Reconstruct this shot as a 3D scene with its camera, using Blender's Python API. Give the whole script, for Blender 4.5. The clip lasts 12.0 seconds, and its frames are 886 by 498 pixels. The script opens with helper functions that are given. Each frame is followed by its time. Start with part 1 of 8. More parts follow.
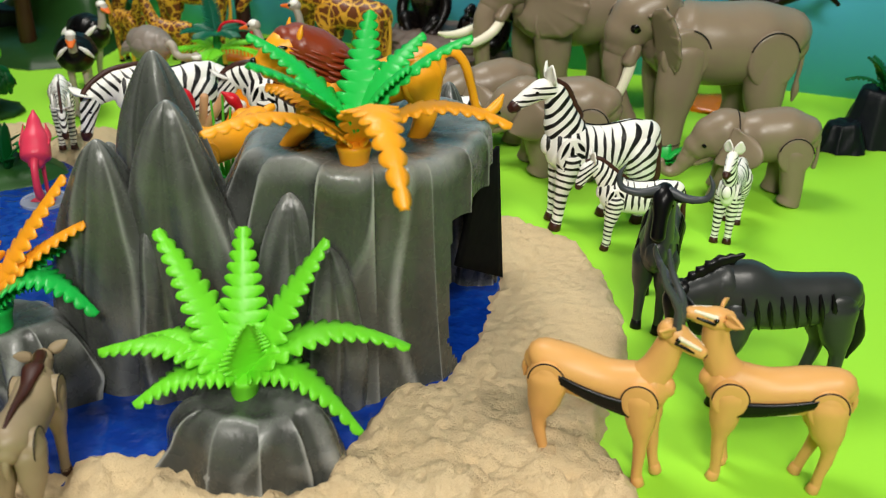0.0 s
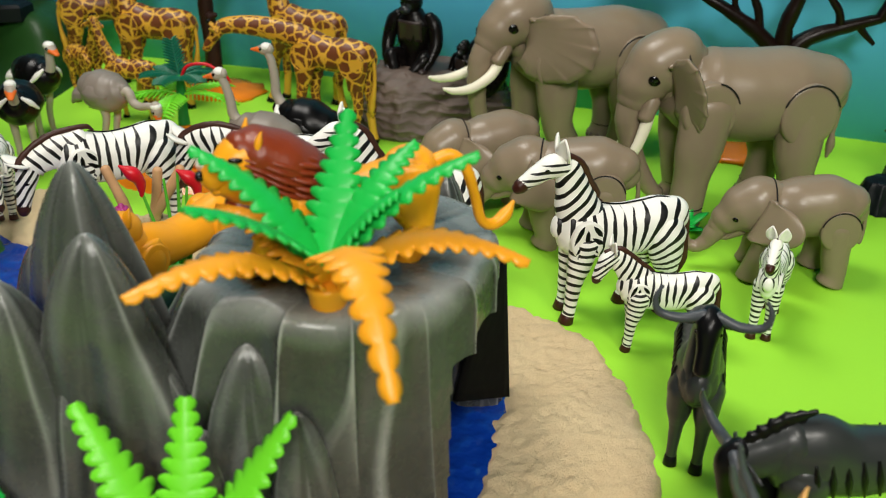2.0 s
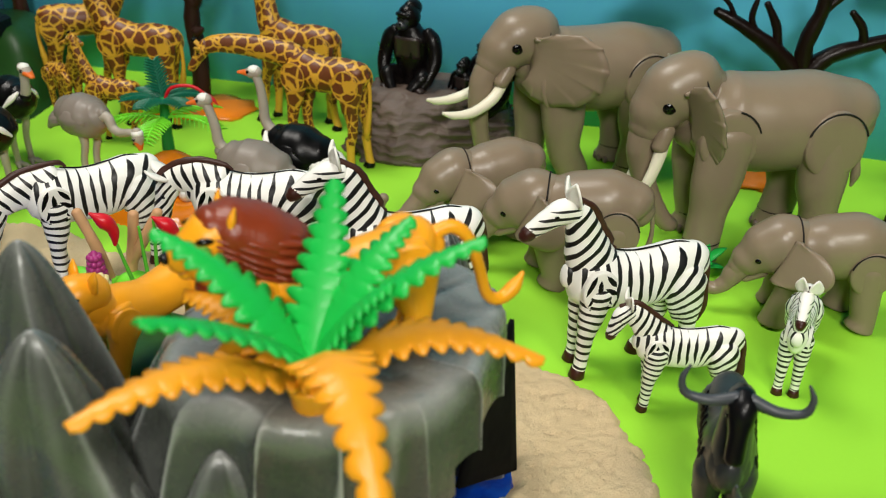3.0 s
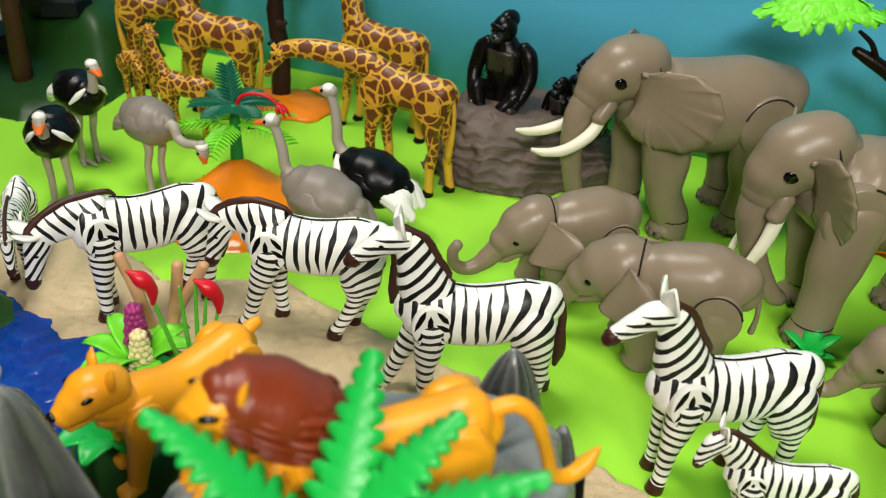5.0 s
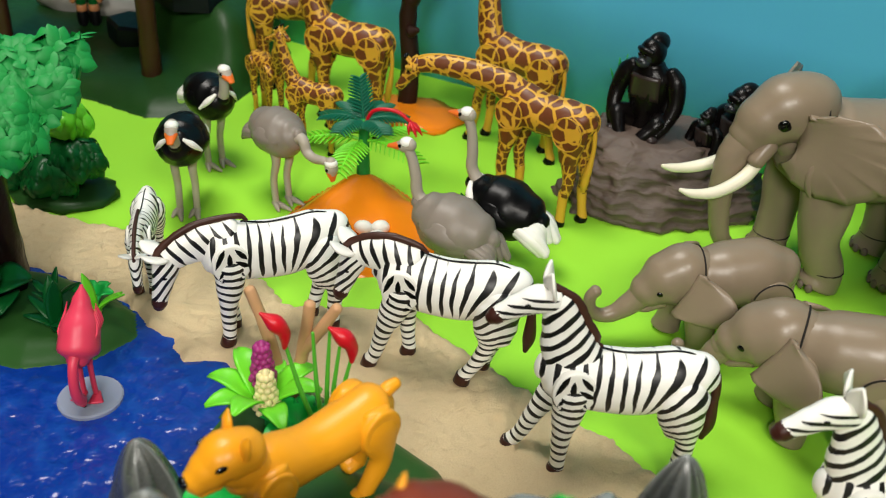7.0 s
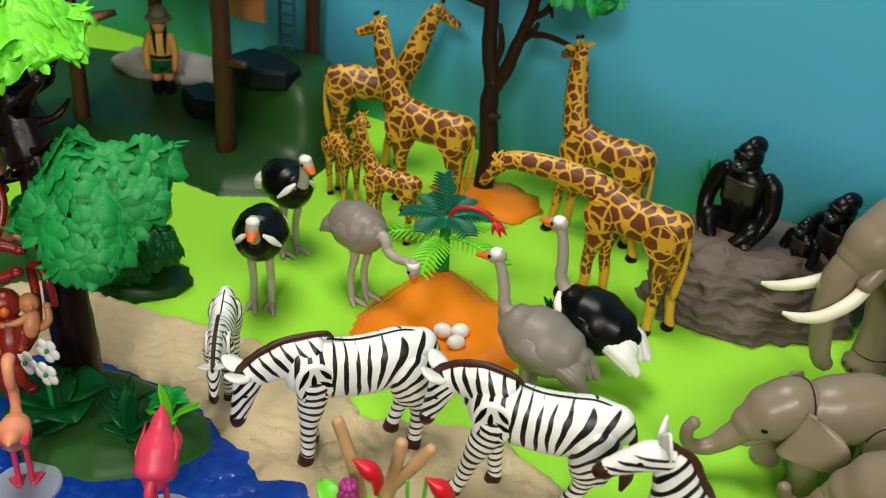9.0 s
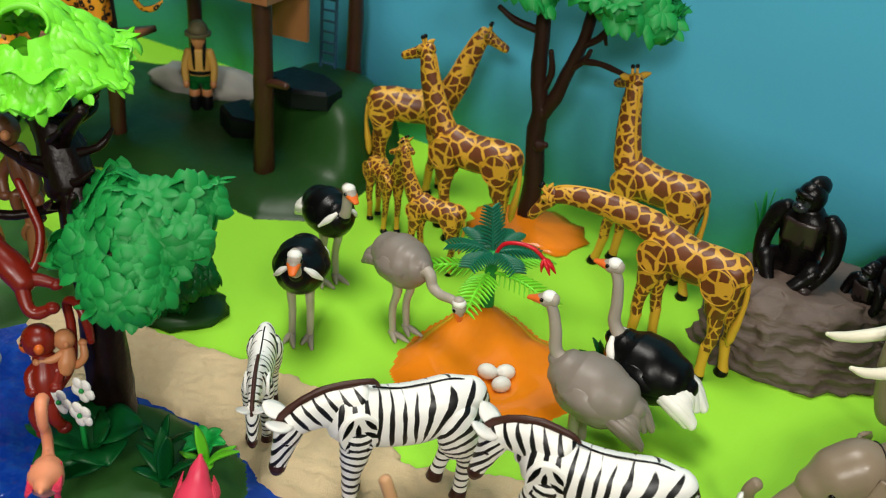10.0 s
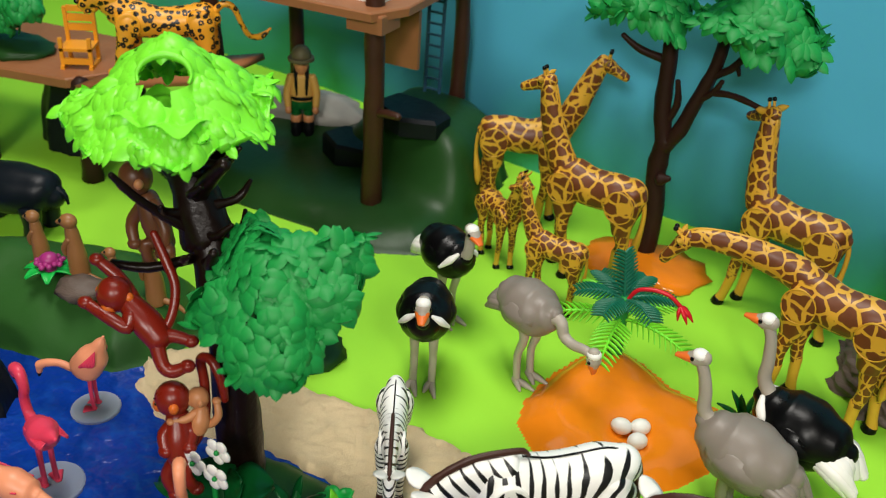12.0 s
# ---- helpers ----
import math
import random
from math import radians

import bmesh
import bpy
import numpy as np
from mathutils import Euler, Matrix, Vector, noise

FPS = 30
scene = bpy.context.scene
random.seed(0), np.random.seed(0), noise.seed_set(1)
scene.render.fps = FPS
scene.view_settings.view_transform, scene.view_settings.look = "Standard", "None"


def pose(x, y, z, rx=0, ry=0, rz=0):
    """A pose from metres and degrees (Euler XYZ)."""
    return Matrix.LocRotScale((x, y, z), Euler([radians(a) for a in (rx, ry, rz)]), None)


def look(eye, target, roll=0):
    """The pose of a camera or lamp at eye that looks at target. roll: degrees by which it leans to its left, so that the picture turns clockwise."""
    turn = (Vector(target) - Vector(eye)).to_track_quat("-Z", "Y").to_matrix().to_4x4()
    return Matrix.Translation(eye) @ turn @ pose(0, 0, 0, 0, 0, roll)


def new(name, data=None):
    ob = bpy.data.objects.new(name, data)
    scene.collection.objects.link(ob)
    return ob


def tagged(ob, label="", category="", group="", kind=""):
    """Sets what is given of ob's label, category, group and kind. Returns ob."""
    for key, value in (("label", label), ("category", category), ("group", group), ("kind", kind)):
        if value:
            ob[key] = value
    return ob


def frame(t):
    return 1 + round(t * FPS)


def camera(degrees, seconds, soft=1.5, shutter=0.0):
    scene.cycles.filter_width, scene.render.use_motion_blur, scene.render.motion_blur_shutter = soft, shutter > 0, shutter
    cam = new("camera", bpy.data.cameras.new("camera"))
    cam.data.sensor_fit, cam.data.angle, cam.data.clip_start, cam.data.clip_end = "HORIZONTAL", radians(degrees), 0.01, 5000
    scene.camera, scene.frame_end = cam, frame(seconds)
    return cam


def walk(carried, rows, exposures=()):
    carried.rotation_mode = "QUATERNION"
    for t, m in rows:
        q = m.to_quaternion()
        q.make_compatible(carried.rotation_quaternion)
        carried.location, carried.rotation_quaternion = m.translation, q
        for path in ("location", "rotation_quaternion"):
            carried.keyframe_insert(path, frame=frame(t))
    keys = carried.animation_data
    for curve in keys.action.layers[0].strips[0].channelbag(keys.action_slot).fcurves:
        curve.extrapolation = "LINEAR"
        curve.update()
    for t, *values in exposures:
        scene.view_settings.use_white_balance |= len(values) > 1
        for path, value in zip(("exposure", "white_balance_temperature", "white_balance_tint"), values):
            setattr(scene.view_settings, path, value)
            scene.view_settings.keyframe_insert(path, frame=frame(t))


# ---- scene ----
# Lengths below are centimetres; CM turns them into metres.
CM = 0.01
cam = camera(51.00, 12.0, 1.1)
cam.data.dof.use_dof, cam.data.dof.focus_distance, cam.data.dof.aperture_fstop = True, 0.52, 13.0
PATH = [
    (0, (3.83, -5.13, 27.83), (1.24, 21.47, 14.19), 1.46),
    (0.5, (2.91, -2.01, 28.50), (0.27, 24.47, 14.66), 1.24),
    (1, (3.03, 1.05, 28.88), (0.91, 27.58, 15.04), 1.17),
    (1.5, (2.81, 3.13, 29.05), (0.64, 29.73, 15.33), 1.27),
    (2, (2.25, 5.48, 29.23), (0.09, 32.03, 15.43), 1.56),
    (2.5, (1.75, 8.17, 29.58), (-0.18, 34.69, 15.68), 1.47),
    (4.5, (1.61, 17.03, 32.09), (-2.37, 42.71, 17.10), 2.32),
    (5, (1.16, 18.97, 32.78), (-3.54, 44.23, 17.30), 3.19),
    (5.5, (0.86, 20.58, 33.03), (-4.69, 45.53, 17.32), 3.13),
    (6, (-0.85, 21.51, 33.66), (-7.11, 46.15, 17.73), 3.94),
    (6.5, (-2.32, 22.18, 33.68), (-9.18, 46.56, 17.59), 3.94),
    (7, (-2.73, 22.52, 33.86), (-10.05, 46.73, 17.73), 3.82),
    (9, (-7.18, 25.60, 36.30), (-15.91, 49.92, 21.05), 4.59),
    (9.5, (-8.55, 26.72, 36.67), (-17.62, 51.02, 21.59), 4.98),
    (10, (-9.83, 27.73, 36.74), (-19.25, 51.84, 21.57), 5.30),
    (10.5, (-10.99, 28.69, 36.68), (-20.85, 52.61, 21.50), 4.93),
    (11, (-12.35, 29.07, 36.86), (-22.56, 52.84, 21.67), 4.51),
    (11.5, (-13.99, 29.16, 36.99), (-24.57, 52.74, 21.77), 3.98),
    (12, (-15.55, 29.10, 37.41), (-26.58, 52.45, 22.14), 3.81),
]
walk(cam, [(t, look(Vector(eye) * CM, Vector(target) * CM, roll)) for t, eye, target, roll in PATH],
     [(0, -0.16), (2.5, -0.24), (4.5, -0.12), (6.5, -0.08), (9, -0.20), (12, -0.14)])

# ---- world and light ----
world = bpy.data.worlds.new("room_air")
scene.world = world
world.use_nodes = True
world.node_tree.nodes["Background"].inputs[0].default_value = (0.75, 0.85, 1.0, 1)
world.node_tree.nodes["Background"].inputs[1].default_value = 0.006


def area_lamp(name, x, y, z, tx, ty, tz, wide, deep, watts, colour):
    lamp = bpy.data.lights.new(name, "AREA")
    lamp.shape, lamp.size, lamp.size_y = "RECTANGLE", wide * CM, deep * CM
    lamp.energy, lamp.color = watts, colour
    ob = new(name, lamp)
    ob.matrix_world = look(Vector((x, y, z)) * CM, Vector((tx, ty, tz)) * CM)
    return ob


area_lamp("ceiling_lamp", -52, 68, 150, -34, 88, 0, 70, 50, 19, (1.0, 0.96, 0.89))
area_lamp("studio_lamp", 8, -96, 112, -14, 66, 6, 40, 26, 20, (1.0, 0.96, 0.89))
area_lamp("side_lamp", 44, -22, 96, -2, 34, 0, 22, 18, 6.5, (1.0, 0.95, 0.86))


# ---- materials ----
def nodes_of(name):
    mat = bpy.data.materials.new(name)
    mat.use_nodes = True
    tree = mat.node_tree
    return mat, tree, tree.nodes["Principled BSDF"]


def add(tree, kind, **values):
    node = tree.nodes.new(kind)
    for key, value in values.items():
        if key in node.inputs:
            node.inputs[key].default_value = value
    return node


def rgb(r, g, b):
    """A colour from 0 to 255 values, as linear light."""
    return tuple((c / 255 / 12.92 if c <= 10 else ((c / 255 + 0.055) / 1.055) ** 2.4) for c in (r, g, b)) + (1.0,)


def ramp(tree, fac, stops, sharp=False):
    node = tree.nodes.new("ShaderNodeValToRGB")
    node.color_ramp.interpolation = "CONSTANT" if sharp else "LINEAR"
    while len(node.color_ramp.elements) < len(stops):
        node.color_ramp.elements.new(0.5)
    for element, (place, colour) in zip(node.color_ramp.elements, stops):
        element.position, element.color = place, colour
    tree.links.new(fac, node.inputs[0])
    return node.outputs[0]


def calc(tree, what, a, b=None):
    node = tree.nodes.new("ShaderNodeMath")
    node.operation = what
    for n, value in enumerate((a, b)):
        if value is None:
            continue
        if isinstance(value, (int, float)):
            node.inputs[n].default_value = value
        else:
            tree.links.new(value, node.inputs[n])
    return node.outputs[0]


def noise_out(tree, scale, detail=3.0, rough=0.55, source="Object", stretch=None):
    where = tree.nodes.new("ShaderNodeTexCoord").outputs[source]
    if stretch:
        mapping = tree.nodes.new("ShaderNodeMapping")
        mapping.inputs["Scale"].default_value = stretch
        tree.links.new(where, mapping.inputs[0])
        where = mapping.outputs[0]
    node = add(tree, "ShaderNodeTexNoise", Scale=scale, Detail=detail, Roughness=rough)
    tree.links.new(where, node.inputs["Vector"])
    return node.outputs[0]


def bumped(tree, bsdf, height, strength, distance):
    node = add(tree, "ShaderNodeBump", Strength=strength, Distance=distance)
    tree.links.new(height, node.inputs["Height"])
    tree.links.new(node.outputs[0], bsdf.inputs["Normal"])


def tint(colour, k):
    return tuple(min(1.0, c * k) for c in colour[:3]) + (1.0,)


def mixed(tree, fac, one, two):
    node = tree.nodes.new("ShaderNodeMix")
    node.data_type = "RGBA"
    for socket, value in ((node.inputs[0], fac), (node.inputs[6], one), (node.inputs[7], two)):
        if isinstance(value, (tuple, float)):
            socket.default_value = value
        else:
            tree.links.new(value, socket)
    return node.outputs[2]


def scuffed(tree, bsdf, rough):
    """Roughness that wanders a little, as on handled plastic."""
    far = noise_out(tree, 140, 4)
    value = calc(tree, "MULTIPLY_ADD", far, 0.22)
    value.node.inputs[2].default_value = rough - 0.11
    tree.links.new(value, bsdf.inputs["Roughness"])


def plastic(name, colour, rough=0.36, vary=0.16, bump=0.12, fine=260.0, coarse=45.0, soft=0.0):
    """Moulded plastic: two scales of tone, a fine skin and scuffs."""
    mat, tree, bsdf = nodes_of(name)
    big, small = noise_out(tree, coarse, 3), noise_out(tree, fine, 4)
    tone = mixed(tree, big, tint(colour, 1 - vary), tint(colour, 1 + vary * 0.7))
    tone = mixed(tree, calc(tree, "MULTIPLY", small, 0.25), tone, tint(colour, 0.8))
    tree.links.new(tone, bsdf.inputs["Base Color"])
    scuffed(tree, bsdf, rough)
    bumped(tree, bsdf, small, bump, 0.0006)
    bsdf.inputs["Specular IOR Level"].default_value = 0.4
    bsdf.inputs["Subsurface Weight"].default_value = soft
    bsdf.inputs["Subsurface Radius"].default_value = (0.003, 0.002, 0.001)
    return mat


def read_value(tree, name):
    node = tree.nodes.new("ShaderNodeAttribute")
    node.attribute_name = name
    return node.outputs["Fac"]


def zebra_paint(name, thin, crown):
    """thin: how far the stripes narrow; crown: how far up they reach."""
    mat, tree, bsdf = nodes_of(name)
    wobble = noise_out(tree, 62, 1.0, 0.4)
    turns = calc(tree, "MULTIPLY_ADD", wobble, 0.7)
    tree.links.new(read_value(tree, "phase"), turns.node.inputs[2])
    wave = calc(tree, "SINE", calc(tree, "MULTIPLY", turns, 2 * math.pi))
    # Stripes thin out towards the belly.
    under = calc(tree, "MAXIMUM", calc(tree, "SUBTRACT", calc(tree, "MULTIPLY", read_value(tree, "upward"), -1.0), 0.25), 0.0)
    over = calc(tree, "MAXIMUM", calc(tree, "SUBTRACT", read_value(tree, "upward"), crown), 0.0)
    level = calc(tree, "ADD", calc(tree, "MULTIPLY_ADD", under, 1.3), calc(tree, "MULTIPLY", over, 2.2))
    level.node.inputs[0].links[0].from_node.inputs[2].default_value = thin - 0.45
    level = calc(tree, "ADD", level, calc(tree, "MULTIPLY", noise_out(tree, 85, 1.0, 0.4), 0.9))
    place = tree.nodes.new("ShaderNodeSeparateXYZ")
    tree.links.new(tree.nodes.new("ShaderNodeTexCoord").outputs["Object"], place.inputs[0])
    shank = calc(tree, "MAXIMUM", calc(tree, "SUBTRACT", 0.030, place.outputs[2]), 0.0)
    level = calc(tree, "ADD", level, calc(tree, "MULTIPLY", shank, 14.0))
    dark = calc(tree, "MINIMUM", calc(tree, "MULTIPLY", calc(tree, "SUBTRACT", wave, level), 9.0), 1.0)
    dark = calc(tree, "MAXIMUM", dark, 0.0)
    white = mixed(tree, noise_out(tree, 60, 3), rgb(236, 234, 226), rgb(252, 251, 246))
    tree.links.new(mixed(tree, dark, white, rgb(9, 8, 9)), bsdf.inputs["Base Color"])
    scuffed(tree, bsdf, 0.42)
    return mat


def giraffe_paint():
    mat, tree, bsdf = nodes_of("giraffe_paint")
    where = tree.nodes.new("ShaderNodeTexCoord").outputs["Object"]
    warp = add(tree, "ShaderNodeTexNoise", Scale=70.0, Detail=2.0)
    tree.links.new(where, warp.inputs["Vector"])
    moved = tree.nodes.new("ShaderNodeMix")
    moved.data_type = "VECTOR"
    moved.inputs[0].default_value = 0.006
    tree.links.new(where, moved.inputs[4])
    tree.links.new(warp.outputs["Color"], moved.inputs[5])
    cells = []
    for scale in (98.0, 125.0, 185.0):
        cell = add(tree, "ShaderNodeTexVoronoi", Scale=scale, Randomness=0.72)
        cell.feature = "DISTANCE_TO_EDGE"
        tree.links.new(moved.outputs[1], cell.inputs["Vector"])
        cells.append(cell.outputs["Distance"])
    low = calc(tree, "GREATER_THAN", read_value(tree, "phase"), 0.5)
    mid = calc(tree, "GREATER_THAN", read_value(tree, "phase"), 0.2)
    edge = mixed(tree, low, mixed(tree, mid, cells[0], cells[1]), cells[2])
    spot = ramp(tree, edge, [(0.075, (0, 0, 0, 1)), (0.10, (1, 1, 1, 1))])
    plain = calc(tree, "LESS_THAN", read_value(tree, "phase"), 1.5)
    spot = calc(tree, "MULTIPLY", spot, plain)
    ground = mixed(tree, noise_out(tree, 50, 3), rgb(204, 150, 38), rgb(218, 168, 56))
    brown = mixed(tree, noise_out(tree, 180, 4), rgb(88, 44, 18), rgb(116, 62, 26))
    tree.links.new(mixed(tree, spot, ground, brown), bsdf.inputs["Base Color"])
    scuffed(tree, bsdf, 0.44)
    bumped(tree, bsdf, spot, 0.15, 0.0005)
    return mat


def leopard_paint():
    mat, tree, bsdf = nodes_of("leopard_paint")
    cell = add(tree, "ShaderNodeTexVoronoi", Scale=190.0, Randomness=0.9)
    tree.links.new(tree.nodes.new("ShaderNodeTexCoord").outputs["Object"], cell.inputs["Vector"])
    far = calc(tree, "ADD", cell.outputs["Distance"], calc(tree, "MULTIPLY", noise_out(tree, 420, 2), 0.35))
    ring = ramp(tree, far, [(0.0, (0, 0, 0, 1)), (0.30, (0, 0, 0, 1)), (0.33, (1, 1, 1, 1)), (0.60, (1, 1, 1, 1)), (0.63, (0, 0, 0, 1))])
    tone = mixed(tree, noise_out(tree, 60, 3), rgb(232, 150, 28), rgb(246, 176, 50))
    tree.links.new(mixed(tree, ring, tone, rgb(20, 14, 10)), bsdf.inputs["Base Color"])
    scuffed(tree, bsdf, 0.4)
    return mat


def stone_plastic():
    """Grey moulded rock with highlights painted along the crests and a brushed grain."""
    mat, tree, bsdf = nodes_of("stone_plastic")
    big, grain = noise_out(tree, 22, 4), noise_out(tree, 260, 5, 0.65, stretch=(1, 1, 0.25))
    tone = mixed(tree, big, rgb(24, 26, 26), rgb(84, 87, 83))
    tone = mixed(tree, calc(tree, "MULTIPLY", grain, 0.4), tone, rgb(88, 91, 87))
    crest = tree.nodes.new("ShaderNodeNewGeometry").outputs["Pointiness"]
    # Highlights on the ridges, put into the colour from pointiness.
    crest_highlight = ramp(tree, crest, [(0.502, (0, 0, 0, 1)), (0.535, (0.8, 0.8, 0.8, 1))])
    tree.links.new(mixed(tree, crest_highlight, tone, rgb(158, 161, 158)), bsdf.inputs["Base Color"])
    scuffed(tree, bsdf, 0.27)
    lumps = noise_out(tree, 38, 3, 0.5)
    bumped(tree, bsdf, calc(tree, "ADD", calc(tree, "MULTIPLY", lumps, 5.0), grain), 0.3, 0.0012)
    return mat


def brown_stone():
    mat, tree, bsdf = nodes_of("brown_stone")
    big, grain = noise_out(tree, 35, 4), noise_out(tree, 190, 5, 0.6, stretch=(0.4, 0.4, 2.0))
    tone = mixed(tree, big, rgb(76, 63, 55), rgb(116, 98, 86))
    tone = mixed(tree, calc(tree, "MULTIPLY", grain, 0.5), tone, rgb(66, 56, 52))
    tree.links.new(tone, bsdf.inputs["Base Color"])
    scuffed(tree, bsdf, 0.6)
    bumped(tree, bsdf, grain, 0.6, 0.002)
    return mat


def sand_stuff():
    mat, tree, bsdf = nodes_of("play_sand")
    big, mid, grain = noise_out(tree, 20, 4), noise_out(tree, 120, 5, 0.6), noise_out(tree, 1500, 2)
    tone = mixed(tree, big, rgb(230, 204, 158), rgb(246, 226, 184))
    tone = mixed(tree, calc(tree, "MULTIPLY", grain, 0.45), tone, rgb(186, 156, 114))
    tree.links.new(tone, bsdf.inputs["Base Color"])
    bsdf.inputs["Roughness"].default_value = 0.92
    both = calc(tree, "ADD", calc(tree, "MULTIPLY", mid, 2.0), grain)
    bumped(tree, bsdf, both, 0.9, 0.0019)
    return mat


def pond_plastic():
    mat, tree, bsdf = nodes_of("pond_plastic")
    big, ripple = noise_out(tree, 9, 3), noise_out(tree, 105, 2, 0.4)
    tone = mixed(tree, big, rgb(6, 40, 126), rgb(12, 60, 158))
    # Paler blue on the ripples paints in small glints.
    tone = mixed(tree, ramp(tree, ripple, [(0.5, (0, 0, 0, 1)), (0.8, (0.25, 0.25, 0.25, 1))]), tone, rgb(40, 110, 205))
    tree.links.new(tone, bsdf.inputs["Base Color"])
    bsdf.inputs["Roughness"].default_value = 0.2
    bumped(tree, bsdf, ripple, 0.8, 0.0036)
    return mat


def paper(name, one, two, rough=0.7, crease=0.25):
    mat, tree, bsdf = nodes_of(name)
    big, small = noise_out(tree, 2.2, 3), noise_out(tree, 420, 4)
    tone = mixed(tree, big, one, two)
    tone = mixed(tree, calc(tree, "MULTIPLY", small, 0.10), tone, tint(one, 0.7))
    tree.links.new(tone, bsdf.inputs["Base Color"])
    bsdf.inputs["Roughness"].default_value = rough
    wave = noise_out(tree, 6, 2)
    both = calc(tree, "ADD", calc(tree, "MULTIPLY", wave, 1.0), calc(tree, "MULTIPLY", small, 0.015))
    bumped(tree, bsdf, both, crease, 0.01)
    return mat


def clear_plastic():
    mat, tree, bsdf = nodes_of("clear_plastic")
    bsdf.inputs["Base Color"].default_value = (0.72, 0.78, 0.84, 1)
    bsdf.inputs["Roughness"].default_value = 0.16
    bsdf.inputs["Alpha"].default_value = 0.35
    return mat


ZEBRA, ZEBRA_FACE, GIRAFFE, LEOPARD = zebra_paint("zebra_paint", 0.24, 0.66), zebra_paint("zebra_face_paint", 0.22, 0.35), giraffe_paint(), leopard_paint()
STONE, BROWN_STONE, SAND, POND, CLEAR = stone_plastic(), brown_stone(), sand_stuff(), pond_plastic(), clear_plastic()
GREEN_PAPER = paper("green_card", rgb(146, 216, 42), rgb(158, 226, 54))
BLUE_PAPER = paper("blue_card", rgb(70, 166, 202), rgb(80, 178, 212), 0.75)
WALL_PAINT = paper("wall_paint", rgb(36, 35, 34), rgb(42, 41, 40), 0.85, 0.1)
HOOF = plastic("hoof_brown", rgb(58, 26, 18), 0.4)
MANE = plastic("mane_brown", rgb(64, 34, 24), 0.45)
BLACK = plastic("black_plastic", rgb(9, 9, 10), 0.3)
EYE = plastic("eye_black", rgb(8, 8, 8), 0.12, 0.0, 0.0)
WHITE = plastic("white_plastic", rgb(240, 238, 230), 0.4, 0.05)
IVORY = plastic("ivory_plastic", rgb(238, 232, 208), 0.35, 0.06)
ELEPHANT = plastic("elephant_grey", rgb(138, 122, 102), 0.33, 0.12, 0.15)
# Near-black for thin tubes that paint the shade inside joint gaps.
SEAM_SHADE = plastic("seam_shadow_grey", rgb(26, 22, 18), 0.8, 0.0, 0.0)
GIRAFFE_PLAIN = plastic("giraffe_yellow", rgb(206, 156, 44), 0.42)
TOENAIL = plastic("toe_grey", rgb(108, 92, 84), 0.45)
WILDEBEEST = plastic("wildebeest_grey", rgb(48, 51, 51), 0.34, 0.2)
DARKFUR = plastic("dark_fur", rgb(13, 13, 15), 0.32, 0.25)
GAZELLE = plastic("gazelle_tan", rgb(218, 164, 96), 0.42, 0.10)
GAZELLE_WHITE = plastic("gazelle_belly", rgb(236, 224, 200), 0.45, 0.06)
HORN = plastic("horn_grey", rgb(66, 70, 76), 0.4)
LION = plastic("lion_ochre", rgb(244, 164, 30), 0.36, 0.10)
LION_MANE = plastic("lion_mane", rgb(128, 50, 22), 0.36, 0.25, 0.4, 320)
GORILLA = plastic("gorilla_black", rgb(12, 9, 9), 0.3, 0.3, 0.4, 330)
GORILLA_FACE = plastic("gorilla_face", rgb(40, 44, 50), 0.3, 0.15)
GORILLA_SKIN = plastic("gorilla_chest", rgb(48, 38, 36), 0.34, 0.2)
OSTRICH_GREY = plastic("ostrich_grey", rgb(134, 124, 114), 0.42, 0.12, 0.3, 150)
OSTRICH_SKIN = plastic("ostrich_skin", rgb(172, 162, 148), 0.42, 0.08)
BEAK = plastic("orange_beak", rgb(232, 112, 40), 0.36)
FERN_LIGHT = plastic("light_green_plastic", rgb(112, 214, 44), 0.38, 0.12, 0.15, 200, 45, 0.05)
FERN_GREEN = plastic("mid_green_plastic", rgb(26, 180, 72), 0.36, 0.15, 0.15, 200, 45, 0.05)
FERN_ORANGE = plastic("orange_plastic", rgb(240, 160, 34), 0.36, 0.12, 0.15, 200, 45, 0.05)
STEM_GREEN = plastic("stem_green_plastic", rgb(92, 186, 52), 0.38, 0.12)
DEEP_GREEN = plastic("deep_green_plastic", rgb(10, 82, 34), 0.34, 0.2)
PALM_GREEN = plastic("palm_green_plastic", rgb(16, 104, 78), 0.38, 0.18)
LEAF_GREEN = plastic("leaf_green_plastic", rgb(22, 142, 62), 0.55, 0.2, 0.2, 150)
LEAF_BRIGHT = plastic("leaf_bright_plastic", rgb(124, 228, 52), 0.4, 0.15, 0.3, 150)
MOSS = plastic("moss_plastic", rgb(46, 90, 38), 0.42, 0.25, 0.4, 120, 14)
DARK_MOSS = plastic("dark_moss_plastic", rgb(32, 68, 27), 0.38, 0.45, 0.4, 120, 14)
BARK = plastic("bark_plastic", rgb(46, 25, 18), 0.5, 0.35, 0.8, 170, 60)
DARK_BARK = plastic("dark_bark_plastic", rgb(24, 12, 8), 0.34, 0.3, 0.8, 170, 60)
POST_BARK = plastic("post_bark_plastic", rgb(66, 36, 23), 0.42, 0.35, 0.8, 170, 60)
PALE_WOOD = plastic("pale_wood_plastic", rgb(204, 156, 112), 0.5, 0.2, 0.5, 170)
DECK = plastic("deck_plastic", rgb(156, 100, 62), 0.5, 0.2, 0.5, 90, 30)
NEST_ORANGE = plastic("orange_earth_plastic", rgb(240, 134, 24), 0.15, 0.14, 0.25, 110, 30)
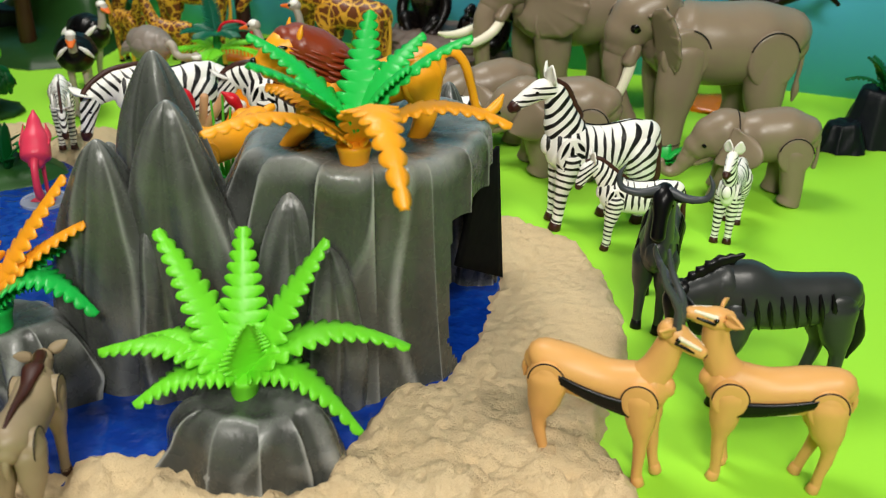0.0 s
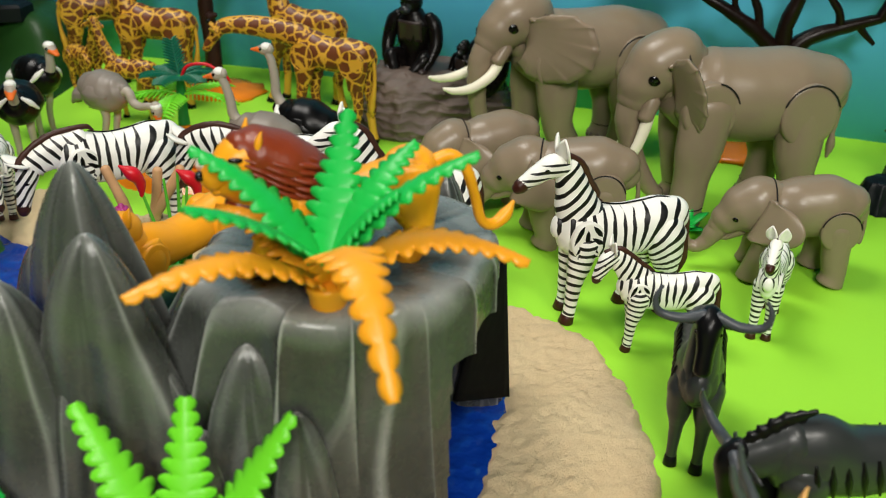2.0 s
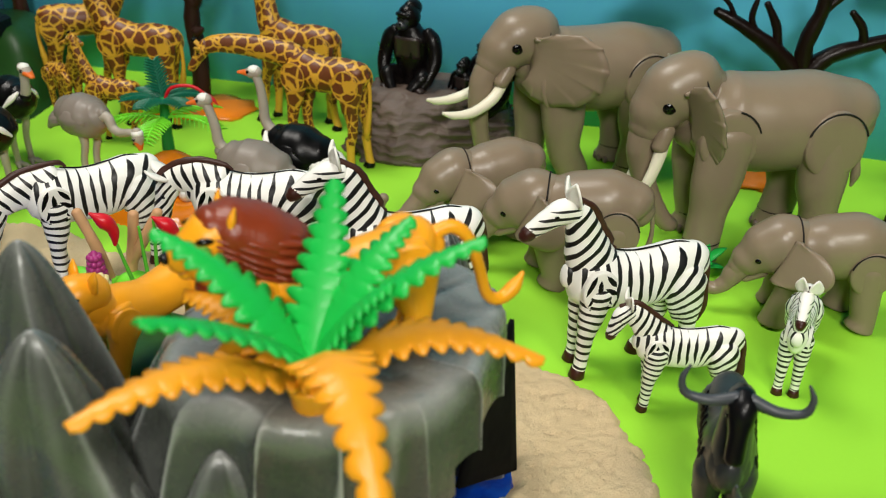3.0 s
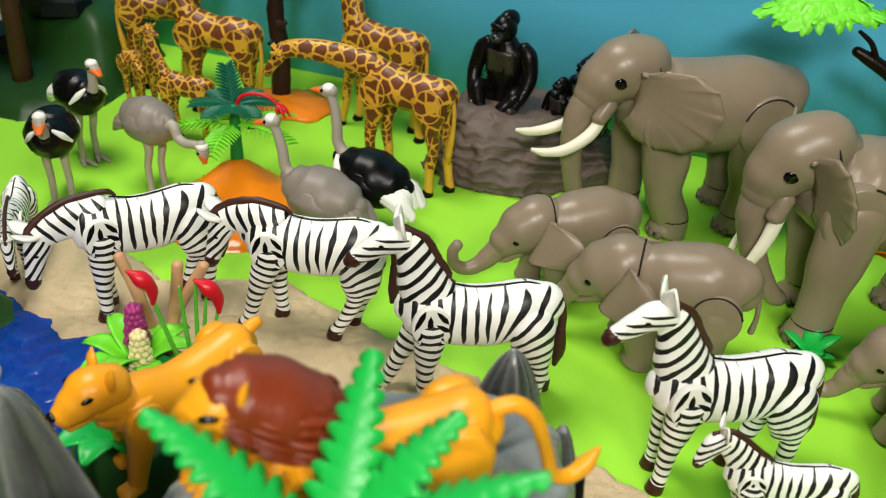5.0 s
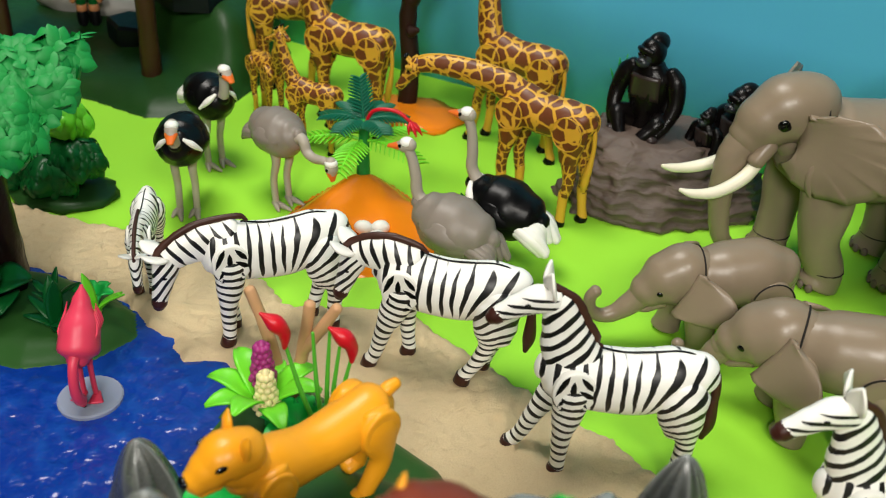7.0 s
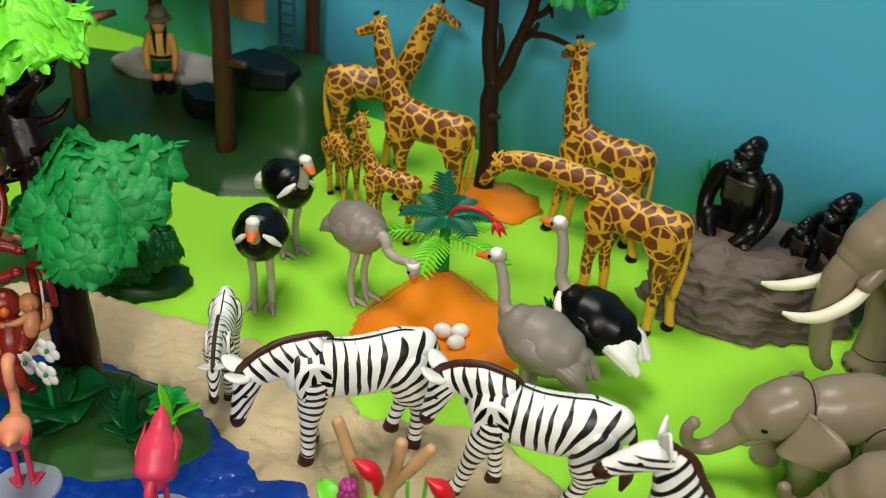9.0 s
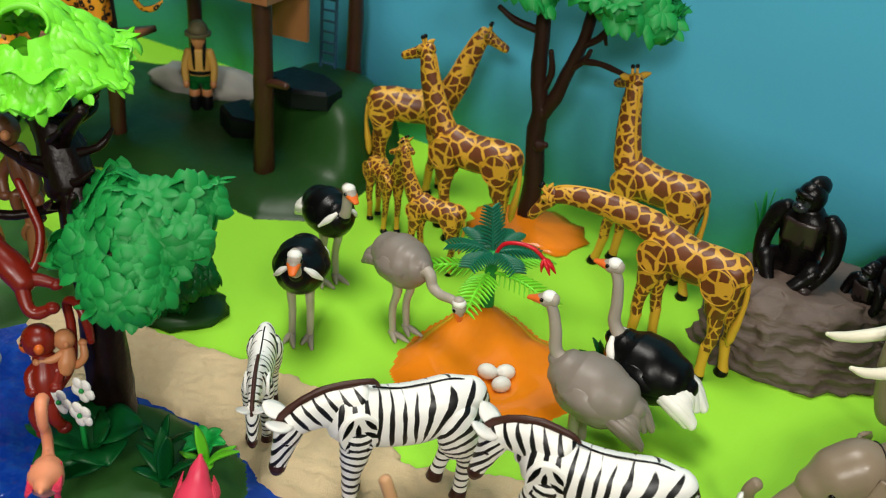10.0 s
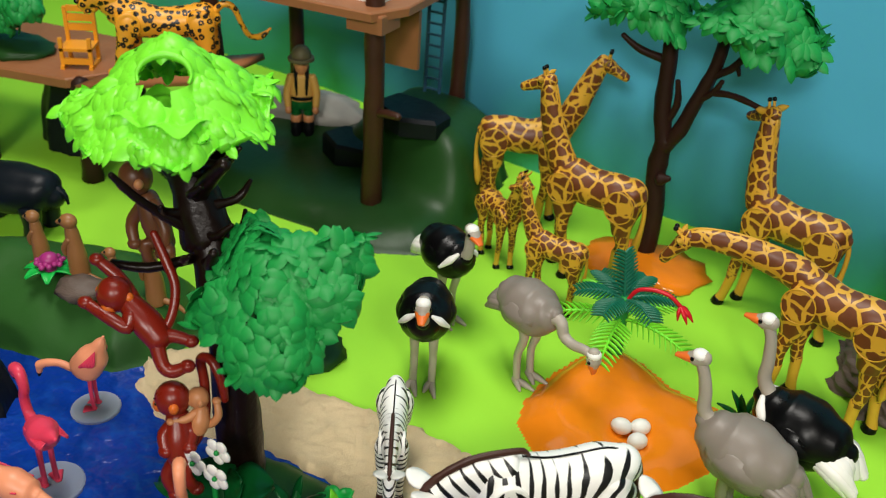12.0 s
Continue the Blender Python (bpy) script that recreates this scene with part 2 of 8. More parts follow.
PALE_STONE = plastic("pale_stone_plastic", rgb(176, 172, 164), 0.45, 0.2, 0.3)
SLATE = plastic("slate_plastic", rgb(14, 18, 24), 0.45, 0.2, 0.4)
PINK = plastic("flamingo_pink", rgb(222, 62, 90), 0.4, 0.18)
SALMON = plastic("flamingo_salmon", rgb(236, 152, 112), 0.42, 0.15)
RED = plastic("red_plastic", rgb(206, 22, 38), 0.34)
PURPLE = plastic("purple_plastic", rgb(164, 48, 120), 0.4)
CREAM = plastic("cream_plastic", rgb(232, 218, 158), 0.42)
MONKEY_RED = plastic("monkey_red", rgb(124, 30, 16), 0.3, 0.25)
MONKEY_FACE = plastic("monkey_face", rgb(214, 104, 34), 0.36)
MEERKAT = plastic("meerkat_brown", rgb(150, 102, 58), 0.4, 0.2)
MONKEY_BROWN = plastic("monkey_brown", rgb(104, 62, 36), 0.4, 0.25)
MONKEY_TAN = plastic("monkey_tan", rgb(196, 130, 84), 0.42)
NAVY = plastic("hippo_navy", rgb(18, 24, 30), 0.36, 0.2)
KUDU = plastic("antelope_cream", rgb(150, 134, 106), 0.42, 0.25)
OLIVE = plastic("olive_felt", rgb(96, 88, 60), 0.6)
KHAKI = plastic("khaki_cloth", rgb(206, 156, 76), 0.5)
CAVE_DARK = plastic("matt_black", rgb(5, 5, 6), 0.9, 0.0, 0.0)
CAVE_DARK.node_tree.nodes["Principled BSDF"].inputs["Specular IOR Level"].default_value = 0.1
STEEL = plastic("ladder_blue", rgb(44, 84, 110), 0.45)


for dull in (MOSS, DARK_MOSS, BARK, DARK_BARK, SLATE, GORILLA, BLACK, DARKFUR, NAVY, DEEP_GREEN):
    dull.node_tree.nodes["Principled BSDF"].inputs["Specular IOR Level"].default_value = 0.22


# ---- shape tools ----
class Shape:
    """Collects the surfaces of one mesh; lengths in centimetres."""

    def __init__(self):
        self.bm = bmesh.new()
        self.phase = self.bm.verts.layers.float.new("phase")
        self.upward = self.bm.verts.layers.float.new("upward")

    def vert(self, co, phase=0.0, upward=0.0):
        v = self.bm.verts.new(co)
        v[self.phase], v[self.upward] = phase, upward
        return v

    def face(self, verts, mat=0, smooth=True):
        f = self.bm.faces.new(verts)
        f.material_index, f.smooth = mat, smooth
        return f

    def tube(self, path, radii, mat=0, seg=14, steps=4, side=(0, 1, 0), period=0.0, start=0.0, fixed=None, cap=0.8, ripple=None, field=None):
        """A rounded sweep along a path; radii are numbers or (half width, half height)."""
        path = [Vector(p) for p in path]
        radii = [r if isinstance(r, tuple) else (r, r) for r in radii]
        pts, rads = [], []
        for i in range(len(path) - 1):
            a, b = path[max(i - 1, 0)], path[i]
            c, d = path[i + 1], path[min(i + 2, len(path) - 1)]
            for k in range(steps):
                u = k / steps
                pts.append(0.5 * (2 * b + (c - a) * u + (2 * a - 5 * b + 4 * c - d) * u**2 + (3 * b - a - 3 * c + d) * u**3))
                w = u * u * (3 - 2 * u)
                rads.append(tuple(radii[i][n] * (1 - w) + radii[i + 1][n] * w for n in (0, 1)))
        pts.append(path[-1])
        rads.append(radii[-1])
        side = Vector(side)
        ways = [(pts[min(i + 1, len(pts) - 1)] - pts[max(i - 1, 0)]).normalized() for i in range(len(pts))]
        if max(abs(w.dot(side)) for w in ways) > 0.92:
            side = Vector((1, 0, 0)) if abs(side.y) > 0.5 else Vector((0, 1, 0))
        rows = []
        if cap:
            for a in (75, 45, 20):
                s, o = math.cos(radians(a)), math.sin(radians(a))
                rows.append((pts[0] - ways[0] * o * cap * min(rads[0]), ways[0], tuple(r * s for r in rads[0]), 0))
        rows += [(p, w, r, i) for i, (p, w, r) in enumerate(zip(pts, ways, rads))]
        if cap:
            for a in (20, 45, 75):
                s, o = math.cos(radians(a)), math.sin(radians(a))
                rows.append((pts[-1] + ways[-1] * o * cap * min(rads[-1]), ways[-1], tuple(r * s for r in rads[-1]), len(pts) - 1))
        rings, run, last = [], 0.0, None
        for p, w, (rw, rh), _ in rows:
            run += (p - last).length if last is not None else 0.0
            last = p
            across = (side - w * side.dot(w)).normalized()
            above = w.cross(across) * (1 if w.cross(across).z >= 0 else 1)
            ring = []
            for k in range(seg):
                a = 2 * math.pi * k / seg
                swell = ripple(run, a) if ripple else 1.0
                off = across * (math.cos(a) * rw * swell) + above * (math.sin(a) * rh * swell)
                up = off.normalized().z if off.length > 1e-9 else 0
                value = field(p + off) if field else fixed if fixed is not None else start + (run / period if period else 0.0)
                ring.append(self.vert(p + off, value, up))
            rings.append(ring)
        for one, two in zip(rings, rings[1:]):
            for k in range(seg):
                self.face((one[k], one[(k + 1) % seg], two[(k + 1) % seg], two[k]), mat)
        self.face(rings[0][::-1], mat)
        self.face(rings[-1], mat)
        return run

    def ball(self, centre, size, mat=0, turn=(0, 0, 0), seg=14, rings=9, phase=0.0, bumpy=0.0):
        size = size if isinstance(size, tuple) else (size,) * 3
        m = Matrix.Translation(centre) @ Euler([radians(a) for a in turn]).to_matrix().to_4x4()
        grid = []
        for i in range(1, rings):
            b = math.pi * i / rings
            row = []
            for k in range(seg):
                a = 2 * math.pi * k / seg
                d = Vector((math.sin(b) * math.cos(a), math.sin(b) * math.sin(a), math.cos(b)))
                k2 = 1 + bumpy * noise.noise(d * 2.3 + Vector(centre))
                row.append(self.vert(m @ Vector((d.x * size[0] * k2, d.y * size[1] * k2, d.z * size[2] * k2)), phase, d.z))
            grid.append(row)
        top, low = self.vert(m @ Vector((0, 0, size[2])), phase, 1), self.vert(m @ Vector((0, 0, -size[2])), phase, -1)
        for one, two in zip(grid, grid[1:]):
            for k in range(seg):
                self.face((one[k], two[k], two[(k + 1) % seg], one[(k + 1) % seg]), mat)
        for k in range(seg):
            self.face((top, grid[0][k], grid[0][(k + 1) % seg]), mat)
            self.face((low, grid[-1][(k + 1) % seg], grid[-1][k]), mat)

    def sheet(self, place, nu, nv, thick, mat=0, phase=0.0):
        """A solid curved sheet: place(u, v) for u and v from 0 to 1."""
        top = [[Vector(place(i / nu, j / nv)) for j in range(nv + 1)] for i in range(nu + 1)]
        low = []
        for i in range(nu + 1):
            row = []
            for j in range(nv + 1):
                du = top[min(i + 1, nu)][j] - top[max(i - 1, 0)][j]
                dv = top[i][min(j + 1, nv)] - top[i][max(j - 1, 0)]
                n = du.cross(dv)
                row.append(top[i][j] - (n.normalized() if n.length > 1e-9 else Vector((0, 0, 1))) * thick)
            low.append(row)
        a = [[self.vert(p, phase) for p in row] for row in top]
        b = [[self.vert(p, phase) for p in row] for row in low]
        for i in range(nu):
            for j in range(nv):
                self.face((a[i][j], a[i + 1][j], a[i + 1][j + 1], a[i][j + 1]), mat)
                self.face((b[i][j], b[i][j + 1], b[i + 1][j + 1], b[i + 1][j]), mat)
        for i in range(nu):
            self.face((a[i][0], b[i][0], b[i + 1][0], a[i + 1][0]), mat)
            self.face((a[i][nv], a[i + 1][nv], b[i + 1][nv], b[i][nv]), mat)
        for j in range(nv):
            self.face((a[0][j], a[0][j + 1], b[0][j + 1], b[0][j]), mat)
            self.face((a[nu][j], b[nu][j], b[nu][j + 1], a[nu][j + 1]), mat)

    def slab(self, outline, low, high, mat=0, bevel=0.0, smooth=False):
        """A flat piece with a given outline between two heights."""
        outline = [Vector((*p[:2], 0)) for p in outline]
        mid = sum(outline, Vector()) / len(outline)
        levels = [(low, 1.0), (high - bevel, 1.0), (high, None)] if bevel else [(low, 1.0), (high, 1.0)]
        rings = []
        for z, k in levels:
            ring = []
            for p in outline:
                q = p if k else p + (mid - p).normalized() * bevel
                ring.append(self.vert((q.x, q.y, z)))
            rings.append(ring)
        n = len(outline)
        for one, two in zip(rings, rings[1:]):
            for k in range(n):
                self.face((one[k], one[(k + 1) % n], two[(k + 1) % n], two[k]), mat, smooth)
        self.face(rings[-1], mat, False)
        self.face(rings[0][::-1], mat, False)

    def box(self, low, high, mat=0, m=None):
        m = m or Matrix()
        c = [self.vert(m @ Vector((x, y, z))) for x in (low[0], high[0]) for y in (low[1], high[1]) for z in (low[2], high[2])]
        for f in ((0, 1, 3, 2), (4, 6, 7, 5), (0, 4, 5, 1), (2, 3, 7, 6), (0, 2, 6, 4), (1, 5, 7, 3)):
            self.face([c[i] for i in f], mat, False)

    def hills(self, x0, x1, y0, y1, nx, ny, height, mat=0, inside=None):
        """A sheet of heights; cells whose middle is not inside are left out."""
        grid = {}
        dx, dy = (x1 - x0) / nx, (y1 - y0) / ny

        def at(i, j):
            if (i, j) not in grid:
                x, y = x0 + i * dx, y0 + j * dy
                grid[i, j] = self.vert((x, y, height(x, y)))
            return grid[i, j]

        for i in range(nx):
            for j in range(ny):
                if inside is None or inside(x0 + (i + 0.5) * dx, y0 + (j + 0.5) * dy):
                    self.face((at(i, j), at(i + 1, j), at(i + 1, j + 1), at(i, j + 1)), mat)

    def done(self, name, mats, parent=None, m=None, label=""):
        bmesh.ops.recalc_face_normals(self.bm, faces=self.bm.faces)
        bmesh.ops.scale(self.bm, vec=(CM, CM, CM), verts=self.bm.verts)
        mesh = bpy.data.meshes.new(name)
        self.bm.to_mesh(mesh)
        self.bm.free()
        for mat in mats if isinstance(mats, (list, tuple)) else [mats]:
            mesh.materials.append(mat)
        ob = new(name, mesh)
        if parent:
            ob.parent = parent
        if m is not None:
            ob.matrix_basis = m
        return tagged(ob, label)


def spot(x, y, z=0.0, turn=0.0, lean=0.0, tip=0.0):
    """A place in centimetres with a turn about the upright."""
    return pose(x * CM, y * CM, z * CM, tip, lean, turn)


def thing(name, m, label, category, group=""):
    ob = new(name)
    ob.empty_display_size = 0.01
    ob.matrix_basis = m
    return tagged(ob, label, category, group)


def inside_of(poly):
    """Signed distance to a closed outline, positive inside."""
    pts = np.array(poly, float)
    ends = np.roll(pts, -1, 0)

    def far(x, y):
        p = np.array((x, y))
        e, w = ends - pts, p - pts
        k = np.clip((w * e).sum(1) / (e * e).sum(1), 0, 1)
        d = np.sqrt((((w - e * k[:, None])) ** 2).sum(1).min())
        crossing = (pts[:, 1] > y) != (ends[:, 1] > y)
        xs = pts[:, 0] + (y - pts[:, 1]) * e[:, 0] / np.where(e[:, 1] == 0, 1e-9, e[:, 1])
        return d if (crossing & (x < xs)).sum() % 2 else -d

    return far


# ---- setting ----
def setting(name, shape, mats, label, category):
    return tagged(shape.done(name, mats), label, category, kind="structure")


TABLE = 0.0
s = Shape()
s.hills(-170, 120, -60, 140, 58, 40, lambda x, y: TABLE + 0.04 * noise.noise(Vector((x * 0.05, y * 0.05, 0))))
setting("ground", s, GREEN_PAPER, "bright lime green card sheet covering the table", "ground")


def backdrop_line(x):
    return 95.4 - 0.205 * x


s = Shape()
s.sheet(lambda u, v: (-170 + 290 * u, backdrop_line(-170 + 290 * u) + 0.5 * math.sin(u * 40), -1 + 71 * v), 60, 6, 0.3)
setting("backdrop", s, BLUE_PAPER, "plain teal blue card backdrop standing behind the table scene", "backdrop")

for name, low, high in (
    ("wall_north", (-260, 200, -1), (260, 206, 170)),
    ("wall_south", (-260, -206, -1), (260, -200, 170)),
    ("wall_east", (260, -206, -1), (266, 206, 170)),
    ("wall_west", (-266, -206, -1), (-260, 206, 170)),
    ("ceiling", (-266, -206, 170), (266, 206, 176)),
    ("floor", (-266, -206, -6), (266, 206, -1)),
):
    s = Shape()
    s.box(low, high)
    setting(name, s, WALL_PAINT, "plain dark grey painted room surface around the table", name.split("_")[0])

SAND_OUTLINE = [
    (10.5, 12), (9.6, 26.8), (8.0, 30.0), (9.2, 35.0), (9.9, 39.7), (9.5, 43.0), (8.7, 47.6), (6.6, 52.2), (2.4, 54.2), (-0.8, 57.0),
    (-4.0, 59.2), (-8.3, 60.6), (-11.8, 62.6), (-17.7, 65.3), (-20.4, 64.8), (-24.5, 63.2), (-29.0, 66.0), (-33.7, 66.8), (-41.7, 66.3), (-49.5, 66.6),
    (-52.5, 64.0), (-51.0, 61.2), (-46.3, 59.0), (-41.0, 60.4), (-36.8, 60.2), (-33.0, 59.2), (-31.0, 58.1), (-29.3, 57.6), (-27.5, 56.2), (-25.2, 57.0),
    (-23.5, 55.2), (-20.0, 55.5), (-16.0, 53.2), (-9.0, 50.0), (-2.0, 47.5), (2.6, 45.9), (2.0, 43.0), (1.5, 38.0), (0.0, 33.6), (-2.3, 33.4),
    (-2.6, 31.0), (-3.4, 28.1), (-4.0, 25.0), (-7.5, 24.2), (-11.2, 26.0), (-12.6, 25.2), (-14.2, 25.9), (-16.0, 24.3), (-19.0, 24.2), (-23.0, 25.0), (-24.0, 12),
]
sand_far = inside_of(SAND_OUTLINE)


def sand_height(x, y):
    wob = 0.45 * noise.noise(Vector((x * 0.55, y * 0.55, 3.0))) + 0.30 * noise.noise(Vector((x * 1.6, y * 1.6, 7.0)))
    d = sand_far(x, y) + wob
    if d < -0.2:
        return -0.35
    rise = min(1.0, max(0.0, (d + 0.2) / 0.75)) ** 0.5
    lump = noise.noise(Vector((x * 0.28, y * 0.28, 1.0))) * 0.25 + abs(noise.noise(Vector((x * 0.9, y * 0.9, 5.0)))) * 0.24
    crack = abs(noise.noise(Vector((x * 0.7, y * 1.1, 15.0))))
    fine = noise.noise(Vector((x * 2.6, y * 2.6, 9.0))) * 0.10 + max(0.0, noise.noise(Vector((x * 1.9, y * 1.9, 19.0)))) ** 2 * 0.5 - (0.16 if crack < 0.035 and noise.noise(Vector((x * 0.3, y * 0.3, 8.0))) > 0.05 else 0.0)
    near = max(0.0, min(1.0, (36.0 - y) / 10.0)) * (0.55 + 0.8 * noise.noise(Vector((x * 0.42, y * 0.42, 12.0))) + 0.45 * noise.noise(Vector((x * 1.1, y * 1.1, 13.0))) + 0.34 * noise.noise(Vector((x * 2.4, y * 2.4, 14.0))))
    return -0.35 + rise * (0.85 + lump + fine + near)


s = Shape()
s.hills(-54, 12, 12, 68, 330, 280, sand_height, 0, lambda x, y: sand_far(x, y) > -1.0)
tagged(s.done("sand_path", SAND), "loose beige play sand heaped in a path along the pond", "sand", kind="stuff")

POND_OUTLINE = [(2.6, 12), (2.6, 46.5), (-6, 52), (-18, 57), (-30, 60), (-44, 62), (-56, 66), (-90, 66), (-90, 12)]
s = Shape()
s.slab(POND_OUTLINE, -0.2, 0.22, 0, 0.15)
setting("water", s, POND, "rippled glossy blue plastic pond base", "water")


# ---- toy animals ----
def limb(s, hip, foot, thick, mat=0, hoof=None, hoof_tall=0.5, hoof_wide=1.25, bend=0.0, period=0.0, fixed=None, seg=12, ankle=None, start=0.0):
    """A leg from the hip down to the ground, with a hoof of its own colour."""
    hip, foot = Vector(hip), Vector(foot)
    a, b, c = thick
    knee = hip.lerp(foot, 0.52) + Vector((bend, 0, 0))
    low = hip.lerp(foot, 0.8) + Vector((bend * 0.3, 0, 0))
    end = foot + Vector((0, 0, hoof_tall if hoof is not None else 0.15))
    s.tube([hip + Vector((0, 0, a * 0.5)), hip, hip.lerp(foot, 0.25) + Vector((bend * 0.4, 0, 0)), knee, low, end],
           [(a * 0.55, a * 0.8), (a * 0.72, a), (a * 0.62, a * 0.78), (b, b * 1.05), (c, c * 1.05), ((ankle or c) * 1.1,) * 2], mat, seg, 3, (0, 1, 0), period, start, fixed)
    if hoof is not None:
        s.tube([end + Vector((0, 0, 0.12)), foot + Vector((0.1, 0, 0.0))], [(ankle or c) * 1.12, (ankle or c) * hoof_wide], hoof, seg, 2, cap=0.15)


def joint(s, x, y, z, r, wide, mat=0, period=0.0, fixed=None, tall=1.0, lean=0.0):
    """The round top of a swivelling leg: a low dome with a crisp edge, set against the flank."""
    sgn = 1 if y > 0 else -1
    rows = []
    for k, out in ((0.02, 1.0), (0.2, 1.0), (0.4, 0.995), (0.6, 0.99), (0.75, 0.98), (0.9, 0.95), (0.97, 0.9), (1.0, 0.82), (1.0, 0.0)):
        ring = []
        for i in range(26):
            a = 2 * math.pi * i / 26
            px, pz = r * k * math.cos(a), r * k * tall * math.sin(a)
            px += lean * min(0.0, pz)
            ring.append(s.vert((x + px, y + sgn * (out - 1.0) * wide, z + pz), fixed if fixed is not None else ((pz * 0.9 + (math.sqrt(px * px + 0.06) * 1.2 if x > 0 else px * 0.7)) / period if period else 0.0), 0.1))
        rows.append(ring)
    for one, two in zip(rows, rows[1:]):
        for i in range(26):
            s.face((one[i], one[(i + 1) % 26], two[(i + 1) % 26], two[i]), mat)
    s.face(rows[0], mat)


def turned(points, pivot, yaw, nod=0.0):
    """Points swung about a pivot: yaw to its left, nod downwards, in degrees."""
    m = Euler((0, radians(nod), radians(yaw))).to_matrix()
    pivot = Vector(pivot)
    return [pivot + m @ (Vector(p) - pivot) for p in points]


def leaf_ear(s, base, tip, wide, mat=0, facing=(1, 0, 0), inner=None, phase=0.0):
    """A cupped pointed ear."""
    base, tip, facing = Vector(base), Vector(tip), Vector(facing).normalized()
    along = tip - base
    across = along.cross(facing).normalized()

    def place(u, v):
        w = wide * math.sin(math.pi * min(0.97, 0.18 + 0.8 * u)) ** 0.8
        t = (v - 0.5) * 2
        return base + along * u + across * (t * w) + facing * (0.45 * w * t * t)

    s.sheet(place, 6, 4, 0.12, mat, phase)
    if inner is not None:
        s.sheet(lambda u, v: base.lerp(place(u, v), 0.8) + facing * 0.03 + along * 0.08, 4, 2, 0.05, inner, phase)


class Figure:
    """A moulded toy made of parts that share one origin; small pieces of the face sit on the head."""

    ON_HEAD = ("ear", "eye", "horn", "tusk", "tusk_socket", "beak", "face", "mouth")

    def __init__(self, name, m, size, mats, label, category, group=""):
        self.root = thing(name, m @ Matrix.Scale(size, 4), label, category, group)
        self.mats, self.shapes = mats, []

    def part(self, name, label=""):
        shape = Shape()
        self.shapes.append((name, shape, label))
        return shape

    def finish(self):
        made = {}
        for name, shape, label in sorted(self.shapes, key=lambda row: row[0] in self.ON_HEAD):
            holder = made.get("head", self.root) if name in self.ON_HEAD else self.root
            made[name] = shape.done(name, self.mats, holder, label=label)
        return self.root


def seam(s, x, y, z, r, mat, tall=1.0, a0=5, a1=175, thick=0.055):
    """A thin tube round a swivelling leg's top; the dark colour paints the gap's shade."""
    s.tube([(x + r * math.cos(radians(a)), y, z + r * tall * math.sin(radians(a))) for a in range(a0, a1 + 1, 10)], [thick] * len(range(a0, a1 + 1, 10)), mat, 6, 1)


def eyes(s, pts, size, mat):
    for p in pts:
        s.ball(p, size, mat, seg=8, rings=6)


NECKS = {
    "up": ([(2.3, 6.3, 1.55), (2.8, 7.5, 1.28), (3.1, 8.5, 1.0), (3.4, 9.4, 0.8), (3.75, 9.95, 0.55)],
           [(3.65, 9.75, 0.66), (4.4, 9.8, 0.72), (5.2, 9.4, 0.58), (5.85, 9.0, 0.46), (6.2, 8.75, 0.40)], (3.72, 10.35), (0.18, 1.0)),
    "down": ([(2.3, 6.3, 1.5), (3.2, 6.75, 1.22), (4.1, 6.85, 0.95), (4.8, 6.65, 0.78), (5.1, 6.3, 0.55)],
             [(4.85, 6.7, 0.66), (5.2, 6.1, 0.72), (5.5, 5.2, 0.57), (5.75, 4.45, 0.46), (5.88, 4.0, 0.40)], (5.0, 7.05), (0.95, 0.5)),
    "graze": ([(2.3, 6.2, 1.5), (3.4, 6.35, 1.2), (4.4, 6.15, 0.95), (5.2, 5.7, 0.78), (5.5, 5.3, 0.55)],
              [(5.3, 5.7, 0.66), (5.6, 5.1, 0.72), (5.85, 4.2, 0.57), (6.05, 3.4, 0.46), (6.15, 2.95, 0.40)], (5.5, 6.05), (1.0, 0.35)),
    "tuck": ([(2.3, 6.2, 1.5), (3.1, 7.2, 1.15), (3.8, 8.0, 0.95), (4.5, 8.6, 0.8), (4.9, 8.7, 0.55)],
             [(4.6, 8.7, 0.7), (5.1, 8.3, 0.75), (5.5, 7.5, 0.6), (5.75, 6.9, 0.48), (5.85, 6.6, 0.42)], (4.6, 9.2), (0.1, 0.9)),
}


def zebra_field(p):
    """Upright stripes at the ribs that fan out over the haunch and lie level down the hind leg."""
    if p.x > -0.6:
        return (-0.6 - p.x) / 0.62
    if p.z < 3.0:
        return 7.5 + (3.0 - p.z) / 0.46
    return (90 - math.degrees(math.atan2(p.z - 3.0, -0.6 - p.x))) / 12.0


# The dark leaf-shaped marks on a shoulder: heading and length from its centre, and the turn of each blade.
SHOULDER_MARKS = (((-0.78, 0.25), (-0.2, 0.82)), ((0.35, 0.85), (0.85, -0.1)), ((0.1, 0.0), (0.7, -0.62)), ((0.1, 0.0), (-0.62, -0.62)), ((-0.85, -0.15), (-0.2, 0.2)), ((0.1, -0.05), (0.1, 0.62)), ((-0.6, -0.78), (0.6, -0.82)))


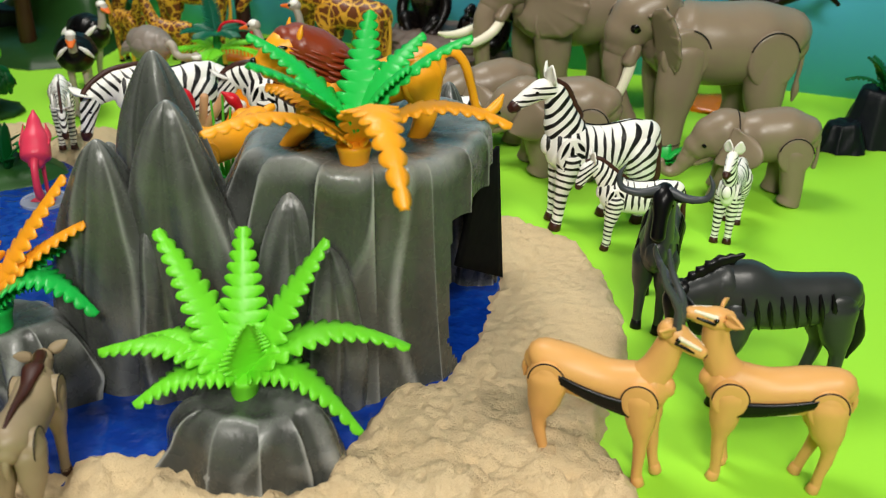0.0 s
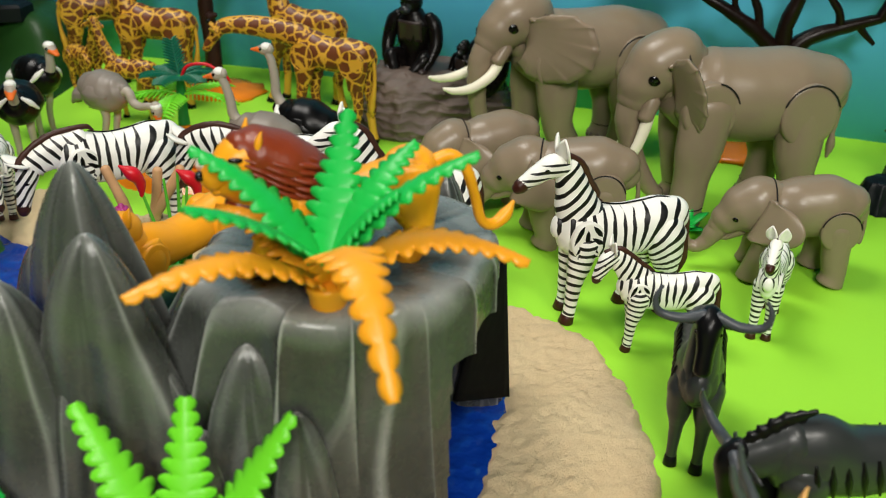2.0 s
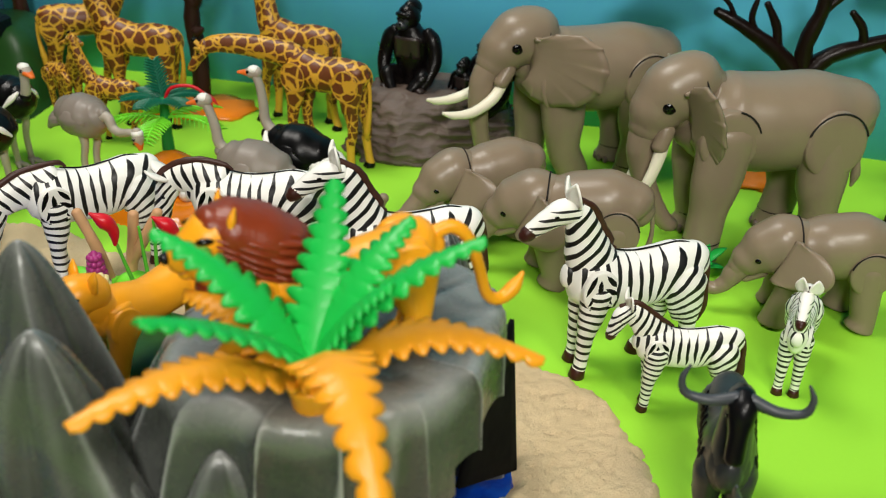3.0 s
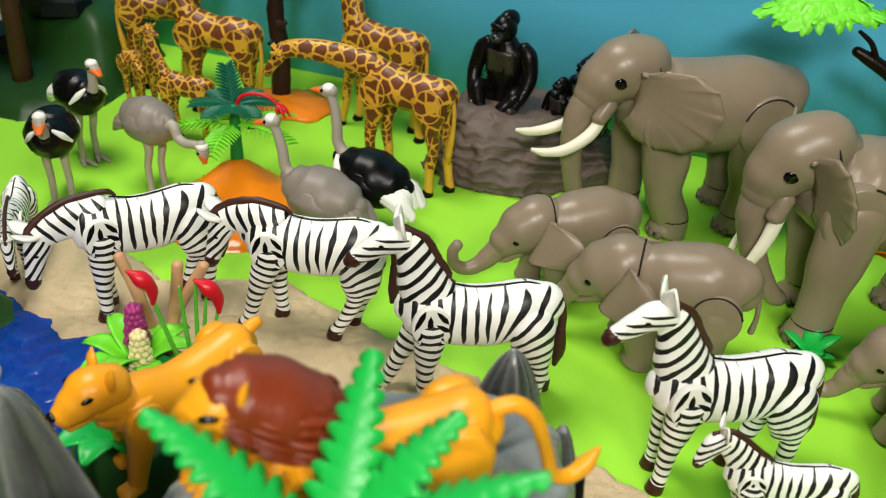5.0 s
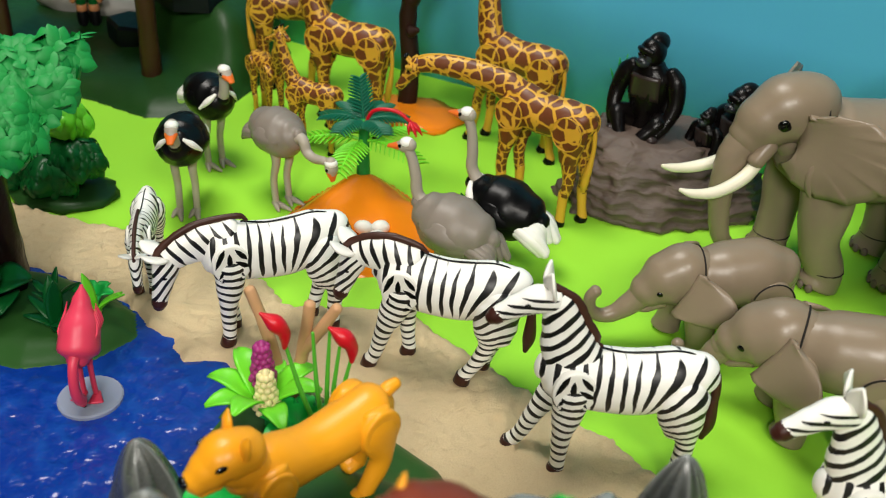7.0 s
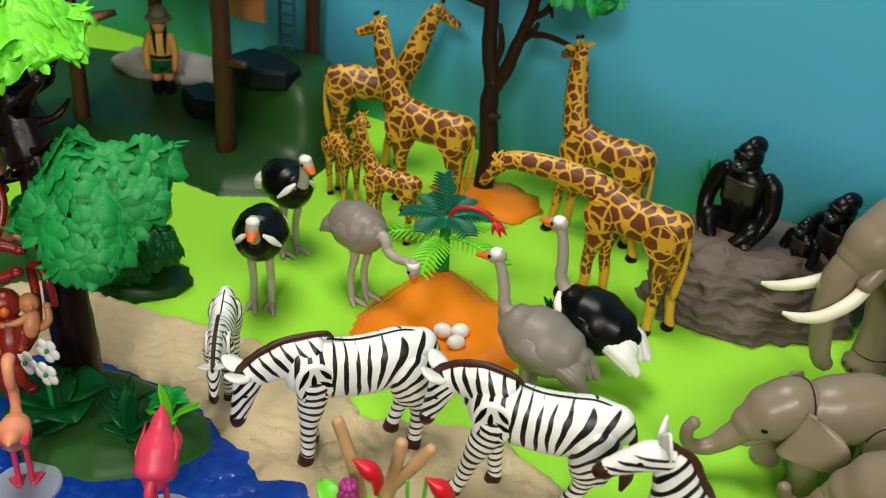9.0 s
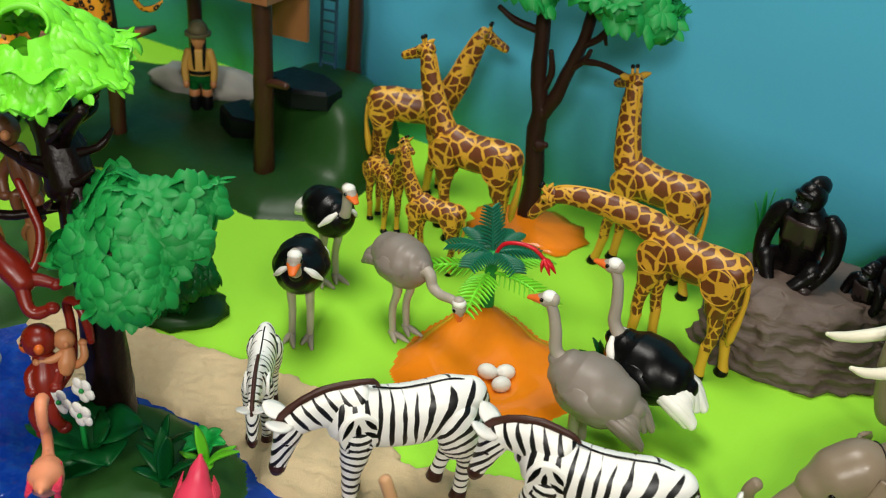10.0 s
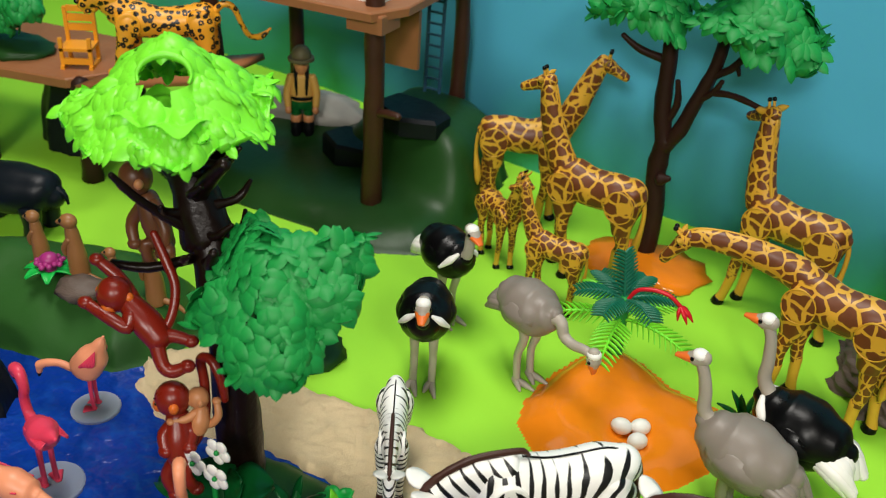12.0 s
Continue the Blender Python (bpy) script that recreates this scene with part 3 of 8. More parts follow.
def shoulder(s, x, y, z, r, sgn):
    """A white rounded shoulder with painted leaf marks."""
    joint(s, x, sgn * y, z, r, 0.5, 4, tall=1.18)

    def on(u, v):
        return Vector((x + u * r, sgn * (y + 0.005 - 0.03 * math.hypot(u, v) ** 3), z + v * r * 1.18))

    for (u0, v0), (u1, v1) in SHOULDER_MARKS:
        line = [on(u0 + (u1 - u0) * q, v0 + (v1 - v0) * q) for q in (0.0, 0.3, 0.65, 1.0)]
        s.tube(line, [(0.02, 0.03), (0.035, 0.15), (0.035, 0.13), (0.02, 0.02)], 5, 8, 3, side=(0, 1, 0))


def zebra(m, label, head="up", yaw=0.0, stride=(0.5, -0.2, 0.4, -0.5), size=1.0, foal=False):
    """A striped figure; stride: how far each hoof stands ahead of its hip."""
    fig = Figure("zebra_figure", m, size, [ZEBRA, HOOF, MANE, EYE, WHITE, BLACK, ZEBRA_FACE], label, "toy zebra", "toy zebra herd")
    slim = 0.78 if foal else 1.0
    s = fig.part("body")
    body = [(-4.0, 0, 5.75), (-3.5, 0, 5.95), (-2.3, 0, 5.8), (-0.7, 0, 5.45), (1.0, 0, 5.5), (2.3, 0, 5.75), (3.2, 0, 6.0), (3.75, 0, 6.1)]
    s.tube(body, [(0.55 * slim, 0.75), (1.08 * slim, 1.3), (1.4 * slim, 1.58), (1.42 * slim, 1.68), (1.36 * slim, 1.68), (1.26 * slim, 1.7), (0.98 * slim, 1.4), (0.5, 0.75)], 0, 26, 7, field=zebra_field)
    s.tube([(1.5, 0, 7.40), (0.2, 0, 7.14), (-1.2, 0, 7.24), (-2.6, 0, 7.38), (-3.7, 0, 6.95), (-4.05, 0, 6.4)], [(0.06, 0.05)] * 6, 5, 6, 4)
    neck, skull, poll, ear = NECKS[head]
    hinge = (2.5, 0, 6.4)
    flat = lambda rows: turned([(x, 0, z) for x, z, _ in rows], hinge, yaw)
    axis = Vector((neck[-1][0] - neck[0][0], 0, neck[-1][1] - neck[0][1])).normalized()
    line = Vector((skull[-1][0] - skull[0][0], 0, skull[-1][1] - skull[0][1])).normalized()
    drop = Vector((0.35 * line.x + line.z, 0, 0.35 * line.z - line.x))
    s = fig.part("head")
    s.tube(flat(neck), [(h * w * slim, h) for (_, _, h), w in zip(neck, (0.66, 0.60, 0.62, 0.68, 0.72))], 0, 18, 6, field=lambda p: ((p.x - 2.3) * (axis.x + 0.4 * axis.z) + (p.z - 6.3) * (axis.z - 0.4 * axis.x)) / 0.66)
    s.tube(flat(skull), [(h * w, h) for (_, _, h), w in zip(skull, (0.8, 0.8, 0.82, 0.86, 0.88))], 6, 20, 5, field=lambda p: ((p.x - skull[-1][0]) * drop.x + (p.z - skull[-1][1]) * drop.z) / 0.42)
    a, b = Vector((skull[-2][0], 0, skull[-2][1])), Vector((skull[-1][0], 0, skull[-1][1]))
    way = (b - a).normalized()
    s.tube(turned([b - way * 0.34, b + way * 0.05, b + way * 0.24], hinge, yaw), [(0.39, 0.44), (0.40, 0.43), (0.31, 0.33)], 1, 14, 3)
    back = []
    for (x, z, h), (x2, z2, _) in zip(neck, neck[1:] + [skull[1]]):
        d = Vector((x2 - x, 0, z2 - z)).normalized()
        back.append((x - d.z * h * 1.02, 0, z + d.x * h * 1.02))
    crest = [(1.2, 0, 7.42), (1.75, 0, 7.75)] + back[1:] + [(poll[0] + 0.3, 0, poll[1] + 0.02)]
    s = fig.part("mane", "dark brown moulded mane")
    s.tube(turned(crest, hinge, yaw), [(0.08, 0.08), (0.15, 0.18)] + [(0.17, 0.26)] * (len(crest) - 3) + [(0.12, 0.16)], 2, 10, 5, ripple=lambda run, a: 1 + 0.06 * math.sin(run * 16))
    for y in (0.36, -0.36):
        base, tip = turned([(poll[0] - 0.05, y, poll[1] - 0.15), (poll[0] + ear[0] * 1.2, y * (1.5 if head == "up" else 2.2), poll[1] + ear[1] * 1.2)], hinge, yaw)
        leaf_ear(fig.part("ear", "white cupped ear"), base, tip, 0.56, 4, (1, 0.4 * (1 if y > 0 else -1), 0))
    e = Vector((skull[1][0] * 0.45 + skull[2][0] * 0.55, 0, skull[1][1] * 0.45 + skull[2][1] * 0.55 + 0.16))
    for q in (1, -1):
        eyes(fig.part("eye"), turned([(e.x, q * 0.50, e.z)], hinge, yaw), (0.15, 0.07, 0.1), 3)
    for n, (x, y, z) in enumerate(((2.3, 0.78, 5.2), (2.3, -0.78, 5.2), (-2.75, 0.78, 5.3), (-2.75, -0.78, 5.3))):
        y *= slim
        s = fig.part("leg")
        limb(s, (x, y, z), (x + stride[n] * 1.4 + (0.1 if n < 2 else -0.1), y * 1.05, 0), (0.98 if n < 2 else 1.3, 0.45, 0.36), 0, 1, 0.42, 1.3, 0.1 if n < 2 else -0.4, period=0.50, start=0.2 * n, seg=16)
        if n < 2:
            shoulder(s, x, 1.335 * slim, z + 0.3, 1.02 * (0.92 if foal else 1.0), 1 if y > 0 else -1)
        else:
            for v in s.bm.verts:
                v[s.phase] = zebra_field(v.co)
            s.tube([(x, y * 0.9, 6.1), (x, y * 1.15, 5.2), (x - 0.1, y * 1.15, 4.2), (x - 0.2, y * 1.05, 3.2)], [(0.4, 0.7), (0.66, 1.25), (0.6, 1.08), (0.42, 0.72)], 0, 20, 6, field=zebra_field)
    s = fig.part("tail")
    s.tube([(-3.6, 0, 6.7), (-4.2, 0, 6.35), (-4.5, 0, 5.3), (-4.5, 0, 4.2)], [0.2, 0.24, 0.22, 0.22], 2, 10, 3)
    s.tube([(-4.5, 0, 4.6), (-4.52, 0, 3.2), (-4.4, 0, 2.2)], [0.24, 0.36, 0.14], 2, 10, 4, ripple=lambda run, a: 1 + 0.08 * math.sin(a * 5))
    return fig.finish()


def elephant_ear(s, root_x, root_y, root_z, rim, k, sgn, open_deg, drop_deg, fold, swing, folds=84, thick=0.16, ridges=0.05):
    """A ribbed ear sheet hung along the side of the head."""
    drop, spread = radians(drop_deg), radians(open_deg)

    def fan(u, v):
        place = v * (len(rim) - 1)
        i = min(int(place), len(rim) - 2)
        w = place - i
        w = w * w * (3 - 2 * w)
        back, up = (rim[i][n] * (1 - w) + rim[i + 1][n] * w for n in (0, 1))
        back *= fold
        rib = ridges * u**4 * math.sin(v * folds)
        back, up = back * math.cos(drop) + up * math.sin(drop), up * math.cos(drop) - back * math.sin(drop)
        rooted = k * (1.0 - 2.2 * v) * 0.9
        back, up = back * k * u, rooted + (up * k - rooted) * u
        out = back * math.sin(spread) + 0.3 * math.sin(math.pi * u) + rib
        return swing([(root_x - back * math.cos(spread), sgn * (root_y + out), root_z + up)])[0]

    s.sheet(fan, 8, 60, -thick * sgn, 0)


BIG_EAR = [(0.2, 0.8), (1.4, 1.35), (2.9, 1.5), (4.1, 0.9), (4.6, -0.4), (4.2, -1.8), (3.0, -2.8), (1.4, -3.1), (0.2, -2.8), (-0.6, -2.0)]


def calf_ear(s, sgn, swing, spread=0.72):
    """A rounded flap hung along the cheek."""
    top, low = Vector((2.2, 1.5, 5.9)), Vector((3.5, 1.42, 3.15))
    lean = Vector((-0.86, spread, -0.22)).normalized()

    def place(u, v):
        reach = 3.1 * (0.22 + 0.78 * math.sqrt(max(0.0, 1 - (2 * v - 1) ** 2)))
        p = top.lerp(low, 0.02 + 0.96 * v) + lean * (reach * u) + Vector((0, 0.28 * math.sin(math.pi * u) + 0.12 * math.sin(math.pi * v), 0))
        return swing([(p.x, sgn * p.y, p.z)])[0]

    s.sheet(place, 12, 18, -0.2 * sgn, 0)


def elephant(m, label, size=1.0, tusks="long", yaw=0.0, nod=0.0, ear_open=35, stride=(0.4, -0.3, -0.4, 0.4), ear_fold=1.0, ear_drop=0):
    """A plastic elephant about 12 cm tall with swinging legs and a separate head."""
    fig = Figure("elephant_figure", m, size, [ELEPHANT, IVORY, EYE, TOENAIL, SEAM_SHADE], label, "toy elephant", "toy elephant herd")
    s = fig.part("body")
    s.tube([(-5.9, 0, 7.4), (-5.1, 0, 7.9), (-2.8, 0, 7.9), (0.0, 0, 7.8), (2.4, 0, 8.1), (3.8, 0, 8.6), (4.4, 0, 8.9)],
           [(1.1, 1.3), (2.2, 2.4), (2.85, 2.9), (2.95, 2.9), (2.65, 2.75), (2.0, 2.3), (1.3, 1.5)], 0, 30, 6)
    for n, (x, y) in enumerate(((2.7, 2.0), (2.7, -2.0), (-3.4, 1.95), (-3.4, -1.95))):
        top = 7.6 if n < 2 else 7.4
        fx = x + stride[n] * 1.8
        s = fig.part("leg")
        s.tube([(x, y, top + 0.9), (x, y * 1.02, top), (x * 0.75 + fx * 0.25 + 0.1, y * 1.04, top - 2.4), ((x + fx) / 2 + (0.15 if n < 2 else -0.1), y, 2.9), (fx, y, 1.2), (fx + 0.15, y, 0.25)],
               [(0.6, 1.2), (1.05, 1.75), (1.12, 1.5), (1.0, 1.12), (1.02, 1.1), (1.15, 1.25)], 0, 20, 4, cap=0.25)
        side = 0.98 if y > 0 else -0.98
        side *= 0.72 if n < 2 else 1.0
        joint(s, x + 0.05, y * 1.05 + side, top - 0.1, 1.72 if n < 2 else 1.8, 1.2, 0, tall=1.1)
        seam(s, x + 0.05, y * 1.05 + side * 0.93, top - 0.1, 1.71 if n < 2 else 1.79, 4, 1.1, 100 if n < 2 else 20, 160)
        s.tube([(fx + 1.08 * math.cos(radians(a)), y + 1.08 * math.sin(radians(a)), 1.3) for a in range(0, 361, 24)], [0.04] * 16, 4, 5, 1)
        for a in (-45, -15, 15, 45):
            s.ball((fx + 0.15 + 1.18 * math.cos(radians(a)), y + 1.08 * math.sin(radians(a)), 0.35), (0.16, 0.24, 0.28), 3, (0, 0, a), 8, 6)
    hinge = (3.6, 0, 9.4)

    def swing(pts):
        return turned(pts, hinge, yaw, nod)

    s = fig.part("head")
    s.tube(swing([(3.4, 0, 9.6), (4.2, 0, 10.2), (5.3, 0, 10.2), (6.4, 0, 9.5), (7.1, 0, 8.6)]), [(1.2, 1.5), (1.75, 2.05), (1.8, 2.0), (1.5, 1.6), (1.1, 1.15)], 0, 24, 6)
    s.ball(swing([(4.9, 0, 10.8)])[0], (1.5, 1.5, 1.35), 0, seg=24, rings=14)
    s.tube(swing([(6.2, 0, 7.9), (6.9, 0, 7.1), (7.1, 0, 6.7)]), [(0.7, 0.5), (0.55, 0.35), (0.3, 0.2)], 0, 12, 3)
    s.tube(swing([(3.75, 1.75 * math.cos(radians(a)), 9.95 + 1.95 * math.sin(radians(a))) for a in range(0, 361, 20)]), [0.06] * 19, 4, 6, 1, side=(1, 0, 0))
    s = fig.part("trunk")
    s.tube(swing([(6.6, 0, 9.2), (7.6, 0, 7.8), (7.95, 0, 5.8), (7.7, 0, 3.8), (7.3, 0, 2.4), (6.9, 0, 1.9)]), [1.1, 0.9, 0.7, 0.6, 0.54, 0.45], 0, 18, 7, ripple=lambda run, a: 1 + 0.02 * math.sin(run * 9))
    for sgn in (1, -1):
        long = [(6.5, sgn * 0.9, 8.0), (7.4, sgn * 1.2, 6.8), (8.9, sgn * 1.5, 6.1), (10.2, sgn * 1.5, 6.0), (11.0, sgn * 1.4, 6.2)]
        short = [(6.4, sgn * 0.9, 8.2), (7.0, sgn * 1.1, 7.2), (7.7, sgn * 1.2, 6.2), (8.5, sgn * 1.15, 5.3), (9.0, sgn * 1.1, 4.8)]
        s = fig.part("tusk", "smooth ivory white tusk")
        s.tube(swing(long if tusks == "long" else short), [0.36, 0.38, 0.34, 0.26, 0.12], 1, 14, 5)
        s = fig.part("tusk_socket")
        s.tube(swing([(6.3, sgn * 0.85, 8.5), (6.9, sgn * 1.05, 7.7)]), [0.55, 0.5], 0, 14, 2)
        eyes(fig.part("eye", "glossy black eye"), swing([(6.0, sgn * 1.52, 10.0)]), (0.44, 0.2, 0.38), 2)
        elephant_ear(fig.part("ear"), 5.1, 1.6, 9.7, BIG_EAR, 1.08, sgn, ear_open, ear_drop, ear_fold, swing)
    s = fig.part("tail")
    s.tube([(-5.9, 0, 9.2), (-6.5, 0, 8.3), (-6.7, 0, 6.6), (-6.6, 0, 5.0)], [0.32, 0.24, 0.18, 0.15], 0, 10, 4)
    s.tube([(-6.62, 0, 5.2), (-6.65, 0, 4.4), (-6.55, 0, 3.6)], [0.16, 0.3, 0.1], 0, 8, 3)
    return fig.finish()


def elephant_calf(m, label, size=1.0, trunk="curl", yaw=0.0, nod=0.0, stride=(0.0, 0.0, 0.0, 0.0)):
    """A calf about 7 cm tall with a large low head."""
    fig = Figure("elephant_calf_figure", m, size, [ELEPHANT, IVORY, EYE, TOENAIL, SEAM_SHADE], label, "toy elephant", "toy elephant herd")
    s = fig.part("body")
    s.tube([(-3.6, 0, 4.6), (-3.1, 0, 4.9), (-1.7, 0, 5.0), (0.0, 0, 4.8), (1.4, 0, 4.7), (2.2, 0, 4.7)], [(0.8, 0.9), (1.4, 1.6), (1.85, 2.05), (1.85, 2.0), (1.5, 1.7), (1.0, 1.2)], 0, 26, 6)
    for n, (x, y) in enumerate(((1.6, 1.3), (1.6, -1.3), (-2.3, 1.3), (-2.3, -1.3))):
        fx = x + stride[n]
        s = fig.part("leg")
        s.tube([(x, y, 4.8), (x, y, 4.0), ((x + fx) / 2, y, 2.2), (fx, y, 0.9), (fx + 0.12, y, 0.2)], [(0.4, 0.7), (0.75, 1.1), (0.74, 0.88), (0.72, 0.78), (0.84, 0.9)], 0, 18, 4, cap=0.25)
        side = 0.66 if y > 0 else -0.66
        joint(s, x, y + side * (0.7 if n < 2 else 1.0), 4.0, 1.05 if n < 2 else 1.25, 0.6 if n < 2 else 0.7, 0, tall=1.1)
        if n > 1:
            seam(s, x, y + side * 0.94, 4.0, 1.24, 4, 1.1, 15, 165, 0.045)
    hinge = (2.0, 0, 5.0)
    swing = lambda pts: turned(pts, hinge, yaw, nod)
    s = fig.part("head")
    s.tube(swing([(1.7, 0, 4.9), (2.5, 0, 4.9), (3.5, 0, 4.5), (4.5, 0, 3.8), (5.0, 0, 3.3)]), [(1.35, 1.6), (1.6, 1.85), (1.5, 1.65), (1.05, 1.05), (0.7, 0.7)], 0, 24, 6)
    s.tube(swing([(1.75, 1.46 * math.cos(radians(a)), 4.9 + 1.69 * math.sin(radians(a))) for a in range(0, 361, 20)]), [0.05] * 19, 4, 6, 1, side=(1, 0, 0))
    s = fig.part("trunk")
    if trunk == "curl":
        s.tube(swing([(4.5, 0, 3.8), (5.4, 0, 2.9), (6.3, 0, 2.25), (7.1, 0, 2.15), (7.7, 0, 2.6), (7.8, 0, 3.4), (7.5, 0, 3.9)]), [0.85, 0.66, 0.5, 0.42, 0.38, 0.36, 0.36], 0, 16, 6)
    else:
        s.tube(swing([(4.5, 0, 3.8), (5.2, 0, 2.9), (5.7, 0, 2.2), (6.3, 0, 1.85), (6.9, 0, 2.1), (7.1, 0, 2.7)]), [0.85, 0.66, 0.5, 0.42, 0.36, 0.32], 0, 16, 6)
    s = fig.part("mouth")
    s.tube(swing([(3.6, 0, 3.2), (4.4, 0, 2.7), (4.8, 0, 2.5)]), [(0.7, 0.5), (0.5, 0.32), (0.25, 0.16)], 0, 12, 3)
    for sgn in (1, -1):
        eyes(fig.part("eye", "glossy black eye"), swing([(4.1, sgn * 1.22, 4.35)]), (0.26, 0.12, 0.18), 2)
        calf_ear(fig.part("ear"), sgn, swing)
    s = fig.part("tail")
    s.tube([(-3.6, 0, 5.4), (-4.1, 0, 4.8), (-4.3, 0, 3.6), (-4.2, 0, 2.6)], [0.2, 0.16, 0.13, 0.18], 0, 10, 4)
    return fig.finish()


def giraffe(m, label, neck, size=1.0, stride=(0.3, -0.3, -0.3, 0.3), tail=True):
    """neck: points from the withers to the poll, then the nose."""
    fig = Figure("giraffe_figure", m, size, [GIRAFFE, BLACK, EYE, SEAM_SHADE, GIRAFFE_PLAIN], label, "toy giraffe", "toy giraffe herd")
    s = fig.part("body")
    s.tube([(-3.6, 0, 7.6), (-3.1, 0, 7.8), (-1.8, 0, 7.7), (0, 0, 7.6), (1.6, 0, 7.9), (2.6, 0, 8.3), (3.1, 0, 8.3)],
           [(0.6, 0.7), (1.1, 1.2), (1.35, 1.45), (1.35, 1.45), (1.3, 1.6), (0.95, 1.25), (0.5, 0.7)], 0, 18, 4, fixed=0.0)
    *path, poll, nose = [Vector(p) for p in neck]
    path.append(poll)
    n = len(path)
    s = fig.part("neck")
    s.tube([(1.5, 0, 7.8), *path], [(1.0, 1.4)] + [(0.85 - 0.42 * i / (n - 1), 1.15 - 0.65 * i / (n - 1)) for i in range(n)], 0, 16, 4, fixed=0.4)
    way = (nose - poll).normalized()
    side = Vector((0, 0, 1)).cross(way).normalized()
    top = way.cross(side)
    top = top if top.z > 0 else -top
    s = fig.part("head")
    s.tube([poll - way * 0.4, poll + way * 0.25, poll.lerp(nose, 0.55), nose], [(0.42, 0.5), (0.55, 0.58), (0.42, 0.42), (0.34, 0.34)], 0, 14, 4, side=tuple(side), fixed=1.0)
    for sgn in (1, -1):
        leaf_ear(fig.part("ear"), poll + side * (0.4 * sgn) + top * 0.25, poll + side * (1.35 * sgn) + top * 0.45 - way * 0.15, 0.26, 0, tuple(way), None, 2.0)
        s = fig.part("horn")
        horn = poll + side * (0.2 * sgn) + top * 0.4
        s.tube([horn, horn + top * 0.5 - way * 0.1], [0.12, 0.1], 0, 8, 2, fixed=2.0)
        s.ball(horn + top * 0.6 - way * 0.12, 0.17, 1, seg=8, rings=6)
        s = fig.part("eye")
        s.ball(poll + way * 0.45 + side * (0.48 * sgn) + top * 0.16, (0.1, 0.1, 0.1), 2, seg=8, rings=6)
    s = fig.part("mane", "plain yellow moulded mane")
    ways = [(b - a).normalized() for a, b in zip(path, path[1:])] + [way]
    s.tube([p - w.cross(side).normalized() * -(1.02 - 0.56 * i / (n - 1)) for i, (p, w) in enumerate(zip(path, ways[:-1] + [ways[-2]]))], [(0.10, 0.14)] * n, 4, 8, 4)
    for i, (x, y, z, sy) in enumerate(((2.0, 0.8, 7.4, 1), (2.0, -0.8, 7.4, -1), (-2.7, 0.8, 7.2, 1), (-2.7, -0.8, 7.2, -1))):
        fx = x + stride[i] * 2
        s = fig.part("leg")
        hip, foot = Vector((x, y, z)), Vector((fx, y, 0))
        knee = hip.lerp(foot, 0.5) + Vector((0.15 if i < 2 else -0.25, 0, 0))
        s.tube([hip + Vector((0, 0, 0.9)), hip, hip.lerp(foot, 0.28)], [(0.45, 0.8), (0.72, 1.15), (0.55, 0.72)], 0, 14, 4, fixed=0.0)
        s.tube([hip.lerp(foot, 0.24), knee, hip.lerp(foot, 0.68)], [(0.52, 0.66), 0.42, 0.36], 0, 12, 3, fixed=1.0)
        s.tube([hip.lerp(foot, 0.64), hip.lerp(foot, 0.85), foot + Vector((0, 0, 0.35))], [0.37, 0.33, 0.38], 0, 12, 3, fixed=2.0)
        px, pz, r = (1.95, 7.5, 1.05) if i < 2 else (-2.6, 7.3, 1.1)
        joint(s, px, sy * 1.5, pz, r, 0.6, 0, 0.0, 0.0, 1.1)
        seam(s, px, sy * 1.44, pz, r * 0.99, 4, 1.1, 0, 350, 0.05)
        s.tube([foot + Vector((0, 0, 0.45)), foot + Vector((0.12, 0, 0))], [0.4, 0.5], 1, 12, 2, cap=0.15)
    if tail:
        s = fig.part("tail")
        s.tube([(-3.5, 0, 8.2), (-4.0, 0, 7.4), (-4.1, 0, 5.8), (-3.9, 0, 4.2)], [0.22, 0.17, 0.17, 0.3], 0, 8, 4, fixed=2.0)
        s.tube([(-3.9, 0, 4.4), (-3.8, 0, 3.4), (-3.75, 0, 2.8)], [0.28, 0.3, 0.08], 0, 8, 3, fixed=2.0)
    return fig.finish()


UP = "white and black striped plastic zebra standing with its head raised"
DOWN = "white and black striped plastic zebra bending its head to the sand"
zebra(spot(-13.9, 60.9, 0.55, 187), DOWN, "down", 0, (1.1, -0.2, 1.1, 0.5), 1.0)
zebra(spot(-24.1, 60.6, 0.55, 219), DOWN, "graze", 0, (0.2, -0.2, -0.3, 0.3), 1.0)
zebra(spot(-4.1, 57.3, 0.3, 197), UP, "up", 0, (0.1, 1.7, -0.3, -0.9))
zebra(spot(8.4, 55.1, 0.0, 200), UP, "up", 0, (0.4, 0.2, -0.2, 1.2))
zebra(spot(11.0, 51.3, 0.0, 186), "small striped plastic zebra foal lowering its head", "tuck", 0, (0.3, 0.0, 0.3, -0.6), 0.67, True)
zebra(spot(17.6, 54.6, 0.0, 250), "small striped plastic zebra foal facing forward with raised head", "up", 0, (0.0, 0.2, 0.0, -0.3), 0.66, True)
zebra(spot(-33.3, 62.0, 0.75, 297), "small striped plastic zebra foal grazing on the sand", "graze", 0, (0.1, 0.0, 0.2, 0.0), 0.68, True)

elephant(spot(6.9, 81.9, 0, 203), "large grey plastic bull elephant with long white tusks", 1.14, "long", 4, 0, 50, (-0.7, 0.2, 0.2, -0.2), 1.08)
elephant(spot(17.9, 71.3, 0, 191), "grey plastic cow elephant with lowered head and tusks", 1.15, "short", 0, 18, 66, (0.3, -0.2, -0.2, 0.2), 0.56)
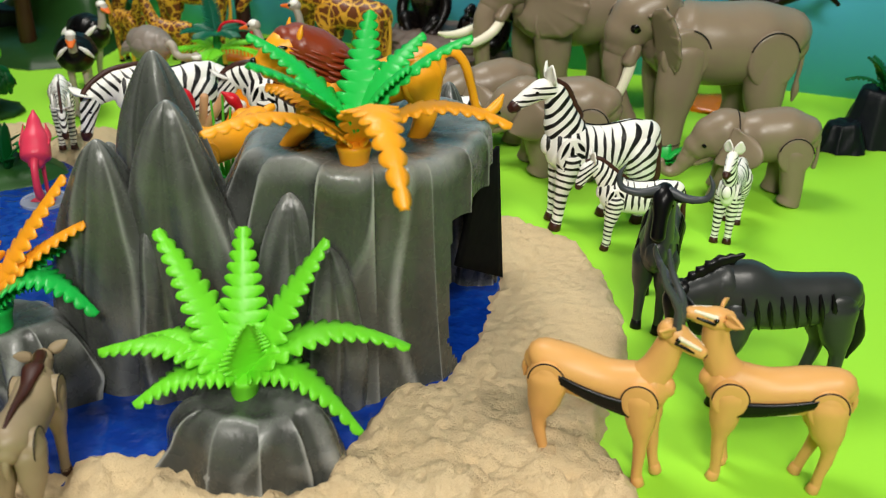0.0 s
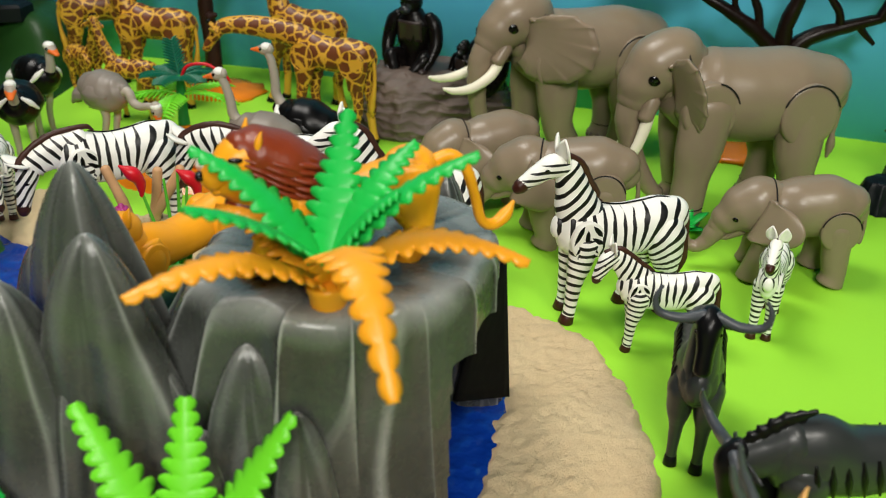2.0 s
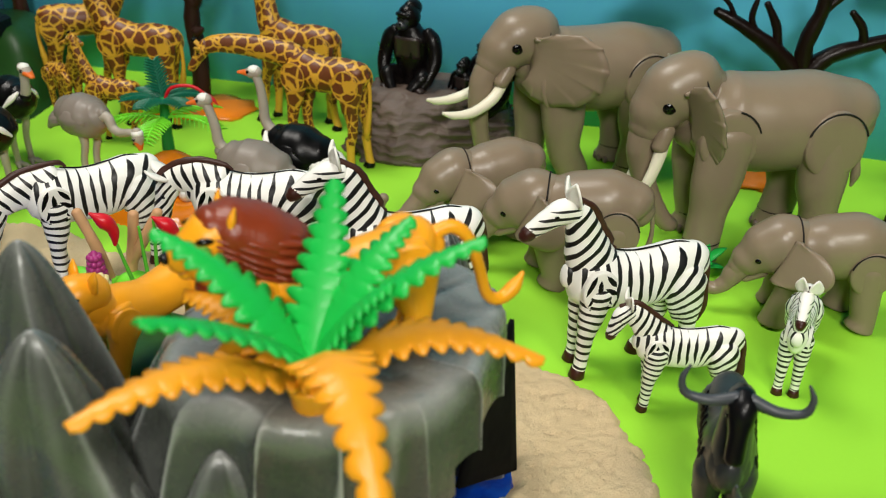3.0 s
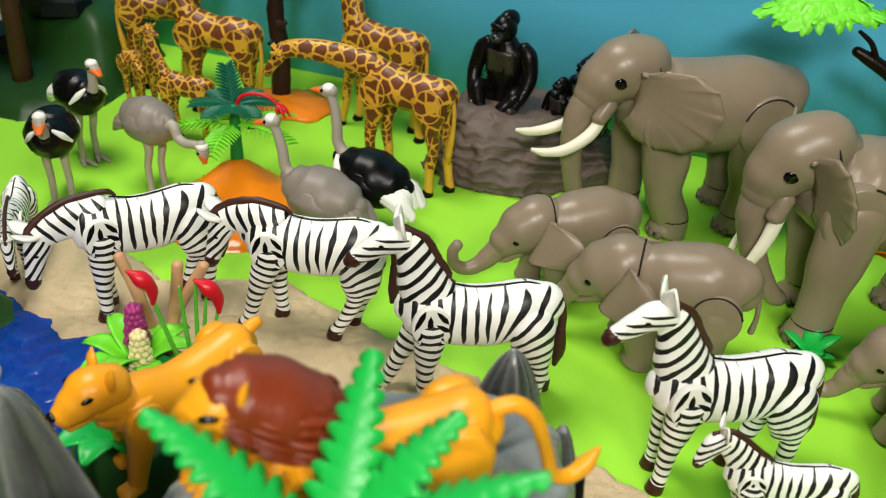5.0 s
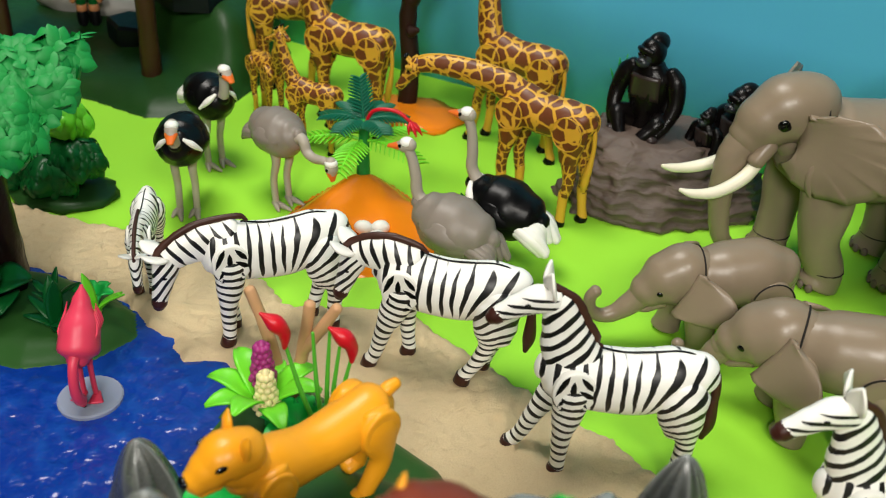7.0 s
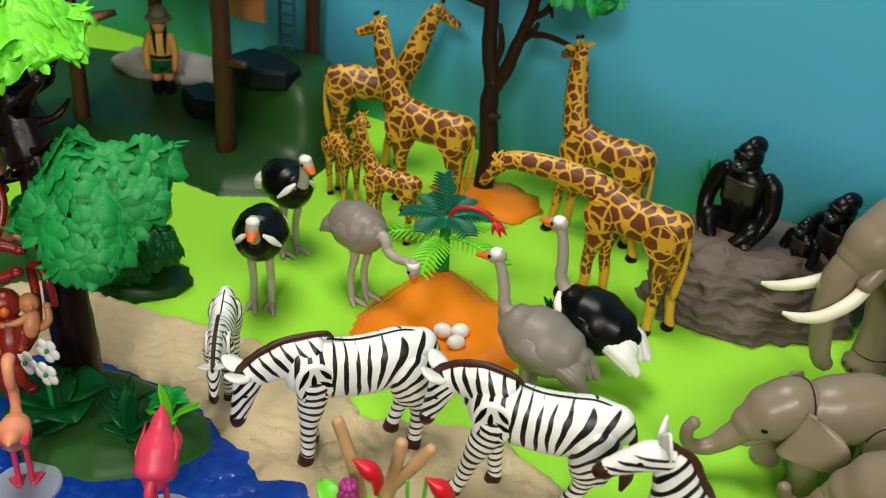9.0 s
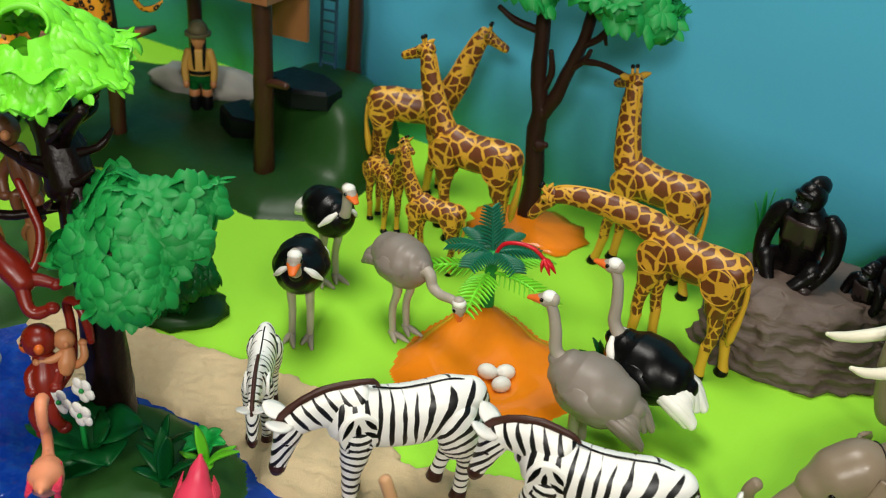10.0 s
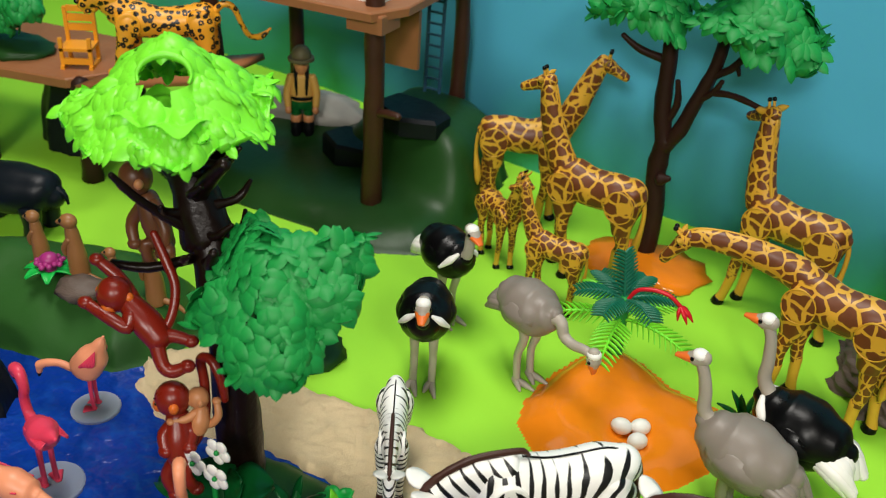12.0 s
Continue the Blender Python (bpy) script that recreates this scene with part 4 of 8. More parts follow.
elephant_calf(spot(-0.1, 70.2, 0, 204), "small grey plastic elephant calf with a curled trunk", 1.0, "curl", 0, 2, (-0.4, 0.6, 0.3, -0.3))
elephant_calf(spot(5.9, 64.4, 0, 175), "small grey plastic elephant calf reaching out its trunk", 1.1, "out", 0, 0, (-0.6, 0.4, 0.2, -0.2))
elephant_calf(spot(20.5, 61.5, 0, 180), "small grey plastic elephant calf beside the zebra foals", 1.0, "out", 0, 4, (0.9, 0.5, -0.3, 0.3))

TALL = [(2.4, 0, 8.6), (3.2, 0, 10.2), (3.9, 0, 12.2), (4.3, 0, 14.0), (4.5, 0, 14.6)]
giraffe(spot(-13.9, 81.2, 0, 165), "yellow and brown patched plastic giraffe stretching its neck low", [(2.6, 0, 8.7), (4.6, 0.4, 9.2), (6.8, 1.0, 9.5), (8.6, 1.6, 9.45), (9.5, 1.95, 9.1), (10.6, 2.3, 7.4)], 1.0, (0.3, -0.2, 0.0, -0.5))
giraffe(spot(-31.9, 88.4, 0, 176), "tall patched plastic giraffe with raised neck", [*TALL, (6.3, 0, 13.8)], 1.0, (-0.5, 0.3, -0.3, 0.3))
giraffe(spot(-39.4, 94.2, 0, 18), "patched plastic giraffe looking away beside the dark hill", [(2.4, 0, 8.6), (3.3, 0, 10.2), (4.1, 0, 12.2), (4.8, 0, 13.8), (5.2, 0, 14.3), (6.9, -0.2, 13.4)], 1.0, (0.2, -0.3, -0.4, 0.3))
giraffe(spot(-18.2, 90.6, 0, 168), "patched plastic giraffe reaching up to a bare branch", [(2.4, 0, 8.6), (2.9, -0.2, 10.4), (3.2, -0.4, 12.4), (3.3, -0.5, 14.0), (3.4, -0.6, 14.6), (5.1, -1.6, 13.7)], 1.0, (0.7, 0.3, -0.7, 0.0))
giraffe(spot(-38.4, 87.0, 0, -35), "small patched plastic giraffe calf with raised head", [*TALL[:4], (4.4, 0, 14.0), (5.9, 0.4, 13.2)], 0.60, (0.2, -0.2, -0.2, 0.2))
giraffe(spot(-32.6, 83.4, 0, 178), "small patched plastic giraffe calf in front of its mother", [*TALL[:4], (4.4, 0, 14.2), (6.0, 0, 13.5)], 0.62, (0.2, -0.2, -0.2, 0.2))


# ---- rocks ----
def crag(s, foot, top, low, high, mat=0, rings=18, seg=72, flute=0.10, flutes=11, seed=0.0, waist=0.6, gap=None, round_top=0.25):
    """A fluted rock from a base outline to a top outline; gap(angle, height) leaves an opening."""

    def radius(outline, a):
        n = len(outline)
        k = a / (2 * math.pi) * n
        i, w = int(k) % n, k - int(k)
        p, q = outline[i], outline[(i + 1) % n]
        w = w * w * (3 - 2 * w)
        return Vector((p[0] * (1 - w) + q[0] * w, p[1] * (1 - w) + q[1] * w, 0))

    mid = sum((Vector((*p, 0)) for p in top), Vector()) / len(top)
    grid = []
    for i in range(rings + 1):
        v = i / rings
        row = []
        for k in range(seg):
            a = 2 * math.pi * k / seg
            p = radius(foot, a).lerp(radius(top, a), v**waist)
            out = (p - mid).normalized()
            turn = a * flutes * 0.5 + 1.8 * noise.noise(Vector((v * 1.3, math.cos(a) * 2, math.sin(a) * 2 + seed)))
            wave = 0.75 - 1.5 * abs(math.sin(turn)) ** 1.15 + 0.9 * noise.noise(Vector((math.cos(a) * 3, math.sin(a) * 3, seed + v * 2.2)))
            amount = flute * (0.55 + 0.9 * noise.noise(Vector((math.cos(a) * 2.1, math.sin(a) * 2.1, seed + 4.0))))
            p = p + out * (p - mid).length * amount * wave * (1 - 0.45 * v)
            edge = 1.0 - max(0.0, v - (1 - round_top)) ** 2 / round_top**2 * 0.12
            p = mid + (p - mid) * edge
            z = low + (high - low) * (v if v < 1 - round_top else (1 - round_top) + round_top * math.sin((v - 1 + round_top) / round_top * math.pi / 2) * 0.95)
            z += 0.35 * noise.noise(Vector((p.x * 0.4, p.y * 0.4, seed))) * v
            row.append(s.vert((p.x, p.y, z)))
        grid.append(row)
    for i in range(rings):
        for k in range(seg):
            if gap and gap(grid[i][k].co, grid[i + 1][k].co):
                continue
            s.face((grid[i][k], grid[i][(k + 1) % seg], grid[i + 1][(k + 1) % seg], grid[i + 1][k]), mat)
    for inner in (0.7, 0.4):
        row = []
        for k in range(seg):
            p = grid[rings][k].co
            q = Vector((mid.x, mid.y, p.z)).lerp(p, inner)
            row.append(s.vert((q.x, q.y, p.z - 0.1 + 0.3 * noise.noise(Vector((q.x * 0.7, q.y * 0.7, seed + 5))))))
        last = grid[-1]
        for k in range(seg):
            s.face((last[k], last[(k + 1) % seg], row[(k + 1) % seg], row[k]), mat)
        grid.append(row)
    s.face(grid[-1], mat)


def ring_of(cx, cy, rx, ry, n=10, turn=0.0):
    return [(cx + rx * math.cos(2 * math.pi * i / n + turn), cy + ry * math.sin(2 * math.pi * i / n + turn)) for i in range(n)]


def facet_peak(s, x, y, r, high, lean, edges, seed=0.0, flat=0.85, plump=1.8):
    """A moulded peak: rounded ridges at the given headings with near flat faces between them."""
    seg, rings = 144, 44
    grid = []
    for i in range(rings + 1):
        v = 1 - (1 - i / rings) ** 1.5 * 1.0 if i < rings else 0.9985
        row = []
        for k in range(seg):
            a = 2 * math.pi * k / seg
            swirl = a + 0.16 * noise.noise(Vector((math.cos(a), math.sin(a), v * 2.5 + seed)))
            near = max(1 - min(1.0, abs(math.remainder(swirl - radians(e), 2 * math.pi)) / radians(56)) ** 1.05 for e in edges)
            wide = r * (1 - v**plump) ** 0.6
            step = 0.03 * math.sin(7 * v + 5 * noise.noise(Vector((math.cos(a) * 1.5, math.sin(a) * 1.5, seed + v))))
            q = wide * (0.70 + 0.32 * near * (1 - 0.35 * v) + step + 0.10 * noise.noise(Vector((math.cos(a) * 1.4, math.sin(a) * 1.4, seed + v * 3))))
            row.append(s.vert((x + lean[0] * v + q * math.cos(a), y + lean[1] * v + q * flat * math.sin(a), high * v)))
        grid.append(row)
    for one, two in zip(grid, grid[1:]):
        for k in range(seg):
            s.face((one[k], one[(k + 1) % seg], two[(k + 1) % seg], two[k]))
    tip = s.vert((x + lean[0], y + lean[1], high))
    for k in range(seg):
        s.face((grid[-1][k], grid[-1][(k + 1) % seg], tip))


def cave(a, b):
    mid = (a + b) / 2
    return mid.x > 0.3 + 0.6 * max(0.0, 2.2 - mid.z) / 2.2 and 34.4 < mid.y < 45.4 and mid.z < 9.4 - 0.12 * abs(mid.y - 40.0)


rock = thing("lion_rock", spot(0, 0), "large grey moulded plastic rock with pointed peaks and a cave", "toy rock")
s = Shape()
crag(s, [(2.0, 39.5), (2.6, 43.5), (1.8, 46.6), (-3, 47.2), (-7, 45.2), (-12, 41.8), (-17.0, 40.5), (-18.0, 36.0), (-16.0, 31.0), (-11.5, 30.6), (-6.0, 31.2), (-2.6, 31.6), (0.2, 34.0), (1.5, 36.5)],
     [(1.7, 38.6), (1.6, 41.0), (0.8, 43.5), (-3, 44.4), (-6, 43.0), (-9, 40.0), (-10.0, 38.8), (-9.8, 36.8), (-9.4, 34.7), (-8.2, 33.2), (-5.5, 32.2), (-3.0, 32.4), (-0.6, 33.8), (1.0, 35.8)],
     0.0, 12.2, 0, 40, 300, 0.085, 17, 2.0, 0.75, cave, 0.10)
massif = s.done("massif", STONE, rock)
for n, (x, y, r, h, lx, ly) in enumerate((
    (-10.2, 32.4, 2.7, 9.8, 0.0, 0.0),
    (-6.9, 32.6, 2.9, 10.8, 0.0, 0.0),
    (-5.0, 31.6, 2.0, 8.6, 0.0, 0.2),
    (-8.5, 31.4, 1.9, 7.6, 0.0, 0.2),
    (-1.1, 46.0, 2.5, 12.2, 0.0, 0.4),
    (1.0, 45.2, 1.7, 9.8, 0.1, 0.3),
    (-13.4, 31.6, 2.0, 9.4, 0.0, 0.2),
    (-20.6, 43.4, 2.6, 8.4, 0.0, 0.0),
    (-18.6, 42.4, 1.9, 6.0, 0.0, 0.0),
)):
    s = Shape()
    facet_peak(s, x, y, r * 0.92, h, (lx, ly), (200 + 23 * n, 325 + 17 * n, 80 + 31 * n), 3.1 * n, 0.85, 2.7)
    s.done("knob", STONE, rock)
for n, (x, y, r, h, lean, edges) in enumerate((
    (-14.2, 36.2, 3.7, 16.2, (0.3, -0.6), (195, 290, 20, 110)),
    (-12.2, 33.4, 4.1, 14.9, (0.0, -0.9), (205, 325, 70)),
    (-16.0, 33.4, 3.8, 13.1, (0.6, -1.5), (200, 305, 60)),
)):
    s = Shape()
    facet_peak(s, x, y, r, h, lean, edges, 2.7 * n)
    s.done("peak", STONE, rock)
# Black sheet behind the opening, painting the darkness of the hollow rock.
s = Shape()
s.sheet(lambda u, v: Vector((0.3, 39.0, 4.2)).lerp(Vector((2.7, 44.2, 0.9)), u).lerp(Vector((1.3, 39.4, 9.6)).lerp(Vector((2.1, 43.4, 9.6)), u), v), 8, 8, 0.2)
s.done("cave_dark_panel", CAVE_DARK, rock, label="matt black sheet painting the dark inside of the cave")

for x, y, r, rx, h, label in ((-7.4, 26.6, 4.0, 1.0, 3.9, "low dark grey plastic rock carrying a green fern"), (-20.6, 30.2, 4.4, 0.75, 4.6, "low dark grey plastic rock beside the pond")):
    s = Shape()
    crag(s, ring_of(x, y, r, r * 0.72 * rx + 0.4), ring_of(x, y, r * 0.62, r * 0.45), 0.1, h, 0, 28, 140, 0.20, 5, x, 2.3, None, 0.45)
    tagged(s.done("small_rock", STONE), label, "toy rock", "small grey rocks")


# ---- plants ----
def frond(base, tip, wide, rise=0.25, lobes=9, mat=None, parent=None, thick=0.11):
    """An arching fern leaf with rounded lobes and a raised midrib."""
    base, tip = Vector(base), Vector(tip)
    span = tip - base
    bow = Vector((0, 0, 1)) * span.length * rise
    flat = Vector((span.x, span.y, 0))
    across = Vector((0, 0, 1)).cross(flat if flat.length > 0.3 else Vector((0.3, 1, 0))).normalized()
    s = Shape()

    def place(u, v):
        t = (v - 0.5) * 2
        p = base + span * u + bow * (4 * u * (1 - u)) * (1 - 0.3 * u)
        way = (span + bow * 4 * (1 - 2 * u)).normalized()
        above = across.cross(way)
        above = above if above.z >= 0 else -above
        envelope = (min(1.0, (u + 0.03) / 0.22) ** 0.7) * (1 - max(0.0, u - 0.3) / 0.7 * 0.78)
        half = 1.12 * wide * envelope + 0.06
        tooth = abs(math.sin(math.pi * lobes * u)) ** 0.55 if u < 0.985 else 0.3
        inner, outer = 0.50 * half, half * (0.56 + 0.44 * tooth)
        w = abs(t) / 0.5 * inner if abs(t) <= 0.51 else outer
        crease = 0.14 * wide * (1 - abs(t)) ** 2 - 0.10 * wide * t * t
        return p + across * math.copysign(w, t) + above * crease + way * (0.30 * (w - 0.3 * inner) if abs(t) > 0.1 else 0.0)

    s.sheet(place, lobes * 8, 4, thick)
    return s.done("frond", mat, parent)


def fern(m, label, base, tips, mat, wide, group="plastic ferns", stalk=0.75, rise=0.22, second=None):
    plant = thing("fern", m, label, "toy plant", group)
    s = Shape()
    s.tube([(base[0], base[1], base[2] - 0.5), (base[0], base[1], base[2] + 0.2), (base[0], base[1], base[2] + 0.9)], [stalk * 0.75, stalk * 0.8, stalk], 0, 14, 3, cap=0.2)
    s.done("stalk", mat, plant)
    for tip in tips:
        r = rise if len(tip) < 4 else tip[3]
        frond(Vector(base) + Vector((0, 0, 0.7)), tip[:3], wide, r, 12, mat, plant)
    if second:
        for tip in second[0]:
            frond(Vector(base) + Vector((0, 0, 1.4)), tip[:3], wide * 0.9, 0.14 if len(tip) < 4 else tip[3], 11, second[1], plant)
    return plant


fern(spot(0, 0), "light green plastic fern with scalloped fronds on a rock", (-7.8, 27.0, 3.6),
     [(-11.9, 29.4, 10.1, 0.05), (-8.4, 30.2, 10.1, 0.03), (-4.7, 30.0, 9.9, 0.05), (-0.9, 29.0, 5.4, 0.28), (-13.6, 26.0, 5.9, 0.22), (-2.6, 26.6, 2.4, 0.35), (-11.7, 24.6, 4.4, 0.25), (-7.2, 26.3, 7.6, 0.1), (-12.6, 27.4, 5.6, 0.3)], FERN_LIGHT, 1.05)
fern(spot(0, 0), "orange and green plastic fern on top of the rock", (-4.1, 33.7, 12.0),
     [(-9.1, 28.3, 15.0, 0.18), (2.9, 34.0, 14.1, 0.25), (-0.8, 27.1, 12.9, 0.45), (-8.4, 35.2, 14.9, 0.2)], FERN_ORANGE, 1.05, stalk=0.85,
     second=([(-4.0, 37.6, 18.0, 0.05), (1.0, 34.5, 17.8), (-8.9, 34.5, 17.4), (-7.3, 29.3, 17.6, 0.1), (-1.4, 36.6, 17.3), (-1.6, 33.6, 16.6)], FERN_GREEN))
fern(spot(0, 0), "orange and green plastic fern beside the pond", (-20.3, 29.4, 4.6),
     [(-18.0, 30.3, 6.5, 0.3), (-15.3, 29.4, 5.6, 0.45), (-17.0, 31.8, 8.0, 0.2)], FERN_GREEN, 1.15, stalk=0.9,
     second=([(-17.2, 31.9, 11.2, 0.05), (-16.0, 30.9, 9.4, 0.1), (-22.5, 31.5, 10.5, 0.1)], FERN_ORANGE))


# ---- lions ----
def big_cat(m, label, mats, mane=False, size=1.0, tail_up=True, yaw=0.0, paws=(0.8, -0.2, 0.3, -0.3), crouch=0.0, face=1.0, tuck=(0, 0, 0)):
    name = "lion_figure" if mane else "lioness_figure" if not len(mats) > 3 else "leopard_figure"
    fig = Figure(name, m, size, mats, label, "toy big cat")
    s = fig.part("body")
    s.tube([(-4.0, 0, 4.3), (-3.4, 0, 4.4), (-2.0, 0, 4.2), (0, 0, 4.1), (1.9, 0, 4.4), (3.0, 0, 4.7), (3.5, 0, 4.8)],
           [(0.7, 0.8), (1.25, 1.3), (1.3, 1.25), (1.25, 1.2), (1.35, 1.45), (1.15, 1.2), (0.8, 0.8)], 0, 20, 4)
    h = (3.2, 0, 5.0)
    sw = lambda pts: turned([Vector((3.4, 0, 5.6)) + (Vector(p) - Vector((3.4, 0, 5.6))) * face + Vector(tuck) for p in pts], h, yaw)
    s = fig.part("head")
    s.tube(turned([(2.6, 0, 4.8), (3.6, 0, 5.5), (4.3, 0, 5.9)], h, yaw), [(1.05, 1.1), (0.95, 0.95), (0.8, 0.8)], 0, 16, 3)
    s.tube(sw([(3.6, 0, 6.0), (4.4, 0, 6.15), (5.0, 0, 5.85), (5.5, 0, 5.55)]), [(0.85 * face, 0.85 * face), (0.98 * face, 0.92 * face), (0.78 * face, 0.70 * face), (0.56 * face, 0.5 * face)], 0, 18, 4)
    s.tube(sw([(4.8, 0, 5.3), (5.4, 0, 5.1)]), [(0.5 * face, 0.35 * face), (0.36 * face, 0.25 * face)], 0, 12, 2)
    s.ball(sw([(5.92, 0, 5.72)])[0], (0.2, 0.32, 0.2), 1)
    eyes(s, sw([(4.8, 0.80, 6.42), (4.8, -0.80, 6.42)]), (0.34, 0.14, 0.13), 1)
    for y in (0.75, -0.75):
        s.tube(sw([(3.95, y * 0.92, 6.55), (3.9, y * 1.02, 6.95), (3.8, y * 1.12, 7.35)]), [(0.3 * face, 0.18 * face), (0.28 * face, 0.15 * face), (0.07, 0.05)], 0, 12, 3)
    for n, (x, y) in enumerate(((2.4, 0.95), (2.4, -0.95), (-3.0, 0.95), (-3.0, -0.95))):
        fx = x + paws[n] * 1.6
        s = fig.part("leg")
        joint(s, x, 1.5 if y > 0 else -1.5, 4.2, 0.95 if n < 2 else 1.05, 0.55, 0, tall=1.1)
        s.tube([(x, y, 5.2), (x, y * 1.12, 4.2), ((x + fx) / 2 + (0.1 if n < 2 else -0.5), y * 1.08, 2.2), (fx, y, 0.7), (fx + 0.1, y, 0.35)], [(0.4, 0.7), (0.6, 0.95 if n < 2 else 1.2), (0.5, 0.58), (0.44, 0.46), (0.46, 0.46)], 0, 14, 4, cap=0.4)
        s.tube([(fx, y, 0.42), (fx + 0.75, y, 0.34)], [(0.46, 0.4), (0.5, 0.32)], 0, 12, 2)
    s = fig.part("tail")
    if mane:
        s.tube([(-4.0, 0, 4.9), (-4.8, 0, 5.2), (-5.5, 0, 4.6), (-6.0, -0.2, 3.2), (-6.4, -0.4, 1.9), (-7.0, -0.6, 1.5), (-7.6, -0.8, 1.8), (-8.0, -0.9, 2.4)], [0.3, 0.28, 0.26, 0.24, 0.24, 0.28, 0.32, 0.1], 0, 10, 4)
    elif tail_up:
        s.tube([(-4.1, 0, 5.0), (-4.8, 0, 5.6), (-5.6, 0, 5.3), (-6.1, -0.3, 4.0), (-6.7, -0.8, 2.8), (-7.6, -1.2, 2.6), (-8.4, -1.4, 3.2)], [0.3, 0.28, 0.25, 0.22, 0.22, 0.28, 0.1], 0, 10, 4)
    else:
        s.tube([(-3.8, 0, 4.8), (-4.3, 0.05, 5.15), (-4.75, 0.1, 5.3)], [0.36, 0.36, 0.3], 0, 10, 4)
    if mane:
        shaped = fig.part("mane", "reddish brown mane of swept locks")
        shaped.tube(turned([(3.9, 0, 7.2), (3.2, 0, 6.9), (2.2, 0, 6.3), (1.3, 0, 5.7), (0.3, 0, 5.1)], h, yaw), [(0.8, 0.6), (1.35, 1.0), (1.6, 1.2), (1.45, 1.05), (0.6, 0.5)], 2, 26, 5)
        shaped.tube(turned([(4.1, 0, 4.7), (3.2, 0, 4.4), (2.2, 0, 4.2)], h, yaw), [(0.7, 0.6), (1.15, 0.9), (0.95, 0.7)], 2, 18, 3)
        for row, (x0, long) in enumerate(((3.9, 1.5), (3.2, 1.6), (2.4, 1.6), (1.6, 1.5))):
            for k in range(-7, 8):
                a = radians(16 * k + 8 * (row % 2))
                wide, tall, mid = ((1.12, 0.86, 6.6), (1.46, 1.06, 6.35), (1.56, 1.16, 6.0), (1.34, 1.0, 5.6))[row]
                at = lambda d, r: Vector((x0 - d, wide * r * math.sin(a + 0.14 * d * math.sin(2.3 * k + row)), mid - 0.5 * d + tall * r * math.cos(a)))
                shaped.tube(turned([at(0, 0.92), at(0.4 * long, 1.05), at(0.8 * long, 1.04), at(long, 0.9)], h, yaw), [(0.08, 0.06), (0.24, 0.12), (0.2, 0.11), (0.05, 0.04)], 2, 8, 3)
    for _, shape, _ in fig.shapes:
        for v in shape.bm.verts:
            v.co.z -= crouch * min(1.0, max(0.0, v.co.z - 0.8) / 2.2) * min(1.0, max(0.0, (v.co.x + 3.5) / 5.0))
    return fig.finish()


CAT = [LION, EYE, LION_MANE]
big_cat(spot(-4.5, 37.5, 11.2, 198), "golden plastic lion with a reddish brown mane", CAT, True, 0.92, True, 16.0, (1.0, 0.4, 0.2, -0.2), 1.0, 1.08, (-0.65, 0, 0.45))
big_cat(spot(-14.7, 46.0, 4.3, 240), "golden plastic lioness standing on the rock ledge", CAT, False, 0.88, False, -6.0, (0.4, -0.2, 0.3, -0.3), 0.3, 1.18, (-0.6, 0, -0.05))


